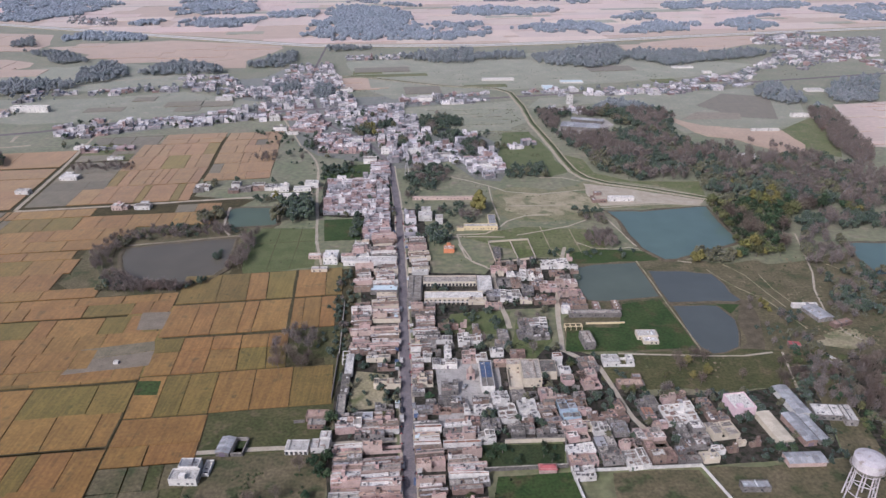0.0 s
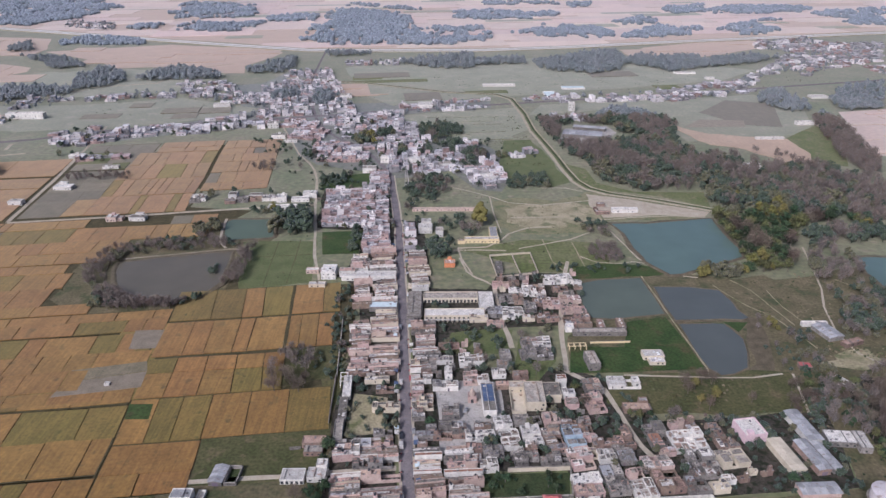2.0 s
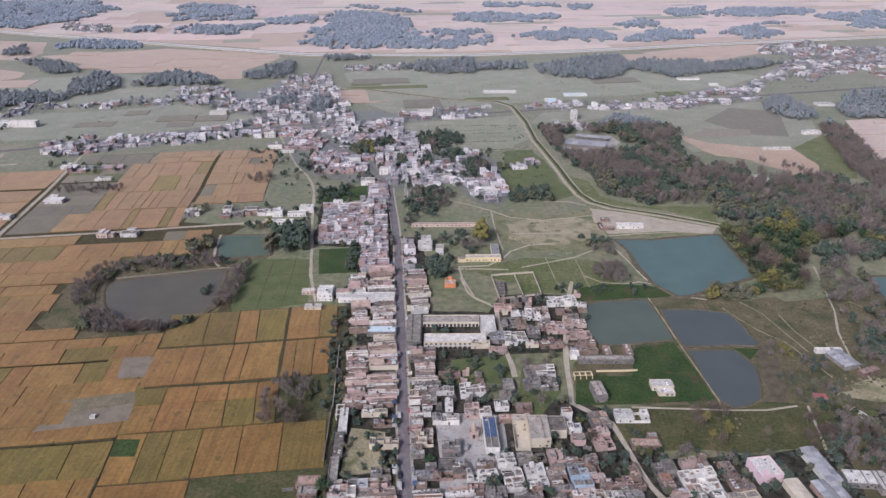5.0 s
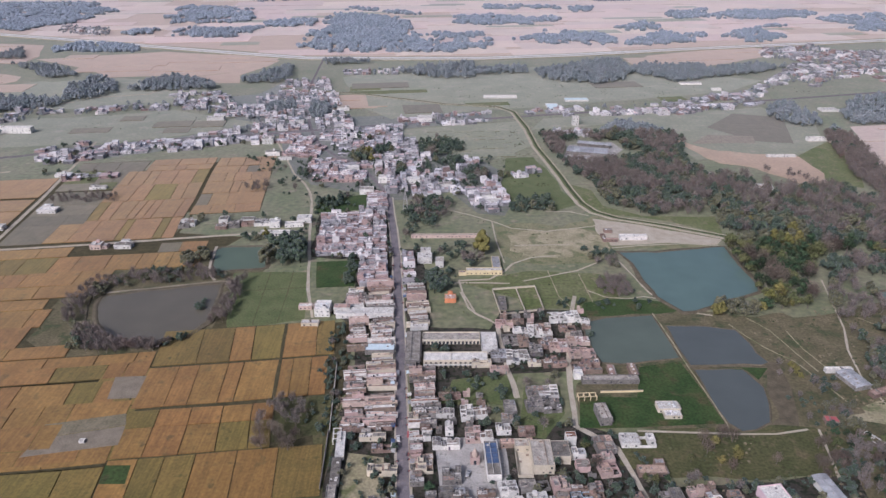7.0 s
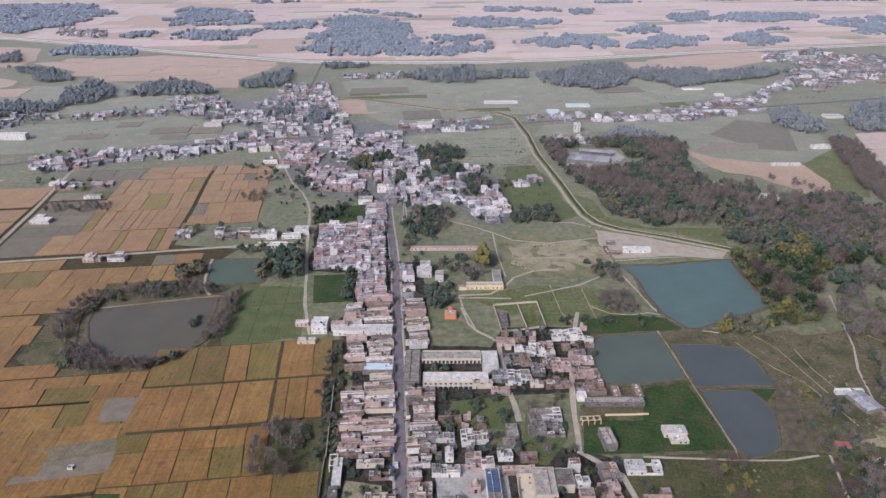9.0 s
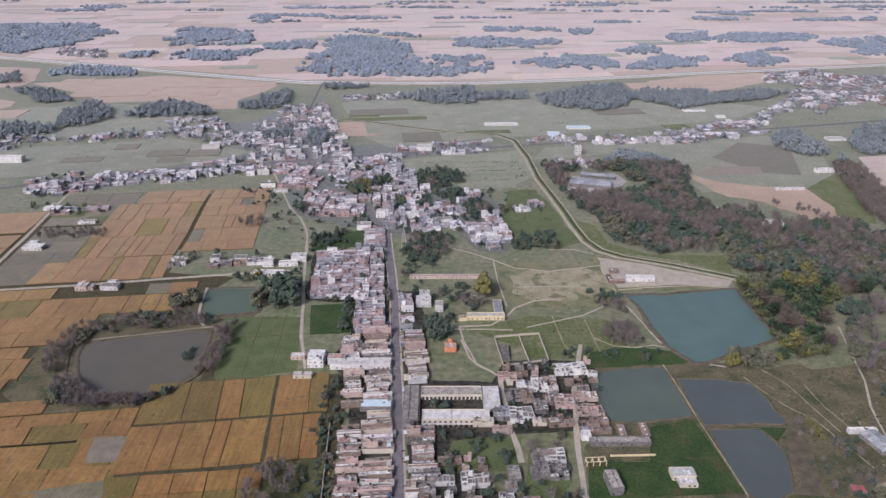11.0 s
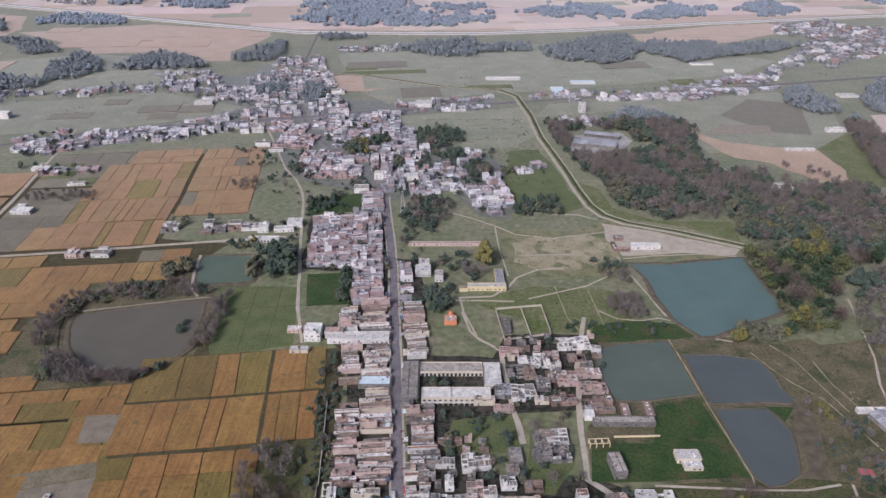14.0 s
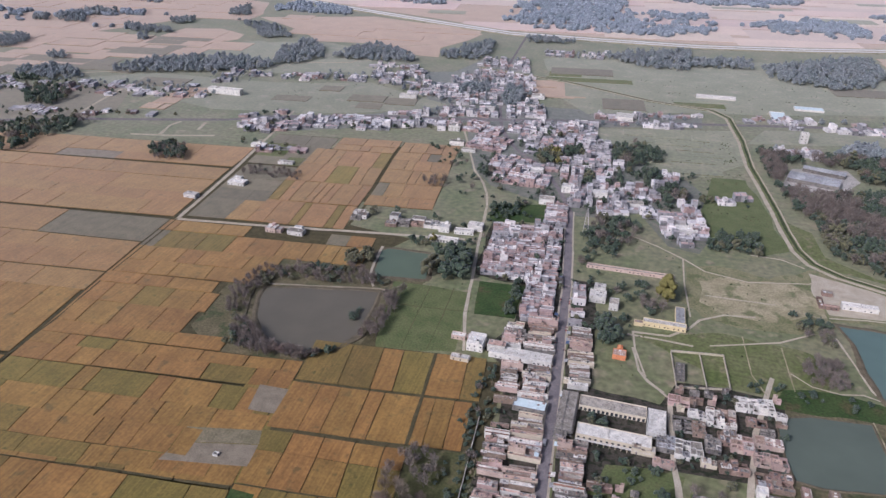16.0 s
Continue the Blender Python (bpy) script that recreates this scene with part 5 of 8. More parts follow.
town([(-44, 646), (-2, 655), (40, 638), (54, 600), (50, 553), (31, 559), (8, 607), (-22, 592), (-42, 613)], 9.5, 5.2, 10, 24, 0.25, 0.32, 0.92, 0.14)
town([(-46, 693), (-14, 704), (38, 691), (30, 652), (3, 655), (-43, 656)], 10, 6, 6, 25, 0.3, 0.12, 0.7, 0.42)
town([(-188, 820), (-152, 846), (-113, 859), (-95, 821), (-132, 801), (-180, 797)], 10, 5.5, 10, 26, 0.25, 0.15, 0.9, 0.28)
town([(-250, 906), (-223, 986), (-144, 985), (-120, 862), (-191, 836), (-228, 847)], 11, 6, 12, 27, 0.25, 0.12, 0.72, 0.42)
town([(-231, 1065), (-174, 1085), (-149, 992), (-143, 835), (-164, 835), (-195, 924), (-223, 986)], 10, 6, 12, 28, 0.25, 0.12, 0.85, 0.3)
town([(-368, 975), (-303, 992), (-247, 894), (-212, 836), (-265, 859), (-329, 904)], 11, 6.5, 12, 29, 0.2, 0.16, 0.6, 0.4)
town([(-419, 728), (-390, 755), (-334, 754), (-301, 763), (-274, 776), (-237, 805), (-190, 830), (-174, 750), (-220, 740), (-258, 728), (-296, 718), (-333, 708), (-356, 682), (-388, 678)], 10, 6, 12, 30, 0.22, 0.16, 0.86, 0.36)
town([(-455, 894), (-396, 928), (-335, 923), (-334, 898), (-388, 887), (-441, 864)], 11, 7, 14, 31, 0.2, 0.1, 0.6, 0.4)
town([(-57, 844), (-16, 858), (62, 885), (58, 832), (-54, 802)], 12, 6.5, 12, 32, 0.2, 0.15, 0.75, 0.34)
town([(105, 885), (200, 898), (293, 919), (395, 975), (449, 1012), (409, 914), (328, 872), (276, 861), (193, 863), (105, 856)], 11, 8, 14, 33, 0.25, 0.25, 0.7, 0.42)
town([(-377, 657), (-313, 659), (-300, 632), (-358, 630)], 12, 8, 14, 34, 0.3, 0.08, 0.35, 0.3)
town([(-154, 1140), (-68, 1148), (-65, 1105), (-149, 1098)], 12, 8, 8, 35, 0.2, 0.15, 0.6, 0.45)
town([(55, 648), (97, 665), (93, 637), (56, 630)], 11, 7, 10, 36, 0.3, 0.1, 0.5, 0.35)
town([(583, 1336), (677, 1402), (712, 1301), (798, 1298), (688, 1117), (595, 1074), (529, 1010), (515, 1050), (465, 1011), (407, 927), (392, 947), (474, 1051), (579, 1189), (551, 1256)], 12, 7.5, 14, 37, 0.25, 0.15, 0.66, 0.42)
town([(-548, 869), (-503, 904), (-460, 873), (-491, 840), (-526, 830)], 12, 8, 14, 38, 0.2, 0.12, 0.5, 0.4)
town([(117, 792), (167, 799), (165, 775), (125, 761)], 14, 7, 12, 39, 0.3, 0.3, 0.85, 0.1)
town([(-694, 2044), (-567, 2039), (-545, 1955), (-667, 1960)], 14, 9, 8, 40, 0.2, 0.1, 0.5, 0.4)
town([(-856, 1670), (-725, 1619), (-682, 1506), (-814, 1559)], 14, 9, 8, 41, 0.2, 0.1, 0.4, 0.4)
town([(-180, 1631), (-129, 1629), (-106, 1474), (-164, 1476)], 14, 9, 8, 42, 0.2, 0.1, 0.4, 0.4)
town([(-900, 700), (-850, 760), (-560, 815), (-480, 800), (-480, 770)], 12, 10, 14, 43, 0.25, 0.12, 0.3, 0.4)
town([(-870, 600), (-840, 640), (-600, 690), (-470, 708), (-460, 690), (-540, 670)], 12, 10, 16, 44, 0.25, 0.1, 0.4, 0.4)
town([(640, 1000), (640, 1080), (900, 1120), (900, 1060)], 12, 10, 14, 45, 0.25, 0.12, 0.4, 0.4)
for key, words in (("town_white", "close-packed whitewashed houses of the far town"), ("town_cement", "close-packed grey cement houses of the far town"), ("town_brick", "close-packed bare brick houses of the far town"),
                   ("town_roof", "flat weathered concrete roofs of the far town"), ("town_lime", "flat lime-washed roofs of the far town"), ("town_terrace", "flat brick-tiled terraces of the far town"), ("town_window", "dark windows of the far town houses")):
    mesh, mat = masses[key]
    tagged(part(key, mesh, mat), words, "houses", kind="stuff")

# ---- single buildings ----
one = random.Random(9)


def building(x0, y0, x1, y1, h, wall, roof, label, name="house", wings=(), turn=0.0, windows=0.7, parapet=0.6, stairs=0.0, storey=3.0, category="house", clutter=True):
    """A building of its own by its corners in the plan; wings by corners and height too."""
    for a, b, c, d in [(x0, y0, x1, y1)] + [q[:4] for q in wings]:
        FOOT.append(((a + c) / 2, (b + d) / 2, abs(c - a) / 2, abs(d - b) / 2, 1.0, 0.0))
    cx, cy = (x0 + x1) / 2, (y0 + y1) / 2
    segs = [(x0 - cx, y0 - cy, x1 - cx, y1 - cy, h)] + [(a - cx, b - cy, c - cx, d - cy, e) for a, b, c, d, e in wings]
    ob = flat_house(name, label, segs, WALLS[wall][0], ROOFS[roof][0], one, windows, parapet, category=category, stairs=stairs, storey=storey, clutter=clutter)
    ob.matrix_basis = pose(cx, cy, 0, 0, 0, turn) @ Matrix.Diagonal((1, 1, 0.78 if h < 9 else 1, 1))
    return ob


def shed(cx, cy, w, l, h, turn, wall, roof, label, rise=0.9, name="shed", sheets=6):
    """A long shed under a low gable roof of sheets; its ridge runs along y."""
    FOOT.append((cx, cy, w / 2, l / 2, math.cos(radians(turn)), math.sin(radians(turn))))
    m = Mesh()
    k = len(m.v)
    for y in (-l / 2, l / 2):
        m.v.extend([(-w / 2, y, 0), (w / 2, y, 0), (w / 2, y, h), (0, y, h + rise), (-w / 2, y, h)])
    m.f.extend([(0, 1, 2, 3, 4), (9, 8, 7, 6, 5), (1, 6, 7, 2), (5, 0, 4, 9)])
    ob = tagged(part(name, m, wall), label, "shed")
    o = 0.35
    for side in (-1, 1):
        for i in range(sheets):
            a, b = -l / 2 - 0.3 + (l + 0.6) * i / sheets, -l / 2 - 0.3 + (l + 0.6) * (i + 1) / sheets - 0.05
            slope = rise / (w / 2)
            e = side * (w / 2 + o)
            ze, zr = h - o * slope + 0.05 + 0.02 * (i % 2), h + rise + 0.05 + 0.02 * (i % 2)
            p = Mesh()
            p.v.extend([(e, a, ze), (e, b, ze), (0, b, zr), (0, a, zr), (e, a, ze - 0.06), (e, b, ze - 0.06), (0, b, zr - 0.06), (0, a, zr - 0.06)])
            p.f.extend([(0, 1, 2, 3), (7, 6, 5, 4), (0, 4, 5, 1), (1, 5, 6, 2), (3, 7, 4, 0)])
            part("roof_sheet", p, roof, ob)
    opening("door", DOORM, 0, -l / 2, 0.02, min(2.4, w * 0.5), 2.4, 0, ob)
    ob.matrix_basis = pose(cx, cy, 0, 0, 0, turn) @ Matrix.Diagonal((1, 1, 0.78, 1))
    return ob


def wall_line(line, h, mat, label, t=0.3, closed=False):
    """A garden wall in straight lengths with a coping."""
    pts = line + line[:1] if closed else line
    root = empty("boundary_wall", label, "wall", "boundary walls")
    root.location = (*line[0], 0)
    for (ax, ay), (bx, by) in zip(pts, pts[1:]):
        d = Vector((bx - ax, by - ay))
        seg = part("wall_length", Mesh().box(-t / 2, -t / 2, 0, d.length + t / 2, t / 2, h), mat, root)
        seg.matrix_basis = Matrix.Translation((ax - line[0][0], ay - line[0][1], 0)) @ Matrix.Rotation(math.atan2(d.y, d.x), 4, "Z")
        part("coping", Mesh().box(-t / 2 - 0.05, -t / 2 - 0.06, h, d.length + t / 2 + 0.05, t / 2 + 0.06, h + 0.1), ROOFC if mat is not WHITE else WHITE, seg)
    return root


def skeleton_frame(cx, cy, w, l, h, turn, nx, ny, label, mat):
    """An unfinished frame of columns and ring beams."""
    root = empty("unfinished_building", label, "building frame")
    root.matrix_basis = pose(cx, cy, 0, 0, 0, turn)
    for i in range(nx):
        for j in range(ny):
            x, y = -w / 2 + w * i / (nx - 1), -l / 2 + l * j / (ny - 1)
            part("column", Mesh().box(x - 0.17, y - 0.17, 0, x + 0.17, y + 0.17, h), mat, root)
    for i in range(nx):
        x = -w / 2 + w * i / (nx - 1)
        part("beam", Mesh().box(x - 0.2, -l / 2 - 0.2, h, x + 0.2, l / 2 + 0.2, h + 0.35), mat, root)
    for j in range(ny):
        y = -l / 2 + l * j / (ny - 1)
        part("beam", Mesh().box(-w / 2 - 0.2, y - 0.18, h + 0.36, w / 2 + 0.2, y + 0.18, h + 0.6), mat, root)


# the houses of the looser blocks, by their corners, height, walls and roof
AROUND_YARD = [
    (-32.8, 265.4, -20.6, 269.4, 3, "cream", "concrete"),
    (-39.2, 235.5, -31.5, 244.4, 4.2, "white", "concrete"),
    (-46, 234.8, -39.1, 237.8, 3, "cement", "concrete"),
    (-11.4, 266.6, -5.5, 272.7, 3.4, "cream", "concrete"),
    (-5.3, 281.5, 0.9, 287.4, 3, "white", "concrete"),
    (1.1, 281.5, 6.3, 285.7, 3.2, "white", "lime"),
    (-11.4, 296.2, -4.1, 301.2, 3.2, "cement", "concrete"),
    (-3.8, 303.2, 4.3, 306.8, 3, "white", "concrete"),
    (0.5, 290.6, 3.6, 296.3, 3.4, "white", "lime"),
    (7.9, 300.5, 13.2, 309.4, 3.4, "white", "concrete"),
    (13.5, 302, 19.8, 307.2, 3.2, "white", "concrete"),
    (9.6, 285.6, 16, 293.6, 3.2, "pink", "concrete"),
    (16.3, 286.2, 21.4, 290.9, 3, "white", "concrete"),
    (-0.9, 260.4, 6.5, 267.7, 3.2, "cement", "concrete"),
    (-2.5, 252.7, 3.1, 255.7, 3.4, "cement", "concrete"),
]
AROUND_YARD_B = [
    (3.4, 247.6, 9.4, 254.5, 3, "brick", "concrete"),
    (9.3, 245.1, 21.5, 249.9, 3, "white", "lime"),
    (16.2, 234.7, 24.6, 240.8, 3.2, "cement", "concrete"),
    (8.1, 230.9, 14.9, 233.9, 3.2, "pink", "lime"),
    (1.5, 252.7, 7.9, 255.7, 3, "cement", "sheet"),
    (-12, 246.6, -4.9, 249.6, 3.2, "cement", "sheet"),
    (-4.7, 246.5, 3, 249.5, 3, "brick", "concrete"),
    (9.4, 237.8, 16.4, 241.6, 3, "brick", "tile"),
    (-32.3, 279.7, -24, 282.7, 3, "brick", "tile"),
    (-30.8, 248.4, -23.2, 251.4, 2.9, "cement", "concrete"),
    (-37.7, 229.4, -29.1, 232.4, 3.2, "cement", "concrete"),
    (-28.7, 229.4, -22, 232.4, 3.4, "cement", "concrete"),
]
BELOW_CREAM_HOUSE = [
    (25.1, 282.7, 39.2, 285.7, 2.8, "brick", "tile"),
    (54.4, 283.9, 58.4, 286.9, 6, "white", "lime"),
    (55.6, 274.9, 61.2, 278.2, 4.5, "white", "concrete"),
    (56.4, 267.2, 61.6, 271.6, 3.4, "pink", "concrete"),
]
# the larger houses of the southern block, set askew along the lane
SOUTH_BLOCK = [
    (97, 238, 111, 249, 3.2, "white", "lime"),
    (88, 240, 96, 254, 3.2, "cement", "concrete"),
    (76.5, 240, 80.5, 253, 3.0, "brick", "tile"),
    (116, 239, 120.5, 254, 3.0, "brick", "concrete"),
    (113.5, 229, 125, 237, 4.8, "cream", "concrete"),
    (101, 233, 112, 237, 3.0, "cement", "lime"),
    (81.5, 227, 93, 234, 3.2, "pink", "lime"),
    (84, 215, 94, 226, 4.8, "brick", "tile"),
    (95.5, 214, 104, 221, 3.2, "cement", "concrete"),
    (105.5, 215, 111.5, 220, 3.0, "cream", "lime"),
    (74, 211.5, 82.5, 220.5, 3.0, "white", "concrete"),
    (64, 214, 72, 229, 3.2, "cement", "concrete"),
    (52, 228, 61, 239, 3.2, "pink", "lime"),
]
SOUTH_BLOCK_B = [
    (51, 219, 62, 223.5, 3.0, "white", "lime"),
    (51, 213, 62, 217.5, 3.0, "pink", "concrete"),
    (51.5, 205.5, 59.5, 210.5, 3.0, "white", "lime"),
    (72.5, 231, 79, 237, 3.0, "cement", "sheet"),
    (24.5, 240, 32, 252, 3.2, "white", "concrete"),
    (52, 241, 59.5, 254, 3.4, "blue", "concrete"),
    (22.5, 253.5, 29.5, 260, 3.6, "white", "lime"),
    (31, 256, 43, 260, 3.4, "cement", "concrete"),
    (44.5, 255, 51, 262, 5.2, "pink", "concrete"),
    (65.5, 264, 73.5, 276, 3.2, "pink", "tile"),
    (67, 278, 75, 287, 3.2, "cement", "concrete"),
    (34, 241, 41.5, 253, 3.2, "white", "lime"),
    (43, 238, 50.5, 252, 3.2, "brick", "concrete"),
    (105, 223, 112, 230, 3.0, "cement", "concrete"),
]
POND_BLOCK = [
    (14.7, 343.8, 24.5, 346.8, 4, "cream", "concrete"),
    (25.3, 348.5, 33.1, 357.1, 3.2, "cement", "sheet"),
    (24.2, 338.1, 32.8, 341.1, 3.6, "pink", "tile"),
    (39.7, 374.9, 49.2, 379.3, 3.2, "white", "lime"),
    (47.8, 372.7, 55.5, 381.9, 3.6, "white", "lime"),
    (53.2, 375.9, 60.9, 384.1, 3.6, "brick", "tile"),
    (30.3, 382.7, 39.9, 388, 2.8, "pink", "tile"),
    (32.8, 364.4, 41.5, 373.8, 3.2, "cement", "concrete"),
    (53, 361.1, 60.5, 369, 3.4, "brick", "lime"),
    (52.3, 343.5, 64.2, 349.6, 4, "brick", "tile"),
    (57.9, 358, 67.5, 367.2, 3.2, "pink", "tile"),
    (62.1, 388.2, 79.2, 396.8, 3, "white", "lime"),
    (66.3, 378, 75.2, 382.5, 3.2, "brick", "tile"),
    (68.5, 364.1, 80.4, 369.2, 3.2, "pink", "lime"),
    (67.6, 352, 81.3, 358.8, 3.2, "pink", "tile"),
]
POND_BLOCK_B = [
    (67.4, 337.8, 81.6, 346.9, 3.2, "brick", "tile"),
    (33.5, 346.5, 39.7, 358.7, 3.4, "white", "concrete"),
    (39.9, 348.3, 45.1, 357, 3.2, "white", "concrete"),
    (44.7, 344.5, 50.9, 347.5, 3.4, "cream", "lime"),
    (46.8, 354.1, 53.2, 365.5, 3, "cement", "concrete"),
    (41.4, 363.3, 46.8, 370.9, 3, "brick", "concrete"),
]
MID_HOUSES = [
    (39.5, 307, 47, 315, 3.2, "cement", "concrete"),
    (47.3, 306.5, 55.5, 314, 3, "cement", "lime"),
    (41, 316, 49, 324, 3.4, "cement", "concrete"),
    (49.4, 315, 56, 325, 3, "white", "concrete"),
    (27, 299, 32, 303, 3, "cement", "concrete"),
    (29, 305, 34, 313, 3, "cement", "concrete"),
    (24, 291, 30, 297, 3.2, "white", "concrete"),
    (34, 290, 41, 294, 2.8, "brick", "tile"),
]
for n, (x0, y0, x1, y1, h, wall, roof) in enumerate(AROUND_YARD + AROUND_YARD_B + BELOW_CREAM_HOUSE + POND_BLOCK + POND_BLOCK_B + MID_HOUSES + SOUTH_BLOCK + SOUTH_BLOCK_B):
    floors = "two-storey" if h > 4.4 else "single-storey"
    shape = "long" if (x1 - x0) > 1.7 * (y1 - y0) else "deep" if (y1 - y0) > 1.4 * (x1 - x0) else "square"
    askew = (x0, y0, x1, y1, h, wall, roof) in SOUTH_BLOCK + SOUTH_BLOCK_B
    back = y1 if askew else min(y1, y0 + 9.5)
    mx, my = (x0 + x1) / 2, (y0 + back) / 2
    cells = []
    for k, (a, b, c, d) in enumerate(rooms(x0 - 0.3 - mx, y0 - 0.3 - my, x1 + 0.3 - mx, back + 0.3 - my, one, 3.0 if askew else 2.5)):
        cells.append((a, b, c, d, h if k == 0 else pick(one, [(min(h, 3.2), 0.28), (2.4, 0.26), (2.8, 0.16), (1.6, 0.24), (4.2, 0.06)])))
    home = compound("village_house", f"{shape} {floors} {WALLS[wall][1]} house with {ROOFS[roof][1]}", cells, WALLS[wall][0], ROOFS[roof][0], one)
    home.matrix_basis = pose(mx, my, 0, 0, 0, (6.5 if askew else 2.0) + one.gauss(0, 1.5))
    FOOT.append(((x0 + x1) / 2, (y0 + back) / 2, (x1 - x0) / 2, (back - y0) / 2, 1.0, 0.0))
    edge = 1.6 if askew else 2.5
    TAKEN.append([(x0 - edge, y0 - edge), (x1 + edge, y0 - edge), (x1 + edge, back + edge), (x0 - edge, back + edge)])
TAKEN += [[(29, 262), (29, 287), (57, 287), (57, 262)], [(15, 260), (15, 285), (26, 285), (26, 260)], [(-3, 254), (-3, 282), (16, 280), (16, 258)], [(81, 262), (81, 273), (96, 273), (96, 262)], [(126, 238), (126, 258), (165, 262), (165, 222), (138, 222)]]
fill([(15, 229), (17, 258), (62, 262), (70, 240), (56, 229)], "house", villa, 30, 6.0, 5.2, 4, 0.92, 15, tree_share=0.6)
fill([(52, 228), (70, 246), (94, 256), (128, 256), (130, 222), (104, 215), (56, 214)], "house", villa, 30, 6.2, 5.2, 8, 0.92, 17, tree_share=0.6)
fill([(60, 258), (62, 292), (80, 280), (80, 262)], "house", villa, 30, 7, 5.5, 4, 0.7, 18, tree_share=0.6)
fill([(34, 341), (33, 398), (84, 403), (80, 345), (72, 341)], "house", villa, 30, 7.5, 5.5, 3.0, 0.9, 13, tree_share=0.2, grow=1.5)
fill([(-6, 286), (-6, 320), (20, 322), (24, 288)], "house", villa, 30, 7, 5.5, 3, 0.5, 14, tree_share=0.9)
fill([(128, 214), (128, 240), (138, 240), (138, 224), (150, 222), (150, 214)], "house", villa, 30, 7, 6, 8, 0.7, 33, tree_share=0.4)
fill([(-44, 226), (-44, 246), (-22, 250), (-22, 226)], "row", row_house, 40, 8, 3.4, 4, 0.8, 58, tree_share=0.6)

# the school round its court
front = building(-11, 345, 23, 353, 4.4, "cream", "lime", "long cream school block with a pale weathered roof", "school_block", windows=0.0, storey=2.9, category="school")
for i in range(13):
    opening("window", GLASS, -15.6 + 2.6 * i, -4.5, 2.75, 1.1, 1.1, 0, front)
    opening("door", GLASS, -15.6 + 2.6 * i, -4.5, 0.05, 1.1, 1.9, 0, front)
part("veranda_slab", Mesh().box(-17, -5.7, 2.3, 17, -4.5, 2.42), ROOFW, front)
for i in range(14):
    part("veranda_post", Mesh().box(-17 + 2.6 * i, -5.6, 0, -16.75 + 2.6 * i, -5.35, 2.3), CREAM, front)
rear = building(-12, 366, 20, 374, 3.4, "cream", "concrete", "cream school block with an arcade to the court", "school_block", windows=0.0, category="school")
# dark panels on the solid wall paint the shade inside the arches
for i in range(15):
    opening("arcade_opening", GLASS, -14.8 + 2.12 * i, -4.0, 0.2, 1.3, 2.3, 0, rear)
building(-21, 346, -13, 375, 3.8, "cement", "concrete", "plain grey concrete school wing beside the street", "school_block", windows=0.5, category="school", wings=[(-21, 342, -15, 346, 3.0)])
building(20.5, 356, 29, 373, 4.2, "white", "lime", "white school hall with a pale roof", "school_block", windows=0.5, category="school")
# white and single houses west of the street
building(-77, 396, -68, 407, 6.6, "white", "lime", "two-storey white house beside the lane", stairs=1.0)
building(-64, 394, -30, 401, 4.0, "white", "lime", "long white hall with a lime-washed roof", "hall", wings=[(-66, 399, -56, 404, 5.6)], windows=0.5)
building(-83, 385, -73, 389, 2.9, "cream", "lime", "low cream farm hut with a pale roof", "hut")
building(-88, 404, -80, 408, 3.0, "pink", "lime", "low pink hut beside the lane", "hut", wings=[(-79, 405, -72, 409, 2.8)])
building(-43, 356, -27, 363, 3.4, "cement", "cyan", "low house with a pale cyan roof")
for i, (a, b) in enumerate(((244, 258), (259, 274), (275, 291))):
    building(-48.5, a, -44.6, b, 3.0 + 0.3 * (i % 2), ("cement", "cement", "white")[i], ("concrete", "concrete", "lime")[i], "long low grey house at the field edge", windows=0.3, turn=3)
skeleton_frame(-48.8, 288.5, 3.4, 7, 3.0, 4, 2, 3, "unfinished white concrete frame in the grass", WHITE)
wall_line([(-53, 293), (-57, 348)], 1.8, CEMENT, "long grey boundary wall")
wall_line([(-52, 258), (-53.5, 293)], 1.6, CEMENT, "grey boundary wall beside the field")
# the farmyards south of the wheat
building(-108, 204, -97, 210, 3.8, "white", "lime", "white farmhouse with a raised rear block", "farmhouse", wings=[(-106, 210, -98, 215, 5.0), (-97, 209, -94, 217, 1.9)], stairs=1.0)
shed(-91.5, 225, 5.5, 9.5, 2.8, -4, CEMENT, SHEET, "small grey cattle shed with a sheet roof")
wall_line([(-88.3, 220.5), (-83.5, 220.5), (-83, 230), (-87.8, 230)], 1.7, CEMENT, "dark walled cattle pen", closed=True)
patch("pen_floor", [(-88, 221), (-84, 221), (-83.5, 229.5), (-87.5, 229.5)], 0.1, WEED, "dark trodden pen floor", step=9, amount=0.1)
arc = building(-66, 221, -56.5, 227.5, 3.0, "white", "lime", "white farm building with an arcaded front", windows=0.0)
# arches as dark panels, their inner shade painted
for i in range(5):
    opening("arcade_opening", GLASS, -3.9 + 1.95 * i, -3.25, 0.2, 1.2, 2.0, 0, arc)
building(-55.5, 222, -48, 228, 3.0, "white", "lime", "white house with a raised rear room", wings=[(-52.5, 228, -48, 232, 3.8)])
building(-61, 242, -51, 247, 3.0, "brick", "tile", "low pinkish brick house beside the wheat", wings=[(-59.5, 237, -51.5, 241.5, 2.9)])
wall_line([(-66, 241), (-61.5, 241.5)], 1.5, CEMENT, "short grey cement wall beside a house")
# market, big cream house, walls near the southern plots
mk = building(17.5, 262, 23.5, 283, 4.6, "white", "concrete", "long white market building with dark blue roof panels", "market_hall", windows=0.4, parapet=0.4, turn=2)
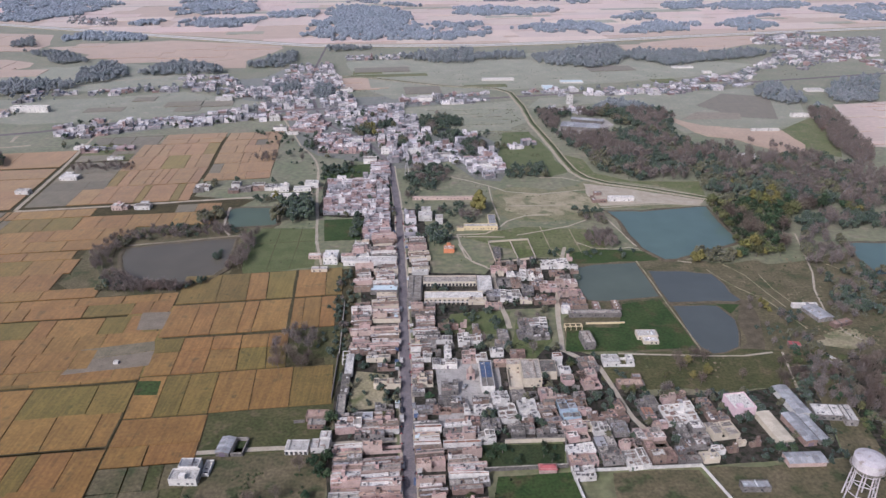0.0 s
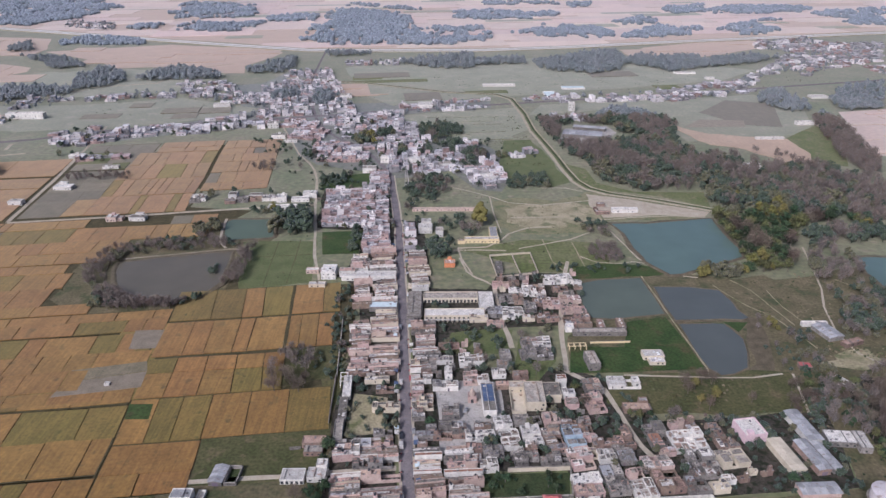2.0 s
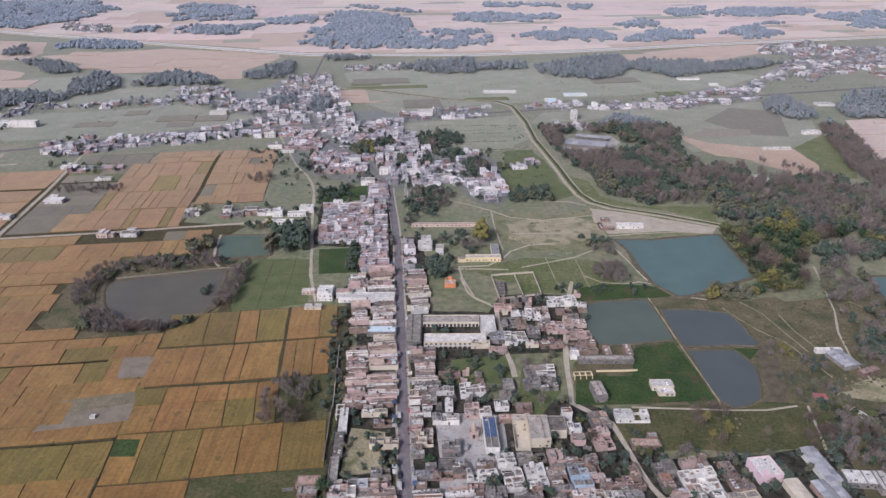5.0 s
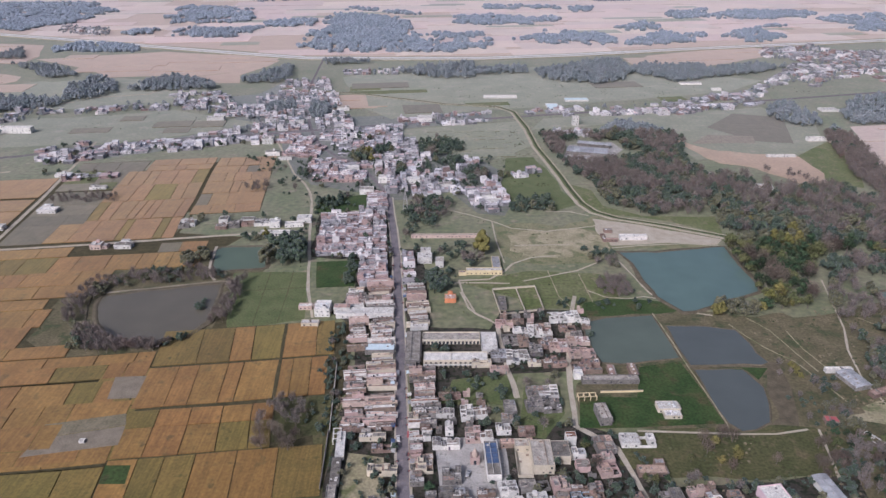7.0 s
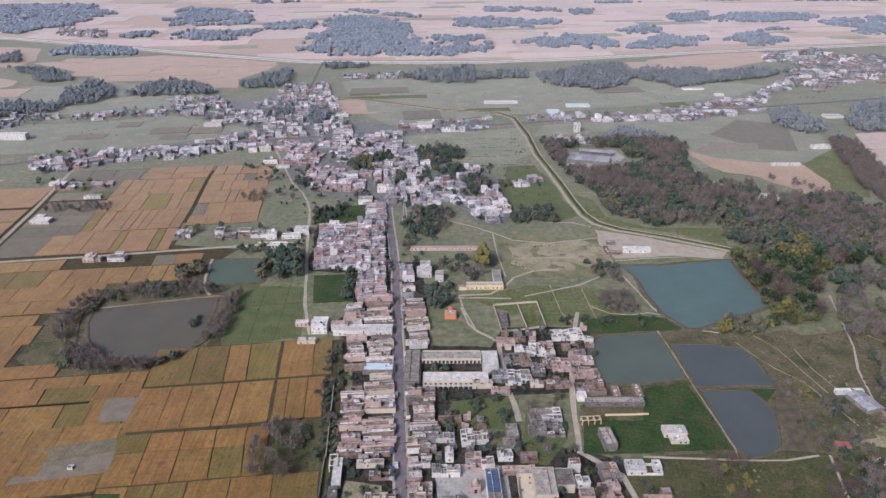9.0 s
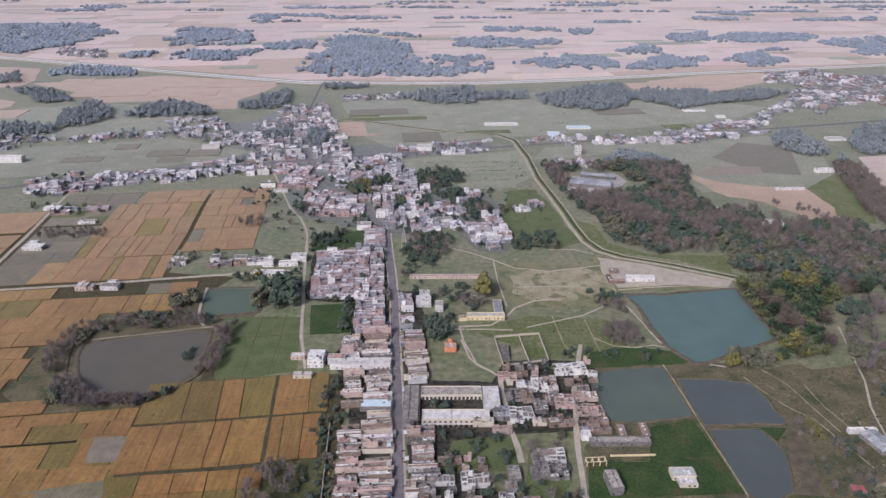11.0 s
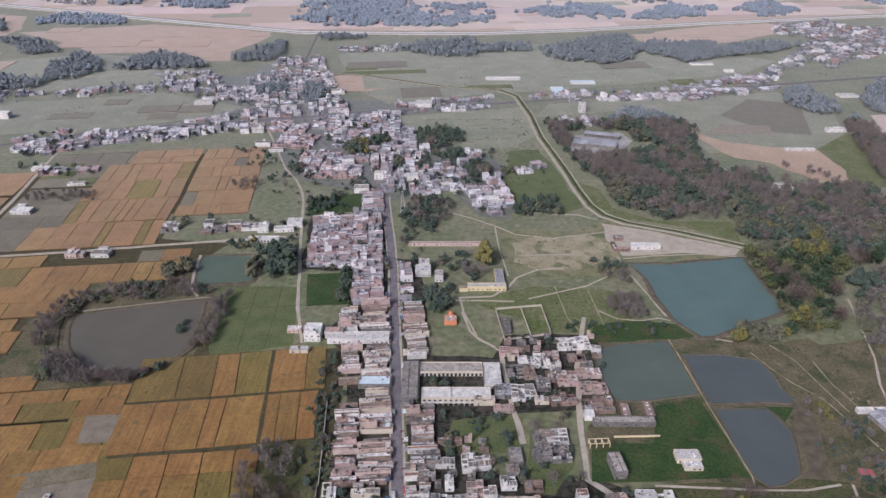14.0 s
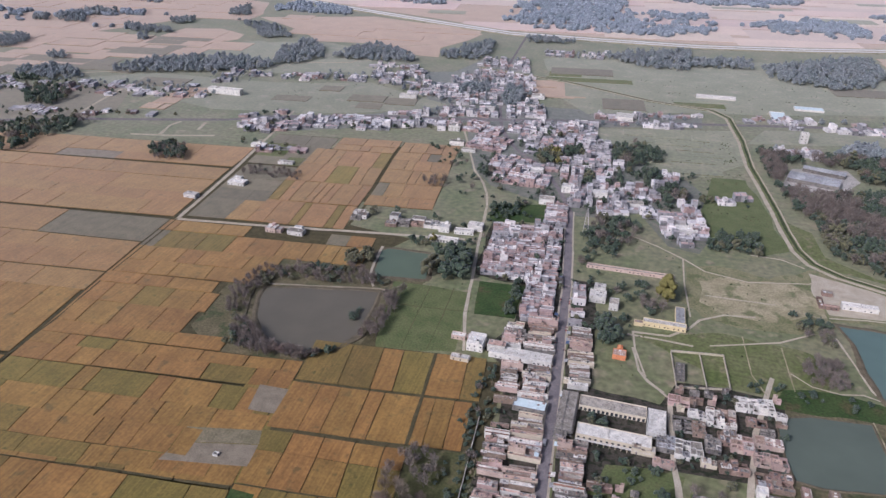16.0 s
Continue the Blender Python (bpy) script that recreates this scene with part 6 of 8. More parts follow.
for i in range(4):
    part("roof_panel", Mesh().box(-2.5, -3.5 + 3.2 * i, 4.75, 2.5, -0.6 + 3.2 * i, 4.9), BLUESHEET, mk, "dark blue roof panel")
building(37.5, 266, 46.5, 282, 6.2, "cream", "concrete", "large two-storey cream house round a court", "large_house", wings=[(46.5, 272, 54.5, 282, 5.6), (31, 264, 37.5, 281, 2.0), (31, 280, 37.5, 285, 3.4)], parapet=0.9)
wall_line([(26, 227.5), (51, 228.5)], 2.2, CREAM, "pale high wall round the weedy plot", t=0.5)
wall_line([(16, 211), (50, 213), (51.5, 228)], 1.9, CEMENT, "pale wall between two green plots", t=0.4)
wall_line([(51, 211.5), (54, 190)], 1.9, WHITE, "white boundary wall")
wall_line([(56, 210.5), (67, 211), (104, 213), (109, 196), (112, 180)], 1.5, WHITE, "long pale boundary wall", t=0.2)
red = building(38, 209.5, 45, 212.5, 2.6, "pink", "red", "small pink gatehouse with a red hipped roof", "gatehouse", windows=0.4)
hip = Mesh()
hip.v.extend([(-3.8, -1.9, 2.9), (3.8, -1.9, 2.9), (3.8, 1.9, 2.9), (-3.8, 1.9, 2.9), (-2, 0, 4.3), (2, 0, 4.3)])
hip.f.extend([(0, 1, 5, 4), (1, 2, 5), (2, 3, 4, 5), (3, 0, 4)])
part("hipped_roof", hip, REDSHEET, red, "red sheet roof")


def shrine(x, y, body, spire, label, w=4.0, h=3.2, top=4.0):
    m = Mesh()
    shell(m, -w / 2, -w / 2, w / 2, w / 2, h, 0.4)
    root = tagged(part("shrine", m, body), label, "shrine")
    s = Mesh()
    rings = [(w * 0.32, 0), (w * 0.36, 0.2), (w * 0.30, 0.5), (w * 0.2, 0.75), (w * 0.08, 0.95)]
    for (ra, za), (rb, zb) in zip(rings, rings[1:]):
        s.tube((0, 0, h + top * za), (0, 0, h + top * zb), ra, rb, 10)
    part("spire", s, spire, root)
    part("finial", Mesh().tube((0, 0, h + top * 0.95), (0, 0, h + top * 1.15), 0.12, 0.03, 6), YELLOW, root)
    opening("door", GLASS, 0, -w / 2, 0.1, 1.2, 2.1, 0, root)
    root.location = (x, y, 0)
    return root


shrine(13, 274, PINK, PINK, "small pink village shrine with a spire")
building(0.5, 412, 7.5, 418, 3.4, "orange", "tile", "small orange temple building", "temple", windows=0.4, category="temple")
shrine(4, 420.5, ORANGE, ORANGE, "orange temple tower with a small spire", 3.0, 2.6, 1.4)
# the yellow hall, white houses and the walled yard on the common
building(15, 449, 39, 453.5, 3.8, "yellow", "lime", "long yellow hall with a pale roof", "hall", wings=[(33, 453.5, 38.5, 472, 3.2), (10, 448, 15, 451, 3.0)], windows=0.8)
building(-24, 508, 32, 511, 2.4, "pink", "concrete", "long low pale building along the common", "hall", windows=0.6)
building(-18, 466, -8, 474, 5.8, "white", "lime", "two-storey white house with a roof room", wings=[(-16, 474, -9, 480, 7.5)])
building(-5.5, 460, 0, 467, 5.8, "white", "concrete", "narrow two-storey white house beside the street")
wall_line([(31, 428), (58.5, 432), (60.5, 403), (34, 397)], 1.3, CREAM, "pale walls round a double yard", closed=True)
wall_line([(46, 430), (49, 401)], 1.1, CREAM, "pale dividing wall")
building(33.5, 403, 38, 416, 2.8, "cement", "concrete", "low grey shed inside the walled yard", windows=0.2)
patch("yard_grass", [(48, 404), (47, 429), (57, 431), (59, 405)], 0.08, GRASS, "green grass inside the yard", step=9, amount=0.3)
# east: houses in the fields and the compound by the pond
building(102, 306, 112.5, 312, 3.2, "cream", "lime", "low cream farmhouse in the paddy", wings=[(104, 301.5, 112, 306, 2.5)])
building(79, 282, 87, 289, 3.4, "white", "lime", "white house with a walled pink terrace", wings=[(87, 282, 94.5, 288, 1.9), (91, 284, 94.5, 289, 3.0)])
building(82, 264, 94, 269, 2.8, "brick", "tile", "low bare brick house beside the lane", wings=[(90, 269, 94, 272, 3.6)])
building(72, 297, 77.5, 308.5, 5.4, "cement", "concrete", "narrow grey house with dark openings", turn=6)
building(70, 329, 99, 333.5, 2.8, "cement", "concrete", "long low grey compound building", windows=0.3)
building(85, 334, 88, 343, 3.0, "brick", "tile", "brick wing of a compound")
building(96, 334, 99.5, 344, 3.0, "brick", "tile", "brick wing of a compound")
building(66.5, 333, 71, 337, 4.0, "white", "lime", "small white cube house", windows=0.3)
wall_line([(78, 322), (99, 322.5)], 1.3, YELLOW, "low yellow garden wall")
skeleton_frame(70, 317, 9, 3, 2.2, 3, 4, 2, "small unfinished frame with yellow posts", YELLOW)
building(128, 244, 138, 255, 5.2, "rose", "lime", "large two-storey pink house with a white roof", "large_house", stairs=1.0, turn=8, parapet=0.9, windows=0.9)
shed(157.5, 252, 6.2, 20, 4.2, 7, WHITE, SHEET, "long white shed with a pale sheet roof", 0.5)
shed(152.5, 233.5, 5.4, 18, 4.2, 8, BRICKW, SHEET, "long brick shed with a pale sheet roof", 0.5)
shed(142, 234, 6.0, 19, 4.0, 8, CREAM, CREAM, "long cream-painted shed with a low roof", 0.4)
shed(158.5, 234, 3.6, 17, 3.6, 8, CEMENT, SHEET, "narrow grey lean-to shed", 0.3)
building(164, 241, 176, 249, 3.4, "cement", "lime", "low pale-roofed grey house with a white wing", wings=[(176, 238, 181, 249, 3.8)], turn=-6)
shed(146.5, 215.5, 6, 15.5, 3.0, 92, PINK, SHEET, "long pinkish shed with a grey sheet roof", 0.6)
shed(208, 330, 9, 14, 3.2, 14, CEMENT, SHEET, "grey barn with a sheet roof", 1.0)
building(198, 337.5, 212, 340, 2.6, "white", "lime", "low white wall building by the barn", windows=0.2)
building(210, 318, 222, 322, 2.7, "brick", "tile", "low brick cattle shed", windows=0.4, turn=20)
skeleton_frame(194, 285, 4, 11, 1.2, 30, 2, 4, "unfinished white plinth frame on dry ground", WHITE)
building(178, 297, 184, 301, 2.6, "brick", "red", "small brick hut with a red roof", turn=-8)
building(115, 199, 126, 203, 2.8, "cement", "sheet", "small grey shed in a scrubby plot", windows=0.4)
# north-east: sheds by the canal, the estate in the wood
building(130, 503, 150, 508, 3.8, "white", "lime", "long white shed by the canal", "shed", windows=0.3)
building(117, 500, 128, 503, 2.6, "brick", "tile", "ruined brick enclosure by the canal", wings=[(117, 503, 120, 512, 2.2), (121, 516, 127, 520, 3.0)], windows=0.3)
for x, y, w, d, h in ((272, 607, 8, 4, 3.2), (281, 606, 7, 4, 3.2), (276, 614, 14, 3, 3.0), (388, 752, 20, 6, 4.0), (235, 640, 12, 6, 3.5), (318, 520, 12, 7, 4.0)):
    building(x, y, x + w, y + d, h, "white", "lime", "small white building among trees", windows=0.3)
shed(146, 714, 18, 40, 4.5, 75, CEMENT, SHEET, "broad grey sheet-roofed store in the wood", 1.0)
shed(158, 738, 9, 34, 4.2, 72, CEMENT, SHEET, "long grey sheet-roofed store in the wood", 1.0)
building(321, 697, 350, 701, 1.2 + 1.3, "white", "lime", "long low white shed in a field", windows=0.2)
building(149, 817, 156, 824, 10, "white", "lime", "tall white tower house by the road", parapet=1.0)
building(-501, 792, -458, 800, 8, "white", "lime", "very long white hall at the edge of the town", "hall", windows=0.2)
building(-328, 558, -313, 566, 3.8, "white", "lime", "white farmhouse beside the farm lane", "farmhouse", wings=[(-327, 566, -320, 570, 5.0)])
building(-347, 524, -336, 530, 4.4, "white", "lime", "small white farm building", "farmhouse", windows=0.3)
building(-254, 490, -246, 497, 4.4, "pink", "lime", "pale pink farmhouse between the wheat fields", "farmhouse", wings=[(-246, 491, -242, 496, 3.0)], stairs=1.0)
building(-237, 491, -225, 497, 3.8, "white", "concrete", "grey and white farmhouse between the fields", "farmhouse", wings=[(-234, 497, -228, 500, 5.0)])
wl = building(-137, 513, -115, 518, 3.2, "white", "lime", "long white arcaded building above the pond", "hall", windows=0.0)
# dark panels in place of open, shaded arches
for i in range(10):
    opening("arcade_opening", GLASS, -9.9 + 2.2 * i, -2.5, 0.3, 1.2, 2.0, 0, wl)
WHITE_HOUSES = [
    (-72, 599, -60, 607, 5.4, "two-storey white house at the street corner"),
    (-58, 627, -48, 634, 7.4, "three-storey white house in the town"),
    (-191, 748, -179, 757, 7.4, "tall white house at the edge of the town"),
    (-178, 708, -164, 714, 5.4, "broad white house beside the lane"),
    (-162, 694, -149, 698, 3.2, "low white house beside the lane"),
    (-33, 626, -21, 633, 5.4, "two-storey white house above the common"),
    (-7, 612, 8, 619, 5.4, "pale two-storey house above the common"),
    (32, 577, 48, 586, 4.4, "pale grey flat-roofed house"),
    (-175, 822, -160, 830, 5.4, "broad white house in the far town"),
    (-131, 888, -116, 898, 5.4, "white hall in the far town"),
    (-90, 660, -79, 667, 5.0, "white house with a flat roof in the town"),
    (-278, 842, -258, 850, 5.4, "long white house behind the town road"),
    (-30, 836, -12, 852, 5.0, "pale sheet-roofed hall beside the far road"),
]
WHITE_FARMS = [
    (-199, 531, -192, 538, 3.4, "white farm building of a hamlet"),
    (-174, 534, -167, 541, 5.6, "tall white farmhouse of a hamlet"),
    (-158, 538, -148, 544, 3.4, "pale low farmhouse of a hamlet"),
    (-134, 528, -126, 536, 5.4, "white two-storey farmhouse beside the lane"),
    (-122, 529, -108, 534, 3.4, "long white farmhouse beside the lane"),
    (-114, 537, -103, 544, 5.4, "white two-storey house beside the lane"),
    (-358, 646, -343, 652, 3.4, "white farmhouse at the fields' edge"),
    (-311, 613, -297, 618, 3.0, "low grey-white farmhouse in the fallow"),
]
for x0, y0, x1, y1, h, words in WHITE_HOUSES + WHITE_FARMS:
    building(x0, y0, x1, y1, h, "white", one.choice(("lime", "lime", "concrete")), words, "town_house" if y0 > 555 else "farmhouse", turn=one.uniform(0, 8), stairs=0.5)
building(-165, 286, -162.6, 288, 2.2, "white", "lime", "tiny white pump house in a bare plot", "pump_house", windows=0.0)
for x, y, w, d in ((55, 953, 44, 10), (160, 934, 30, 12), (131, 884, 15, 30), (341, 1033, 30, 10), (373, 994, 12, 8), (465, 876, 21, 12), (398, 757, 11, 6)):
    building(x, y, x + w, y + d, 2.6, "white", "cyan" if w in (30, 15) and y < 1000 else "lime", "long pale shed beyond the far road", "shed", windows=0.0, category="shed", clutter=False)


def water_tower(x, y):
    root = empty("water_tower", "pale concrete water tower on braced legs", "water tower")
    root.location = (x, y, 0)
    n = 8
    top = 16.0
    for i in range(n):
        a = 2 * math.pi * i / n
        part("leg", Mesh().tube((math.cos(a) * 5.4, math.sin(a) * 5.4, 0), (math.cos(a) * 4.4, math.sin(a) * 4.4, top), 0.3, 0.26, 6), TOWERM, root)
    for z in (5.0, 10.0, 14.5):
        r = 5.4 - z / top
        for i in range(n):
            a, b = 2 * math.pi * i / n, 2 * math.pi * (i + 1) / n
            part("brace", Mesh().tube((math.cos(a) * r, math.sin(a) * r, z), (math.cos(b) * r, math.sin(b) * r, z), 0.2, 0.2, 5), TOWERM, root)
    bowl = Mesh().tube((0, 0, top), (0, 0, top + 0.9), 4.6, 5.5, 28).tube((0, 0, top + 0.9), (0, 0, top + 4.6), 5.5, 5.5, 28).tube((0, 0, top + 4.6), (0, 0, top + 5.3), 5.5, 3.0, 28)
    part("bowl", bowl, TOWERM, root, "round pale concrete tank")
    part("walkway", Mesh().tube((0, 0, top + 0.75), (0, 0, top + 0.9), 6.2, 6.2, 28), ROOFC, root)
    part("ladder", Mesh().box(5.2, -0.25, 0, 5.35, 0.25, top + 4.5), CEMENT, root)


water_tower(157, 195)

# ---- trees ----
tree_random = random.Random(21)


def lobe(m, c, r, rnd, squash=0.85):
    """A rough ball of leaves."""
    bm = bmesh.new()
    bmesh.ops.create_icosphere(bm, subdivisions=1, radius=1)
    k = len(m.v)
    for v in bm.verts:
        d = r * rnd.uniform(0.7, 1.12)
        m.v.append((c[0] + v.co.x * d, c[1] + v.co.y * d, c[2] + v.co.z * d * squash))
    bm.verts.index_update()
    for f in bm.faces:
        m.f.append(tuple(k + v.index for v in f.verts))
    bm.free()


def leaf_clump(m, p, size, rnd):
    n = Vector((rnd.gauss(0, 1), rnd.gauss(0, 1), rnd.gauss(0.4, 1))).normalized()
    u = n.orthogonal().normalized()
    w = n.cross(u)
    a = size * rnd.uniform(0.6, 1.2)
    b = size * rnd.uniform(0.4, 0.8)
    p = Vector(p)
    m.face(*[tuple(p + u * (i * a) + w * (j * b)) for i, j in ((-1, -0.6), (0.2, -1), (1, 0.4), (-0.3, 1))])


def stem(m, height, r, rnd, limbs, sides=6):
    top = (rnd.uniform(-0.3, 0.3), rnd.uniform(-0.3, 0.3), height * 0.5)
    m.tube((0, 0, -0.1), top, r, r * 0.6, sides)
    tips = []
    for i in range(limbs):
        a = 2 * math.pi * (i + rnd.random() * 0.6) / limbs
        out = height * rnd.uniform(0.18, 0.34)
        tip = (math.cos(a) * out, math.sin(a) * out, height * rnd.uniform(0.6, 0.88))
        m.tube(top, tip, r * 0.45, r * 0.12, max(3, sides - 2))
        tips.append(tip)
    return tips


def leafy_crown(m, height, spread, lobes, leaves, rnd):
    centres = []
    for i in range(lobes):
        a = 2 * math.pi * i / lobes + rnd.random()
        d = spread * rnd.uniform(0.25, 0.68) if i else 0
        c = (math.cos(a) * d, math.sin(a) * d, height * (rnd.uniform(0.36, 0.74) if i else 0.78))
        r = spread * rnd.uniform(0.3, 0.48)
        centres.append((c, r))
        lobe(m, c, r * 0.82, rnd)
    for i in range(leaves):
        c, r = rnd.choice(centres)
        d = Vector((rnd.gauss(0, 1), rnd.gauss(0, 1), rnd.gauss(0.25, 1))).normalized() * (r * rnd.uniform(0.8, 1.3))
        leaf_clump(m, (c[0] + d.x, c[1] + d.y, c[2] + d.z * 0.85), spread * 0.13, rnd)


def twig_crown(m, tips, height, spread, rnd, count=420, thick=0.13, length=1.5):
    """A haze of twigs in an egg-shaped crown."""
    for tip in tips:
        for j in range(3):
            end = (tip[0] + rnd.gauss(0, spread * 0.25), tip[1] + rnd.gauss(0, spread * 0.25), min(height, tip[2] + rnd.uniform(0, 0.25) * height))
            m.tube(tip, end, 0.08, 0.03, 3)
    for q in range(count):
        d = Vector((rnd.gauss(0, 1), rnd.gauss(0, 1), rnd.gauss(0, 1))).normalized() * (rnd.random() ** 0.45)
        p = Vector((d.x * spread * 0.85, d.y * spread * 0.85, height * 0.62 + d.z * height * 0.36))
        out = Vector((d.x, d.y, 0.9 + rnd.gauss(0, 0.5)))
        e = p + (out.normalized() + Vector((rnd.gauss(0, 0.4), rnd.gauss(0, 0.4), 0))) * length * rnd.uniform(0.5, 1.2)
        s = Vector((rnd.gauss(0, 1), rnd.gauss(0, 1), rnd.gauss(0, 0.4))).normalized() * thick
        m.face(tuple(p - s), tuple(p + s), tuple(e))


def leafy_tree(mat, words, height, spread, lobes=8, leaves=190):
    rnd = tree_random
    m = Mesh()
    stem(m, height, height * 0.03, rnd, 4)
    root = tagged(part("tree", m, BARK), f"{words} broadleaf tree with an uneven crown", "tree", "trees")
    c = Mesh()
    leafy_crown(c, height, spread, lobes, leaves, rnd)
    part("crown", c, mat, root)
    return root


def bare_tree(height, spread):
    rnd = tree_random
    m = Mesh()
    tips = stem(m, height, height * 0.022, rnd, 6)
    root = tagged(part("bare_tree", m, BARK), "bare brown leafless tree with fine twigs", "tree", "bare trees")
    c = Mesh()
    twig_crown(c, tips, height, spread, rnd)
    part("crown", c, TWIG, root, "haze of fine brown twigs")
    return root


TREES = {
    "dark": (lambda: leafy_tree(LEAFD, "dark green", tree_random.uniform(8, 11), tree_random.uniform(3.6, 4.8)), 5),
    "olive": (lambda: leafy_tree(LEAFO, "olive green", tree_random.uniform(7, 10), tree_random.uniform(3.2, 4.4)), 5),
    "yellow": (lambda: leafy_tree(LEAFY, "yellow-green", tree_random.uniform(7, 10), tree_random.uniform(3.0, 4.2)), 3),
    "bare": (lambda: bare_tree(tree_random.uniform(8, 11), tree_random.uniform(3.4, 4.4)), 5),
    "bush": (lambda: leafy_tree(LEAFD, "low dark", tree_random.uniform(3, 4.2), tree_random.uniform(1.9, 2.6), 5, 110), 4),
}
groves = {"dark": (Mesh(), WOODD), "olive": (Mesh(), WOODO), "yellow": (Mesh(), LEAFY), "bare": (Mesh(), WOODT), "far": (Mesh(), HAZYGROVE)}
models = {}


round_bm = bmesh.new()
bmesh.ops.create_icosphere(round_bm, subdivisions=1, radius=1.0)
ROUND = ([v.co.copy() for v in round_bm.verts], [tuple(v.index for v in f.verts) for f in round_bm.faces])
round_bm.free()


def lump(m, at, r, rnd):
    """One ragged clump of foliage."""
    k = len(m.v)
    m.v.extend([(at[0] + c.x * r * q, at[1] + c.y * r * q, at[2] + c.z * r * q * 0.85) for c, q in ((c, rnd.uniform(0.72, 1.2)) for c in ROUND[0])])
    m.f.extend([tuple(k + i for i in f) for f in ROUND[1]])


def grove_model(kind, i):
    """A lighter tree for the dense woods."""
    rnd = random.Random(hash_of(kind) + i)
    m = Mesh()
    if kind == "bare":
        tips = stem(m, 9, 0.2, rnd, 5, 4)
        twig_crown(m, tips, 10, 3.2, rnd, 150, 0.3, 1.9)
    else:
        for q in range(18):
            t, r = rnd.uniform(0, 6.28), 2.9 * math.sqrt(rnd.random()) if q else 0.0
            lump(m, (math.cos(t) * r, math.sin(t) * r, rnd.uniform(4.2, 8.0) - r * 0.6 if q else 7.8), rnd.uniform(0.9, 1.7), rnd)
        m.tube((0, 0, -0.1), (0, 0, 5), 0.28, 0.15, 5)
    return np.array(m.v), m.f


def hash_of(word):
    return sum(ord(ch) * (k + 3) for k, ch in enumerate(word))


single_trees = {True: 0, False: 0}


def tree(kind, x, y, size, rnd, single):
    near = y < 292
    if single and single_trees[near] < (270 if near else 120):
        single_trees[near] += 1
        maker, limit = TREES[kind]
        m = Matrix.LocRotScale((x, y, 0), Euler((0, 0, rnd.uniform(0, 6.28))), (size * rnd.uniform(0.9, 1.1), size * rnd.uniform(0.9, 1.1), size * rnd.uniform(0.85, 1.15)))
        return place("tree_" + kind, maker, limit, m, rnd)
    if kind == "bush":
        kind, size = "dark", size * 0.6
    # farther trees switch to the leaves with haze in their colour
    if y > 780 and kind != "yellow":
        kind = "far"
    key = (kind, rnd.randrange(6))
    if key not in models:
        models[key] = grove_model(*key)
    verts, faces = models[key]
    a = rnd.uniform(0, 6.28)
    c, s = math.cos(a) * size, math.sin(a) * size
    moved = np.stack([verts[:, 0] * c - verts[:, 1] * s + x, verts[:, 0] * s + verts[:, 1] * c + y, verts[:, 2] * size * rnd.uniform(0.85, 1.15)], 1)
    m = groves[kind][0]
    k = len(m.v)
    m.v.extend(map(tuple, moved.tolist()))
    m.f.extend([tuple(k + i for i in f) for f in faces])


def built_on(x, y, margin):
    return any(abs((x - fx) * c + (y - fy) * s) < a + margin and abs((y - fy) * c - (x - fx) * s) < b + margin for fx, fy, a, b, c, s in FOOT if abs(fx - x) < 40 and abs(fy - y) < 40)


def species(x, y, table, rnd):
    """One kind of tree grows beside its like."""
    r = (0.5 + 0.95 * noise.noise(Vector((x / 19, y / 25, 2.2))) + rnd.uniform(-0.2, 0.2)) * sum(s for _, s in table)
    total = 0
    for kind, share in table:
        total += share
        if r <= total:
            return kind
    return table[-1][0]


def wood(poly, spacing, table, seed, size=1.0, share=1.0, single=True):
    rnd = random.Random(seed)
    xs, ys = [p[0] for p in poly], [p[1] for p in poly]
    y = min(ys)
    odd = 0
    while y < max(ys):
        x = min(xs) + odd * spacing / 2
        while x < max(xs):
            px, py = x + rnd.uniform(-0.4, 0.4) * spacing, y + rnd.uniform(-0.4, 0.4) * spacing
            if inside(px, py, poly) and rnd.random() < share and free(px, py, 0.5) and not built_on(px, py, 1.0):
                tree(species(px, py, table, rnd), px, py, size * rnd.uniform(0.75, 1.2), rnd, single)
            x += spacing
        y += spacing * 0.87
        odd = 1 - odd


for grove in GROVES_TOWN:
    TAKEN.remove(grove)
WILD = [("dark", 0.45), ("olive", 0.2), ("bare", 0.35)]
GREENS = [("dark", 0.6), ("olive", 0.32), ("yellow", 0.08)]
TAKEN += [[(116, 692), (161, 683), (188, 726), (180, 755), (130, 744)]]
# the two woods behind the ponds and the avenue beyond
wood([(186, 814), (218, 824), (216, 765), (240, 742), (231, 689), (243, 642), (240, 607), (218, 551), (193, 549), (160, 549), (134, 579), (131, 616), (135, 647), (156, 679), (210, 697), (199, 721), (172, 734)], 6.6, [("dark", 0.44), ("olive", 0.12), ("bare", 0.44)], 41, 1.0, 0.97, False)
wood([(102, 762), (127, 771), (122, 683), (137, 647), (129, 630), (116, 679)], 5.5, [("bare", 0.85), ("dark", 0.15)], 36, 0.9, 0.97, False)
wood([(100, 708), (105, 775), (122, 791), (139, 778), (145, 757), (124, 748), (114, 690), (109, 676)], 5.5, [("dark", 0.4), ("bare", 0.6)], 370, 0.85, 0.9, False)
wood([(118, 674), (131, 688), (156, 683), (194, 698), (230, 667), (213, 611), (166, 599), (143, 646), (119, 644)], 6.0, [("dark", 0.5), ("bare", 0.5)], 371, 0.9, 0.8, False)
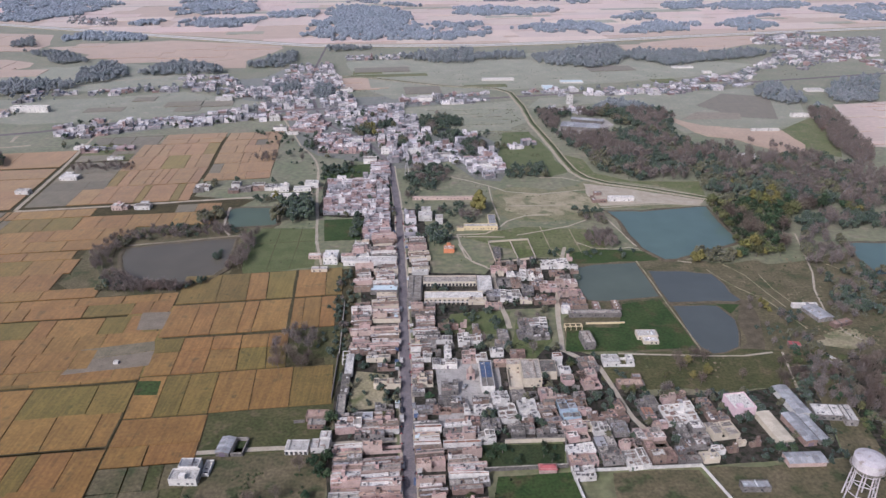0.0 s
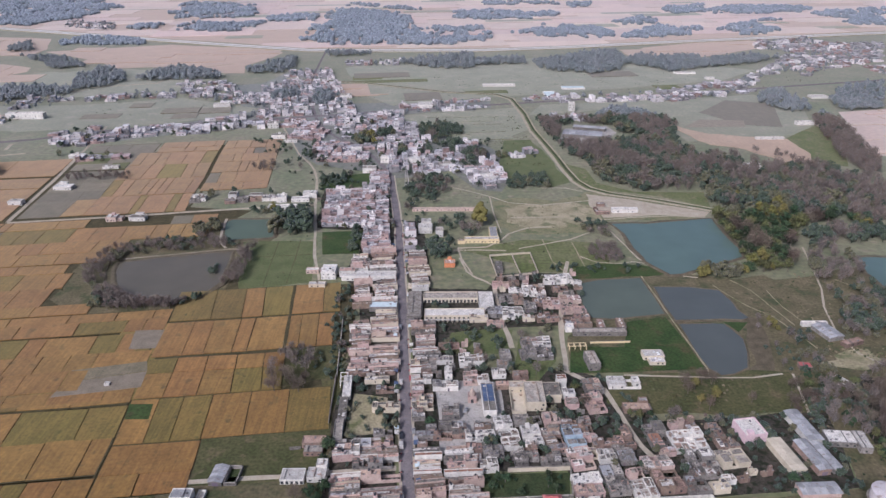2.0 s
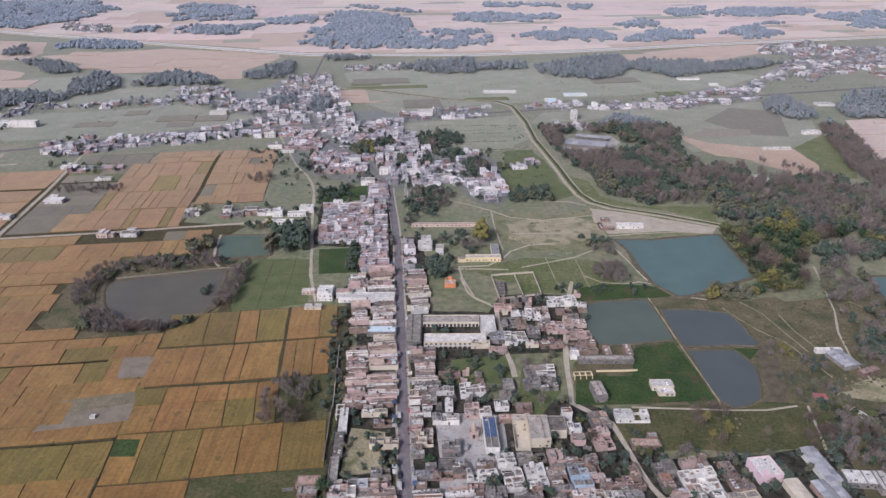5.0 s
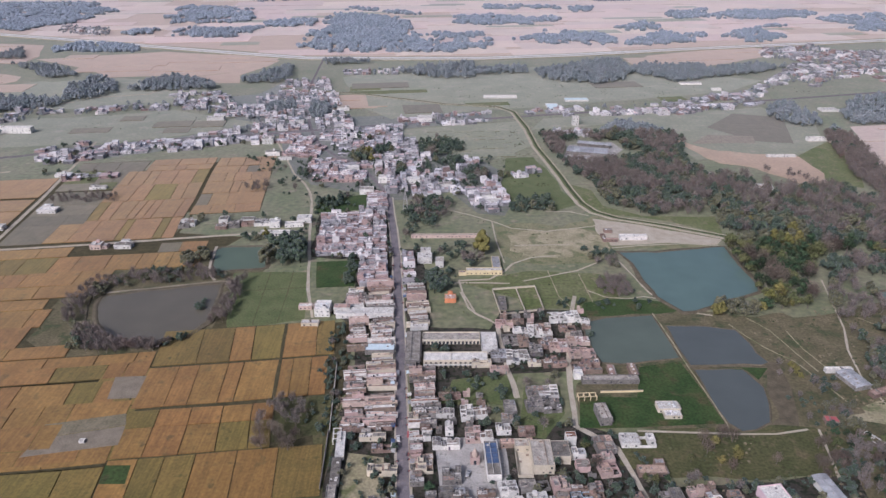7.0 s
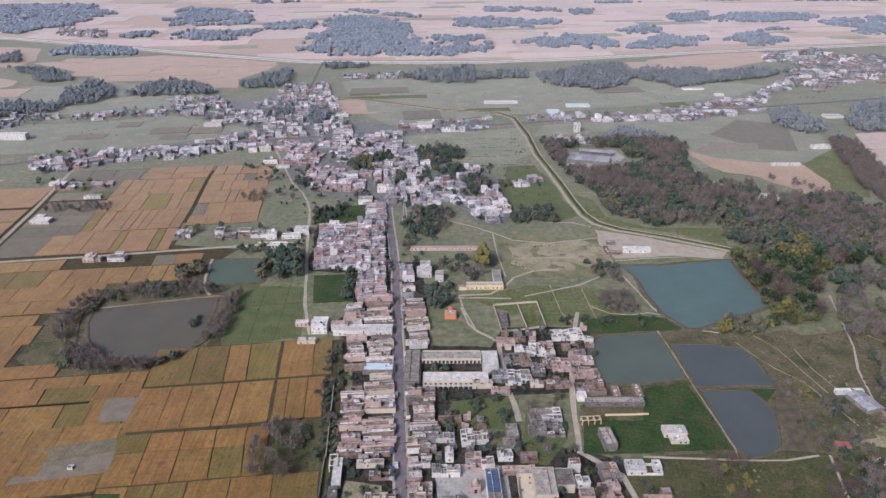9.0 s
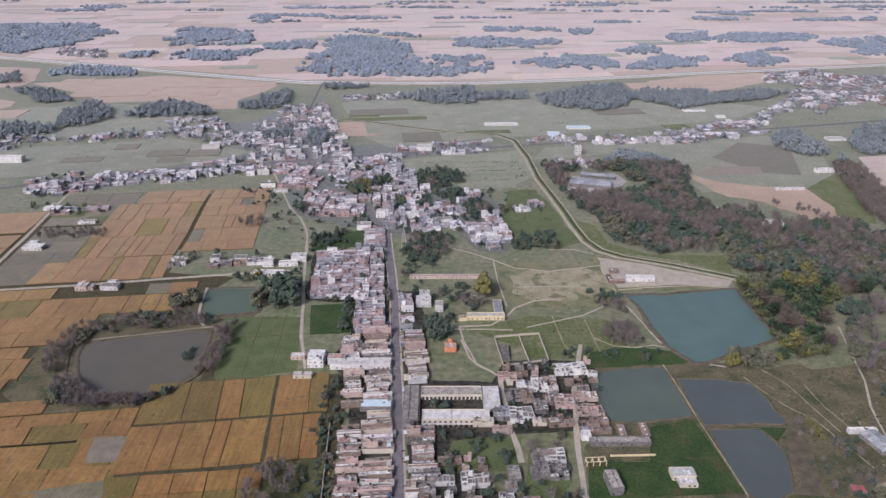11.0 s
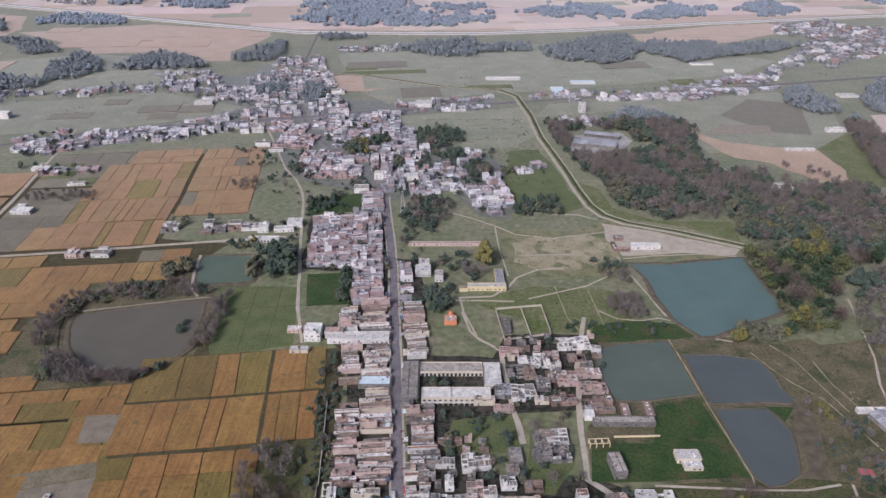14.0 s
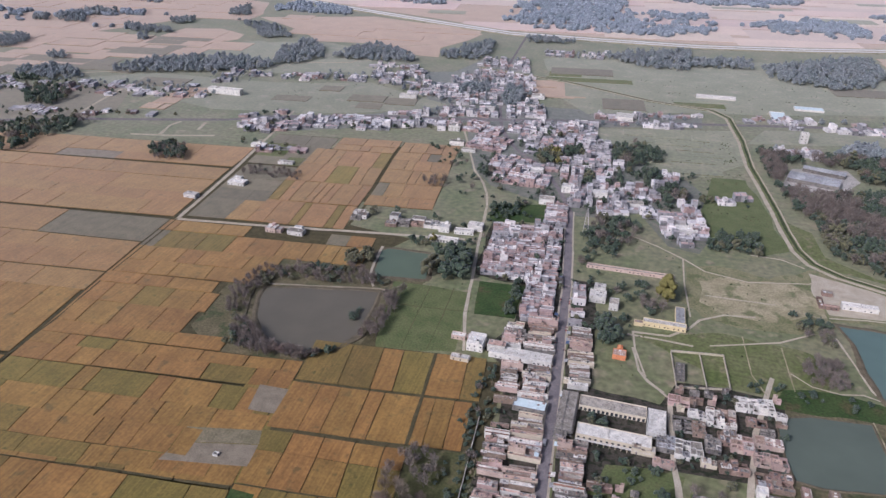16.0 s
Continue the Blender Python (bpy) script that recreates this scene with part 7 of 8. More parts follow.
wood([(147, 762), (183, 794), (228, 812), (256, 757), (232, 668), (211, 688), (204, 733), (190, 755)], 6.2, [("dark", 0.6), ("bare", 0.4)], 372, 0.95, 0.9, False)
wood([(150, 748), (190, 790), (172, 735), (200, 715)], 6.5, [("dark", 0.5), ("bare", 0.5)], 351, 0.9, 0.8, False)
wood([(240, 637), (275, 643), (284, 613), (353, 609), (354, 591), (366, 576), (367, 556), (318, 476), (270, 540), (217, 549)], 6.6, [("dark", 0.2), ("olive", 0.12), ("bare", 0.68)], 42, 0.95, 0.98, False)
wood([(217, 549), (270, 540), (318, 476), (306, 467), (299, 488), (254, 463), (223, 404), (193, 398), (199, 427), (202, 440), (200, 463), (200, 491), (209, 508)], 6.6, [("yellow", 0.05), ("olive", 0.36), ("dark", 0.37), ("bare", 0.22)], 40, 1.05, 0.99)
wood([(318, 476), (367, 556), (420, 560), (420, 480)], 7.5, [("dark", 0.3), ("bare", 0.7)], 39, 0.9, 0.8, False)
wood([(254, 461), (263, 466), (292, 474), (330, 462), (322, 444), (290, 448), (252, 434)], 6.2, [("dark", 0.7), ("bare", 0.3)], 354, 0.95, 0.95, False)
wood([(229, 388), (242, 427), (260, 441), (274, 430), (266, 400), (244, 386)], 6.2, [("bare", 0.7), ("olive", 0.3)], 355, 0.8, 0.75, False)
wood([(250, 392), (268, 366), (262, 340), (246, 348)], 6.5, [("dark", 0.5), ("bare", 0.5)], 356, 0.7, 0.7)
wood([(410, 762), (442, 805), (438, 748), (414, 671), (411, 637), (370, 565), (371, 602), (374, 637)], 5.5, [("bare", 0.93), ("dark", 0.07)], 44, 0.9, 0.97, False)
wood([(292, 652), (305, 664), (350, 622), (346, 612)], 6, [("bare", 1.0)], 352, 0.6, 0.5, False)
wood([(157, 394), (165, 410), (176, 412), (184, 408), (196, 402), (190, 395), (165, 391)], 5.0, [("yellow", 0.62), ("olive", 0.38)], 45, 0.9, 0.9)
wood([(325, 462), (352, 534), (420, 560), (420, 470)], 9, WILD, 39, 0.9, 0.6, False)
# round the farm pond and the green pond
wood([(-222, 430), (-150, 443), (-140, 447), (-165, 462), (-205, 454)], 4.2, [("dark", 0.4), ("olive", 0.15), ("bare", 0.45)], 46, 0.55, 0.92)
wood([(-236, 412), (-228, 440), (-208, 446), (-214, 428), (-219, 408), (-211, 390), (-222, 388)], 4.2, [("bare", 0.88), ("olive", 0.12)], 49, 0.62, 0.85)
wood([(-214, 388), (-208, 362), (-190, 360), (-196, 374)], 4.0, [("dark", 0.5), ("olive", 0.3), ("bare", 0.2)], 47, 0.62, 0.9)
wood([(-196, 373), (-196, 359), (-160, 360), (-152, 368), (-162, 366), (-182, 366)], 3.6, [("bare", 0.75), ("dark", 0.12), ("olive", 0.13)], 147, 0.58, 0.95)
wood([(-200, 380), (-192, 372), (-181, 364.5), (-158, 363.5), (-150, 369), (-158, 358), (-198, 357), (-208, 372)], 3.4, [("bare", 0.62), ("dark", 0.2), ("olive", 0.18)], 149, 0.72, 0.9)
wood([(-160, 366), (-162, 358), (-146, 366), (-144, 376)], 3.8, [("dark", 0.8), ("bare", 0.2)], 148, 0.5, 0.95)
wood([(-140, 384), (-126, 394), (-128, 442), (-139, 438), (-135, 410)], 4.0, [("bare", 1.0)], 48, 0.68, 0.95)
wood([(-154, 408), (-146, 420), (-143, 408), (-149, 400)], 4.5, [("dark", 1.0)], 38, 0.5)
wood([(-182, 458), (-164, 462), (-160, 478), (-180, 476)], 7.0, [("olive", 1.0)], 52, 0.9)
wood([(96, 433), (106, 444), (118, 439), (121, 424), (115, 416), (101, 419)], 3.6, [("bush", 0.4), ("bare", 0.6)], 353, 0.55, 0.97)
wood([(96, 469), (100, 486), (113, 486), (122, 474), (117, 455), (109, 459)], 5.0, [("dark", 0.4), ("olive", 0.2), ("bare", 0.4)], 55, 0.6, 0.85)
wood([(-122, 462), (-96, 462), (-99, 505), (-124, 500)], 7.0, [("dark", 0.75), ("olive", 0.25)], 50, 1.2)
wood([(-152, 502), (-128, 500), (-128, 512), (-150, 516)], 6, GREENS, 51, 0.75)
wood([(17, 214), (16, 225), (34, 226), (49, 225), (49, 215)], 4.5, [("bush", 0.6), ("dark", 0.4)], 362, 0.5, 0.75)
wood([(19, 191), (21, 207), (30, 207), (26, 191)], 5.0, [("dark", 0.7), ("bush", 0.3)], 363, 0.6, 0.8)
wood([(181, 318), (188, 331), (199, 333), (193, 318)], 4.5, [("dark", 0.7), ("bare", 0.3)], 364, 0.6, 0.9)
wood([(174, 294), (189, 313), (199, 310), (188, 294)], 4.5, [("bare", 0.7), ("olive", 0.3)], 365, 0.55, 0.9)
wood([(218, 336), (236, 362), (258, 369), (233, 325), (223, 322)], 5.0, [("dark", 0.5), ("olive", 0.2), ("bare", 0.3)], 366, 0.7, 0.9, False)
wood([(160, 254), (174, 279), (187, 287), (203, 275), (189, 250)], 5.0, [("olive", 0.35), ("dark", 0.25), ("bare", 0.4)], 367, 0.65, 0.85, False)
wood([(-30, 506), (-32, 554), (-26, 581), (3, 588), (10, 570), (-4, 545), (-8, 515)], 6.0, [("dark", 0.55), ("bare", 0.45)], 368, 0.75, 0.7, False)
wood([(-54, 233), (-53, 247), (-46, 247), (-47, 233)], 4.5, [("dark", 1.0)], 357, 0.75, 0.95)
wood([(-58, 204), (-58, 224), (-46, 222), (-44, 204)], 5.0, [("dark", 0.8), ("bush", 0.2)], 358, 0.65, 0.9)
wood([(-6, 256), (-5, 263), (-11, 263), (-12, 256)], 5.0, [("dark", 1.0)], 359, 0.7, 1.0)
wood([(-20, 246), (-21, 256), (-25, 256), (-24, 246)], 5.0, [("olive", 1.0)], 360, 0.6, 1.0)
wood([(113, 266), (120, 284), (132, 280), (128, 266)], 9.0, [("yellow", 0.5), ("olive", 0.5)], 361, 0.7, 0.8)
wood([(-76, 436), (-58, 436), (-56, 476), (-66, 478), (-66, 450)], 6.0, [("dark", 1.0)], 53, 0.85, 0.85)
wood([(-106, 558), (-84, 562), (-84, 590), (-106, 586)], 6.0, [("dark", 1.0)], 54, 0.7, 1.0, False)
wood([(-5, 356), (-5, 362), (4, 362), (4, 356)], 4.5, GREENS, 35, 0.7)
wood([(186, 215), (188, 262), (215, 285), (245, 285), (240, 205)], 6.5, [("bare", 0.55), ("olive", 0.2), ("dark", 0.25)], 150, 0.7, 0.7)
wood([(158, 262), (166, 282), (196, 286), (214, 282), (200, 240), (182, 232), (178, 262)], 5, [("bare", 0.6), ("olive", 0.2), ("dark", 0.2)], 152, 0.55, 0.8)
wood([(175, 295), (186, 277), (198, 295), (188, 304)], 5, [("bare", 0.4), ("olive", 0.4), ("dark", 0.2)], 153, 0.6, 0.8)
wood([(-419, 584), (-393, 593), (-414, 623), (-442, 614)], 7, [("bare", 0.8), ("dark", 0.2)], 154, 0.7, 0.9, False)
wood([(167, 318), (186, 318), (182, 303), (168, 307)], 4.5, [("bush", 0.5), ("olive", 0.3), ("dark", 0.2)], 155, 0.6, 0.8)
wood([(206, 322), (228, 322), (248, 360), (228, 356)], 6, [("dark", 0.5), ("bare", 0.3), ("olive", 0.2)], 156, 0.65, 0.75)
wood([(174, 344), (186, 344), (184, 332), (174, 332)], 5, [("yellow", 0.4), ("olive", 0.3), ("bush", 0.3)], 157, 0.5, 0.8)
# on the common and beside the street
wood([(-12, 442), (6, 440), (6, 424), (-6, 424)], 6.5, [("dark", 1.0)], 56, 1.15)
wood([(-26, 535), (-26, 590), (0, 590), (8, 545), (-4, 530)], 7.0, [("dark", 0.5), ("bare", 0.3), ("olive", 0.2)], 57, 0.8, 0.9, False)
wood([(54, 556), (54, 585), (95, 588), (90, 556)], 6.0, [("dark", 0.85), ("olive", 0.15)], 58, 0.8, 0.97, False)
wood([(0, 462), (0, 495), (32, 500), (31, 462)], 8, [("bare", 0.6), ("dark", 0.4)], 59, 0.8, 0.8)
wood([(22, 478), (22, 488), (33, 490), (33, 478)], 6, [("yellow", 1.0)], 37, 1.5)
wood([(-86, 280), (-86, 318), (-66, 318), (-66, 280)], 5.5, [("bare", 0.75), ("dark", 0.25)], 60, 0.7, 0.75)
wood([(-60, 290), (-64, 392), (-54, 392), (-51, 300)], 5, [("dark", 0.4), ("bush", 0.6)], 61, 0.55, 0.7)
wood([(-112, 184), (-44, 184), (-46, 218), (-62, 216), (-70, 200), (-112, 192)], 5.5, [("dark", 0.4), ("bush", 0.4), ("bare", 0.2)], 62, 0.65, 0.55)
wood([(2, 304), (14, 336), (32, 332), (30, 300)], 7, [("bush", 0.6), ("dark", 0.4)], 63, 0.75, 0.5)
wood([(178, 225), (188, 280), (215, 300), (290, 325), (280, 200)], 7.5, [("bare", 0.5), ("dark", 0.2), ("olive", 0.2), ("bare", 0.1)], 64, 0.7, 0.85, False)
wood([(226, 330), (235, 400), (300, 370), (300, 330)], 8, [("bare", 0.4), ("dark", 0.3), ("olive", 0.3)], 65, 0.75, 0.6, False)
wood([(100, 262), (110, 290), (175, 285), (172, 268)], 9, [("bare", 0.5), ("bush", 0.3), ("olive", 0.2)], 66, 0.6, 0.4)
wood([(152, 195), (165, 232), (190, 236), (190, 195)], 7, [("bare", 0.4), ("bush", 0.6)], 67, 0.7, 0.5)
for i, grove in enumerate(GROVES_TOWN):
    wood(grove, 5.5, [("yellow", 0.15), ("olive", 0.45), ("dark", 0.4)] if i == 0 else [("dark", 0.75), ("olive", 0.15), ("bare", 0.1)], 400 + i, 0.8, 0.85, False)
wood([(-330, 580), (-274, 582), (-276, 598), (-330, 598)], 5.5, [("bare", 0.8), ("dark", 0.2)], 69, 0.55, 1.0, False)
wood([(62, 404), (130, 402), (125, 414), (62, 412)], 5, [("bush", 1.0)], 70, 0.7, 0.5)
wood([(-175, 600), (-150, 600), (-150, 622), (-175, 622)], 6, [("bare", 1.0)], 71, 0.7, 0.8, False)
wood([(168, 285), (172, 345), (182, 345), (180, 290)], 8, [("bare", 0.6), ("bush", 0.4)], 72, 0.5, 0.35)
tr = random.Random(77)
for n, (x, y) in enumerate(town_trees):
    tree(pick(tr, [("dark", 0.55), ("olive", 0.25), ("bush", 0.2)]), x, y, tr.uniform(0.45, 0.8), tr, y < 350)


def green_gaps(poly, count, table, seed, low, high, margin=0.6):
    """Trees and bushes in the gaps between houses."""
    rnd = random.Random(seed)
    xs, ys = [p[0] for p in poly], [p[1] for p in poly]
    near = [f for f in FOOT if min(xs) - 12 < f[0] < max(xs) + 12 and min(ys) - 12 < f[1] < max(ys) + 12]
    made = 0
    for _ in range(count * 14):
        x, y = rnd.uniform(min(xs), max(xs)), rnd.uniform(min(ys), max(ys))
        if made >= count or not inside(x, y, poly) or any(near_line(x, y, l, d) for l, d in ROADS):
            continue
        if any(abs((x - fx) * c + (y - fy) * s) < a + margin and abs((y - fy) * c - (x - fx) * s) < b + margin for fx, fy, a, b, c, s in near):
            continue
        made += 1
        tree(pick(rnd, table), x, y, rnd.uniform(low, high), rnd, True)


GAPS = [("bush", 0.55), ("dark", 0.3), ("olive", 0.1), ("bare", 0.05)]
green_gaps([(-8, 288), (-2, 338), (58, 338), (60, 290)], 26, GAPS, 301, 0.35, 0.75)
green_gaps([(14, 229), (16, 262), (78, 290), (96, 258), (60, 229)], 90, GAPS, 302, 0.3, 0.65)
green_gaps([(60, 214), (76, 262), (128, 262), (176, 262), (164, 214)], 110, GAPS, 303, 0.3, 0.65)
green_gaps([(32, 340), (34, 402), (84, 402), (82, 341)], 45, GAPS, 304, 0.25, 0.5)
green_gaps([(-66, 290), (-64, 392), (-46, 392), (-44, 290)], 45, GAPS, 305, 0.3, 0.6)
green_gaps([(-48, 226), (-50, 292), (-22, 292), (-20, 226)], 40, GAPS, 306, 0.3, 0.6)
green_gaps([(-110, 555), (-200, 700), (60, 700), (60, 590), (-40, 580)], 120, GAPS, 307, 0.45, 0.85)
green_gaps([(-108, 474), (-108, 556), (-40, 556), (-34, 474)], 45, GAPS, 308, 0.4, 0.7)
green_gaps([(-24, 430), (-32, 500), (30, 500), (20, 425)], 30, GAPS, 309, 0.4, 0.8)


BELTS = [[(-631, 618), (-612, 643), (-576, 672), (-556, 660), (-552, 625), (-571, 601), (-556, 572), (-570, 560)], [(-797, 800), (-761, 834), (-718, 827), (-685, 799), (-752, 759)], [(-687, 853), (-675, 907), (-626, 941), (-548, 932), (-518, 912), (-548, 877), (-627, 844), (-672, 836)], [(-988, 960), (-963, 992), (-916, 949), (-920, 895)], [(-1074, 1116), (-1059, 1134), (-1022, 1094), (-1045, 1086)], [(-1041, 1134), (-1018, 1178), (-955, 1106), (-996, 1092)]]
BELTS += [[(-877, 1111), (-775, 1095), (-753, 1073), (-827, 1062)], [(-797, 1039), (-776, 1046), (-754, 1017), (-771, 1012)], [(-819, 884), (-803, 900), (-783, 878), (-806, 867)], [(-713, 729), (-694, 762), (-641, 740), (-633, 689), (-670, 686)], [(-1044, 1208), (-976, 1219), (-949, 1178), (-1001, 1160)], [(-444, 613), (-428, 625), (-399, 607), (-398, 593), (-425, 588)], [(-830, 1172), (-795, 1196), (-770, 1159), (-800, 1138)]]
GROVES = [[(-780, 1287), (-773, 1349), (-713, 1256), (-753, 1240)], [(-712, 1202), (-614, 1174), (-548, 1102), (-594, 1081), (-669, 1165)], [(-604, 965), (-500, 943), (-486, 913), (-555, 881)], [(-524, 999), (-526, 1101), (-473, 1049), (-448, 998), (-456, 962), (-493, 936)],
          [(-436, 998), (-427, 1069), (-404, 1103), (-331, 1046), (-318, 1003), (-385, 1001)], [(-293, 1046), (-293, 1079), (-259, 1161), (-240, 1181), (-228, 1095), (-236, 1049)], [(-200, 1223), (-139, 1238), (-116, 1199), (-189, 1185)]]
GROVES += [[(-74, 1129), (-21, 1166), (54, 1201), (49, 1077), (-11, 1078)], [(50, 1145), (135, 1163), (130, 1111), (50, 1103)], [(144, 1124), (201, 1172), (285, 1230), (302, 1169), (272, 1064), (219, 1032), (150, 1066)],
           [(295, 1160), (350, 1174), (405, 1172), (420, 1137), (506, 1170), (545, 1154), (478, 1103), (388, 1070), (337, 1042), (316, 1084), (287, 1107)], [(400, 892), (442, 923), (443, 861), (433, 813), (401, 800), (388, 848)], [(477, 861), (539, 938), (598, 954), (515, 811), (472, 812)], [(-226, 899), (-197, 918), (-184, 869), (-210, 858)], [(-153, 892), (-130, 907), (-123, 856), (-143, 848)]]
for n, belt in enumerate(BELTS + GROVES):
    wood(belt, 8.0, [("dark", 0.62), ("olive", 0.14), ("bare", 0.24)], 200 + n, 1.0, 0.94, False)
for kind, words in (("dark", "dense dark green trees of the woods"), ("olive", "dense olive trees of the woods"), ("yellow", "yellow-green trees in the woods"), ("bare", "dense bare brown trees of the woods"), ("far", "tree belts round the far town, leaves paled for haze")):
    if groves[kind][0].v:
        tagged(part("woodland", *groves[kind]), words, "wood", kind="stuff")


def far_wood(polys, label, seed):
    """Far woods as one mass of rough crowns."""
    rnd = random.Random(seed)
    m = Mesh()
    for poly in polys:
        xs, ys = [p[0] for p in poly], [p[1] for p in poly]
        step = 9 if min(ys) < 1500 else 11 if min(ys) < 2200 else 15
        size = step * 0.66
        for _ in range(max(4, int(1.9 * (max(xs) - min(xs)) * (max(ys) - min(ys)) / (step * step)))):
            x, y = rnd.uniform(min(xs), max(xs)), rnd.uniform(min(ys), max(ys))
            gx, gy = x + 46 * noise.noise(Vector((x / 45, y / 45, 1.5))) + rnd.gauss(0, 9), y + 46 * noise.noise(Vector((x / 45, y / 45, 8.5))) + rnd.gauss(0, 9)
            if not inside(gx, gy, poly) or any(near_line(x, y, l, 14) for l in (HIGHWAY,)):
                continue
            if noise.noise(Vector((x / 26, y / 26, 4.4))) < -0.28:
                continue
            h = rnd.uniform(4.5, 8.5)
            k = len(m.v)
            ring = [(x + math.cos(q) * size * rnd.uniform(0.55, 1.1), y + math.sin(q) * size * rnd.uniform(0.55, 1.1)) for q in (0, 1.05, 2.09, 3.14, 4.19, 5.24)]
            m.v.extend([(px * 0.8 + x * 0.2, py * 0.8 + y * 0.2, 0) for px, py in ring] + [(px, py, h * rnd.uniform(0.35, 0.65)) for px, py in ring] + [(px * 0.55 + x * 0.45, py * 0.55 + y * 0.45, h * rnd.uniform(0.75, 0.98)) for px, py in ring] + [(x, y, h)])
            for i in range(6):
                j = (i + 1) % 6
                m.f.extend([(k + i, k + j, k + 6 + j, k + 6 + i), (k + 6 + i, k + 6 + j, k + 12 + j, k + 12 + i), (k + 12 + i, k + 12 + j, k + 18)])
    # crowns take the leaf colour with haze painted in
    tagged(part("far_wood", m, HAZYLEAF), label, "wood", kind="stuff")


WOODS_WEST = [[(-1293, 2156), (-990, 2145), (-854, 1720), (-885, 1578), (-970, 1598)], [(-971, 1997), (-885, 1994), (-840, 1889), (-910, 1866)], [(-742, 1402), (-654, 1414), (-554, 1370), (-555, 1331), (-690, 1309)], [(-679, 1908), (-704, 2073), (-509, 1995), (-466, 1817), (-452, 1708), (-542, 1700), (-599, 1712)],
              [(-567, 1552), (-544, 1623), (-394, 1628), (-400, 1547), (-465, 1484), (-549, 1510)], [(-422, 1738), (-305, 1778), (-293, 1673), (-390, 1637)], [(-674, 1572), (-632, 1607), (-588, 1519), (-647, 1521)]]
WOODS_MID = [[(-278, 1503), (-250, 1681), (-262, 1869), (-128, 1794), (-79, 1628), (-54, 1473), (-88, 1359), (-95, 1307), (-231, 1323), (-255, 1376)], [(-251, 2014), (-54, 1887), (-53, 1850), (-246, 1972)], [(-56, 1513), (-37, 1457), (-13, 1384), (41, 1397), (99, 1454), (99, 1361), (-23, 1306), (-96, 1320)],
             [(25, 1790), (126, 1857), (164, 1797), (274, 1793), (278, 1727), (152, 1659), (36, 1663)], [(-20, 1512), (81, 1534), (84, 1485), (-14, 1457)], [(115, 2058), (281, 2052), (315, 1966), (118, 1959)], [(344, 2006), (405, 2004), (385, 1898), (336, 1912)]]
WOODS_EAST = [[(140, 1468), (194, 1482), (265, 1563), (313, 1503), (353, 1425), (419, 1461), (459, 1541), (492, 1459), (435, 1401), (388, 1388), (299, 1376), (239, 1406), (186, 1422)], [(392, 1643), (484, 1700), (473, 1612), (379, 1560)], [(573, 1842), (693, 1966), (627, 1770), (552, 1751)],
              [(634, 1793), (773, 1936), (927, 1854), (887, 1785), (686, 1746)], [(588, 1487), (683, 1606), (685, 1552), (684, 1469), (620, 1410), (565, 1426)], [(888, 1773), (1000, 1804), (936, 1636), (881, 1677)], [(1075, 1825), (1135, 1872), (934, 1527), (877, 1573)], [(448, 1444), (542, 1538), (531, 1489), (452, 1400)], [(715, 1623), (773, 1641), (757, 1603), (704, 1596)]]
far_wood(WOODS_WEST, "woods beyond the highway, painted haze-blue", 1)
far_wood(WOODS_MID, "woods and orchards north of the highway, painted haze-blue", 2)
far_wood(WOODS_EAST, "scattered groves beyond the highway, painted haze-blue", 3)
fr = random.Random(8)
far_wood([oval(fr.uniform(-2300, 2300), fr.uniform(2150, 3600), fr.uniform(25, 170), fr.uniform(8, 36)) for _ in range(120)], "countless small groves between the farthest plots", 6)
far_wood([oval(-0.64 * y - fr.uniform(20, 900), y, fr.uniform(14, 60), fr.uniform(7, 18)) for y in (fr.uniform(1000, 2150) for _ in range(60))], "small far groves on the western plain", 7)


def scrub(polys, count, seed, label, mat, low=0.12, high=0.75):
    """Countless small bushes and tufts as one mass."""
    rnd = random.Random(seed)
    m = Mesh()
    for poly, n in zip(polys, count):
        xs, ys = [p[0] for p in poly], [p[1] for p in poly]
        made = 0
        for _ in range(n * 6):
            x, y = rnd.uniform(min(xs), max(xs)), rnd.uniform(min(ys), max(ys))
            if made >= n or not inside(x, y, poly) or not free(x, y, 0.5) or any(inside(x, y, q) for q in PONDS) or noise.noise(Vector((x / 18, y / 18, seed))) < rnd.uniform(0.08, 0.4):
                continue
            made += 1
            r = rnd.uniform(low, high)
            k = len(m.v)
            for z, q in ((0, 0.9), (r * 0.5, 1.1), (r * 1.0, 0.6)):
                for i in range(5):
                    a = 1.257 * i + z
                    d = r * q * rnd.uniform(0.6, 1.3)
                    m.v.append((x + math.cos(a) * d, y + math.sin(a) * d, z * rnd.uniform(0.8, 1.2)))
            m.v.append((x, y, r * 1.2))
            for i in range(5):
                j = (i + 1) % 5
                m.f.extend([(k + i, k + j, k + 5 + j, k + 5 + i), (k + 5 + i, k + 5 + j, k + 10 + j, k + 10 + i), (k + 10 + i, k + 10 + j, k + 15)])
    tagged(part("scrub", m, mat), label, "bushes", kind="stuff")


EAST = [(100, 262), (100, 292), (135, 292), (170, 285), (180, 300), (250, 330), (300, 330), (290, 200), (182, 225), (182, 262)]
BANKS = [(172, 385), (205, 395), (260, 420), (300, 370), (250, 330), (185, 295), (180, 350)]
COMMON = [(0, 385), (0, 560), (60, 590), (110, 560), (115, 410), (30, 400)]
SOUTH = [(-112, 184), (-50, 184), (-50, 220), (-110, 200)]
MIDS = [(-2, 300), (14, 338), (58, 336), (58, 300), (30, 300)]
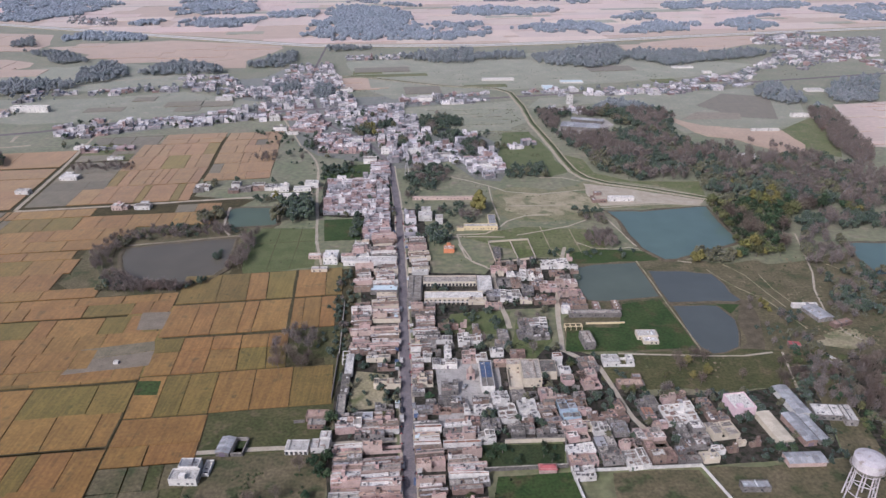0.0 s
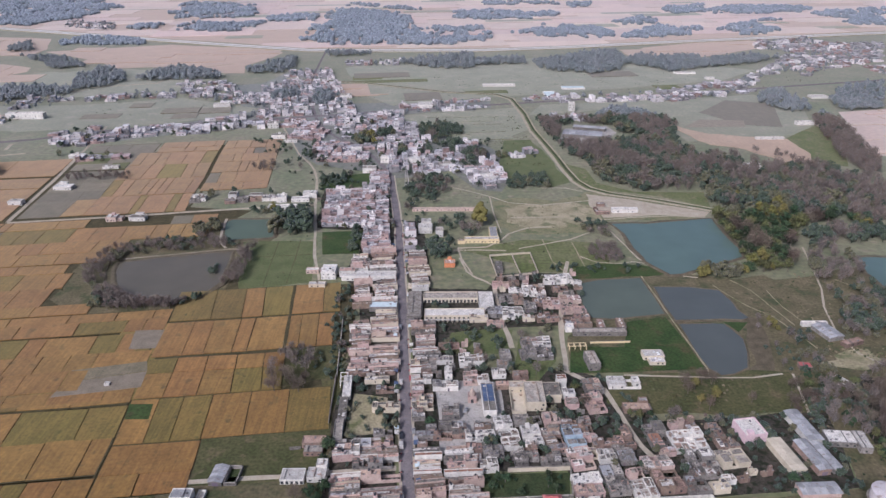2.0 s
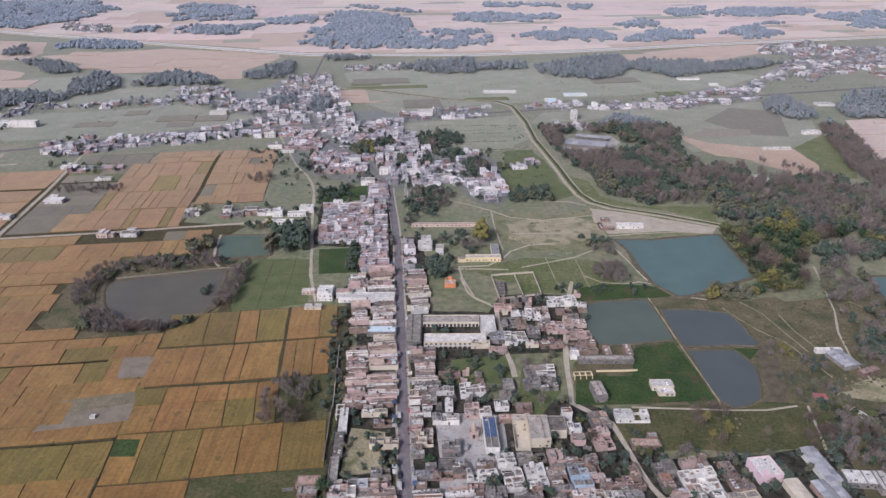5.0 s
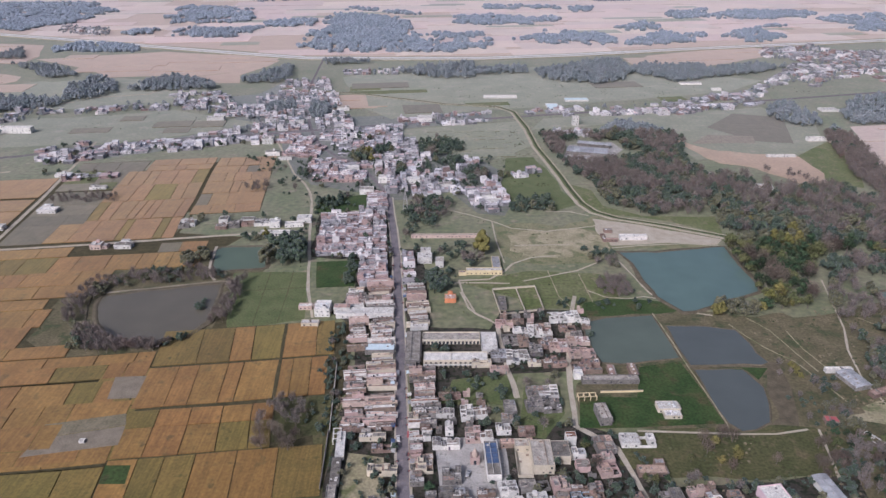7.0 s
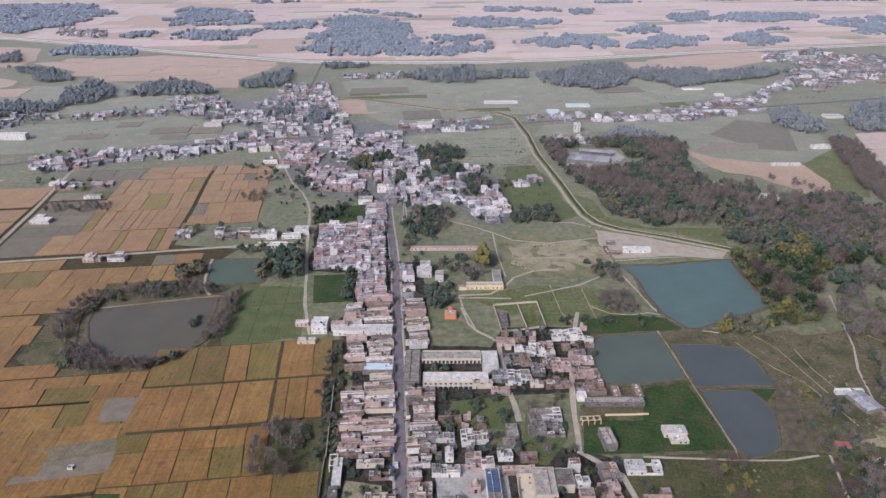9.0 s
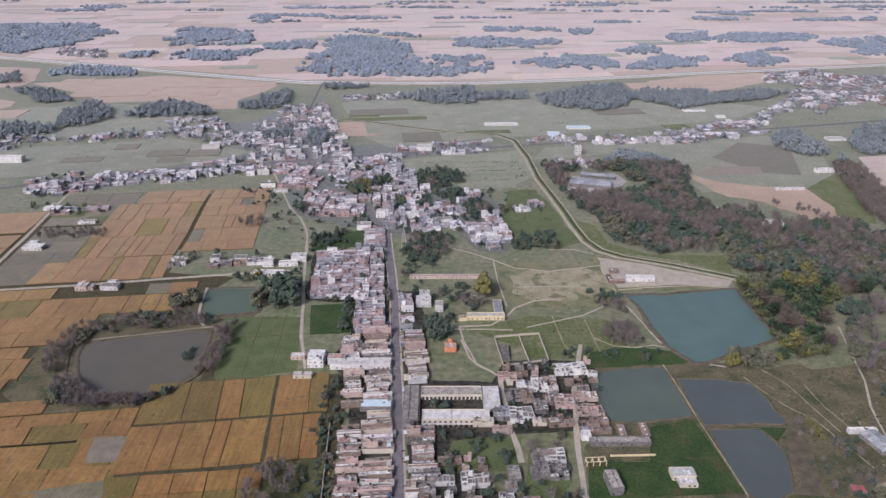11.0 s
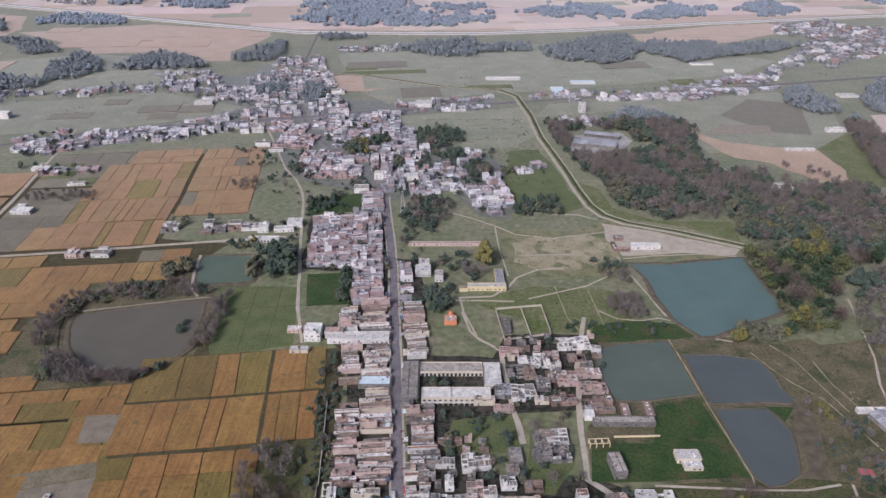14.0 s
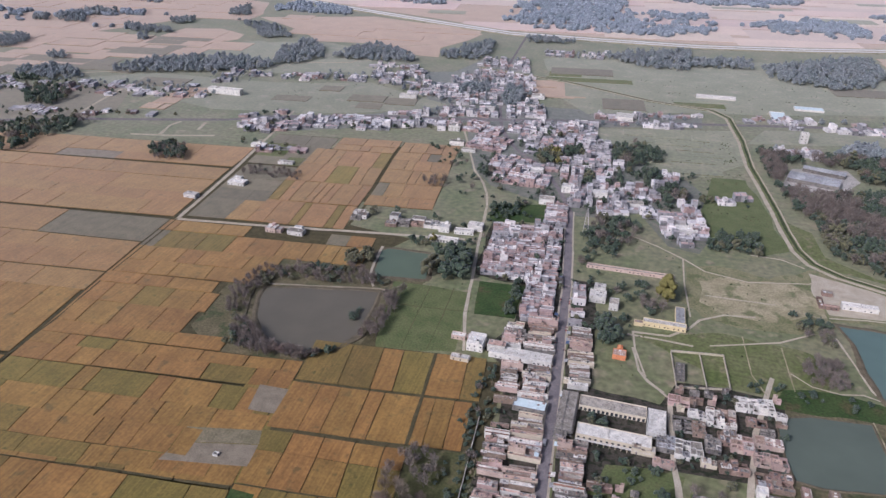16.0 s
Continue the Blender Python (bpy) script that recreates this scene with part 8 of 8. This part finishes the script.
WESTS = [(-236, 372), (-160, 352), (-90, 390), (-84, 470), (-170, 470), (-240, 440)]
NORTH = [(-420, 800), (-420, 900), (-250, 1000), (450, 1060), (600, 960), (100, 870)]
EASTN = [(60, 600), (95, 600), (80, 850), (20, 820)]
scrub([EAST, BANKS, COMMON, SOUTH, MIDS, WESTS, NORTH, EASTN], [900, 420, 60, 300, 160, 60, 900, 240], 4, "countless low dark bushes and tufts", SCRUBM)
scrub([EAST, BANKS, SOUTH, [(-52, 290), (-66, 392), (-56, 392), (-46, 300)], [(52, 262), (150, 270), (176, 268), (160, 215), (130, 214)], [(-120, 330), (-90, 330), (-90, 340), (-120, 340)]], [420, 200, 160, 160, 200, 4], 5, "countless brown dry weeds", DRYSCRUB, 0.15, 0.7)


def awning(x, y, turn, mat, label):
    root = empty("awning", label, "awning", "street awnings")
    root.matrix_basis = pose(x, y, 0, 0, 0, turn)
    m = Mesh()
    m.v.extend([(-1.4, -1.1, 2.6), (1.4, -1.1, 2.6), (1.4, 0.9, 2.2), (-1.4, 0.9, 2.2), (-1.4, -1.1, 2.56), (1.4, -1.1, 2.56), (1.4, 0.9, 2.16), (-1.4, 0.9, 2.16)])
    m.f.extend([(0, 1, 2, 3), (7, 6, 5, 4), (0, 4, 5, 1), (2, 6, 7, 3)])
    part("sheet", m, mat, root)
    for px in (-1.3, 1.3):
        part("post", Mesh().tube((px, 0.8, 0), (px, 0.8, 2.2), 0.05, 0.05, 5), CEMENT, root)
    return root


def along_street(y):
    for (ax, ay), (bx, by) in zip(MAIN, MAIN[1:]):
        if ay <= y < by:
            return ax + (bx - ax) * (y - ay) / (by - ay)


ar = random.Random(3)
kinds = []
for mat, words in ((SHEET, "grey sheet awning on two thin posts"), (CYANSHEET, "pale blue awning on two thin posts"), (ROOFW, "white cloth awning on two thin posts"), (BLUESHEET, "dark blue awning on two thin posts")):
    kinds.append((mat, words))
made = []
for i in range(90):
    y = 196 + i * 3.3 + ar.uniform(-1, 1)
    x = along_street(y)
    side = ar.choice((-1, 1))
    if ar.random() < 0.45:
        continue
    m = pose(x + side * 4.0, y, 0, 0, 0, 90 if side < 0 else -90)
    if len(made) < len(kinds):
        made.append(awning(x + side * 4.0, y, -90 if side < 0 else 90, *kinds[len(made)]))
    else:
        copy_thing(ar.choice(made), pose(x + side * 4.0, y, 0, 0, 0, -90 if side < 0 else 90))


def lattice_mast(x, y, height):
    """A four-legged steel lattice mast with crossed braces."""
    root = empty("lattice_mast", "tall pale steel lattice mast beside the street", "mast")
    root.location = (x, y, 0)
    half = lambda z: 1.7 * (1 - z / height) + 0.25
    corners = ((-1, -1), (1, -1), (1, 1), (-1, 1))
    for a, b in corners:
        part("leg", Mesh().tube((a * half(0), b * half(0), 0), (a * half(height), b * half(height), height), 0.14, 0.09, 5), TOWERM, root)
    levels = [height * q / 7 for q in range(8)]
    for z0, z1 in zip(levels, levels[1:]):
        for (a, b), (c, d) in zip(corners, corners[1:] + corners[:1]):
            part("brace", Mesh().tube((a * half(z0), b * half(z0), z0), (c * half(z1), d * half(z1), z1), 0.07, 0.07, 4), TOWERM, root)
    part("antenna", Mesh().tube((0, 0, height), (0, 0, height + 2.0), 0.08, 0.05, 5), TOWERM, root)


lattice_mast(-30.5, 561, 19)


def motorcycle(x, y, turn):
    """A parked motorcycle: frame and tank, seat, handlebar, two wheels."""
    root = empty("motorcycle", "dark parked motorcycle beside the street", "motorcycle", "parked motorcycles")
    part("body", Mesh().box(-0.35, -0.14, 0.35, 0.4, 0.14, 0.8), REDSHEET, root)
    part("seat", Mesh().box(-0.75, -0.15, 0.72, 0.05, 0.15, 0.86), TANKM, root)
    part("handlebar", Mesh().box(0.42, -0.38, 0.98, 0.5, 0.38, 1.04), TANKM, root)
    for a in (-0.62, 0.62):
        part("wheel", Mesh().tube((a, -0.07, 0.3), (a, 0.07, 0.3), 0.3, 0.3, 10), TANKM, root)
    root.matrix_basis = pose(x, y, 0.11, 0, 0, turn)
    return root


mr = random.Random(14)
first_cycle = None
for i in range(46):
    y = mr.uniform(198, 470)
    side = mr.choice((-1, 1))
    at = (along_street(y) + side * mr.uniform(2.5, 2.9), y, mr.choice((0, 180)) + mr.gauss(5, 12))
    if first_cycle is None:
        first_cycle = motorcycle(*at)
    else:
        copy_thing(first_cycle, pose(at[0], at[1], 0.11, 0, 0, at[2]))


def vehicle(x, y, turn, paint, label, van=False):
    """A parked car or van: body, cabin, windows and wheels."""
    l, w = (4.4, 1.75) if van else (3.8, 1.6)
    root = empty("van" if van else "car", label, "vehicle", "parked vehicles")
    body = Mesh()
    side = [(-l / 2, 0.35), (l / 2, 0.35), (l / 2, 0.8), (l / 2 - 0.15, 1.0), (-l / 2, 1.05)]
    roof = [(-l / 2 + 0.1, 1.05), (l * (0.36 if van else 0.2), 1.0), (l * (0.26 if van else 0.06), 1.85 if van else 1.45), (-l / 2 + 0.25, 1.85 if van else 1.45)]
    for outline, half, name, mat in ((side, w / 2, "body", paint), (roof, w / 2 - 0.12, "cabin", paint)):
        m = Mesh()
        k = len(outline)
        m.v.extend([(a, -half, z) for a, z in outline] + [(a, half, z) for a, z in outline])
        m.f.extend([tuple(range(k)), tuple(range(2 * k - 1, k - 1, -1))] + [(i, k + i, k + (i + 1) % k, (i + 1) % k) for i in range(k)])
        part(name, m, mat, root)
    part("windscreen", Mesh().box(l * 0.14 if not van else l * 0.3, -w / 2 + 0.2, 1.1, l * 0.16 if not van else l * 0.33, w / 2 - 0.2, 1.4), GLASS, root)
    for s in (-1, 1):
        part("side_window", Mesh().box(-l * 0.35, s * (w / 2 - 0.11) - 0.02, 1.1, l * 0.04, s * (w / 2 - 0.11) + 0.02, 1.4), GLASS, root)
        for a in (-l * 0.32, l * 0.32):
            part("wheel", Mesh().tube((a, s * (w / 2 - 0.2), 0.31), (a, s * (w / 2), 0.31), 0.31, 0.31, 10), TANKM, root)
    root.matrix_basis = pose(x, y, 0.11, 0, 0, turn)
    return root


for x, y, turn, mat, label, van in ((-18.6, 243, 94, WHITE, "white parked van beside the street", True), (-18.9, 249, 93, TANKM, "black parked car beside the street", False), (-13.6, 252, 96, SHEET, "silver parked car beside the street", False), (-21.2, 288, 94, WHITE, "white parked car beside the street", False),
                                    (-16.5, 291, 95, REDSHEET, "red parked car beside the street", False), (-24.2, 338, 93, SHEET, "grey parked van beside the street", True), (5, 257, 20, WHITE, "white parked car in the paved yard", False), (10, 266, 70, SHEET, "silver parked car in the paved yard", False),
                                    (-11.2, 205, 93, BLUESHEET, "dark blue parked car beside the street", False), (-16.8, 214, 92, WHITE, "white parked car near the houses", False)):
    vehicle(x, y, turn, mat, label, van)

# ---- from the plan to true metres ----
for ob in list(scene.objects):
    if ob.parent is None and ob.type in ("MESH", "EMPTY"):
        ob.matrix_basis = Matrix.Scale(TRUE, 4) @ ob.matrix_basis
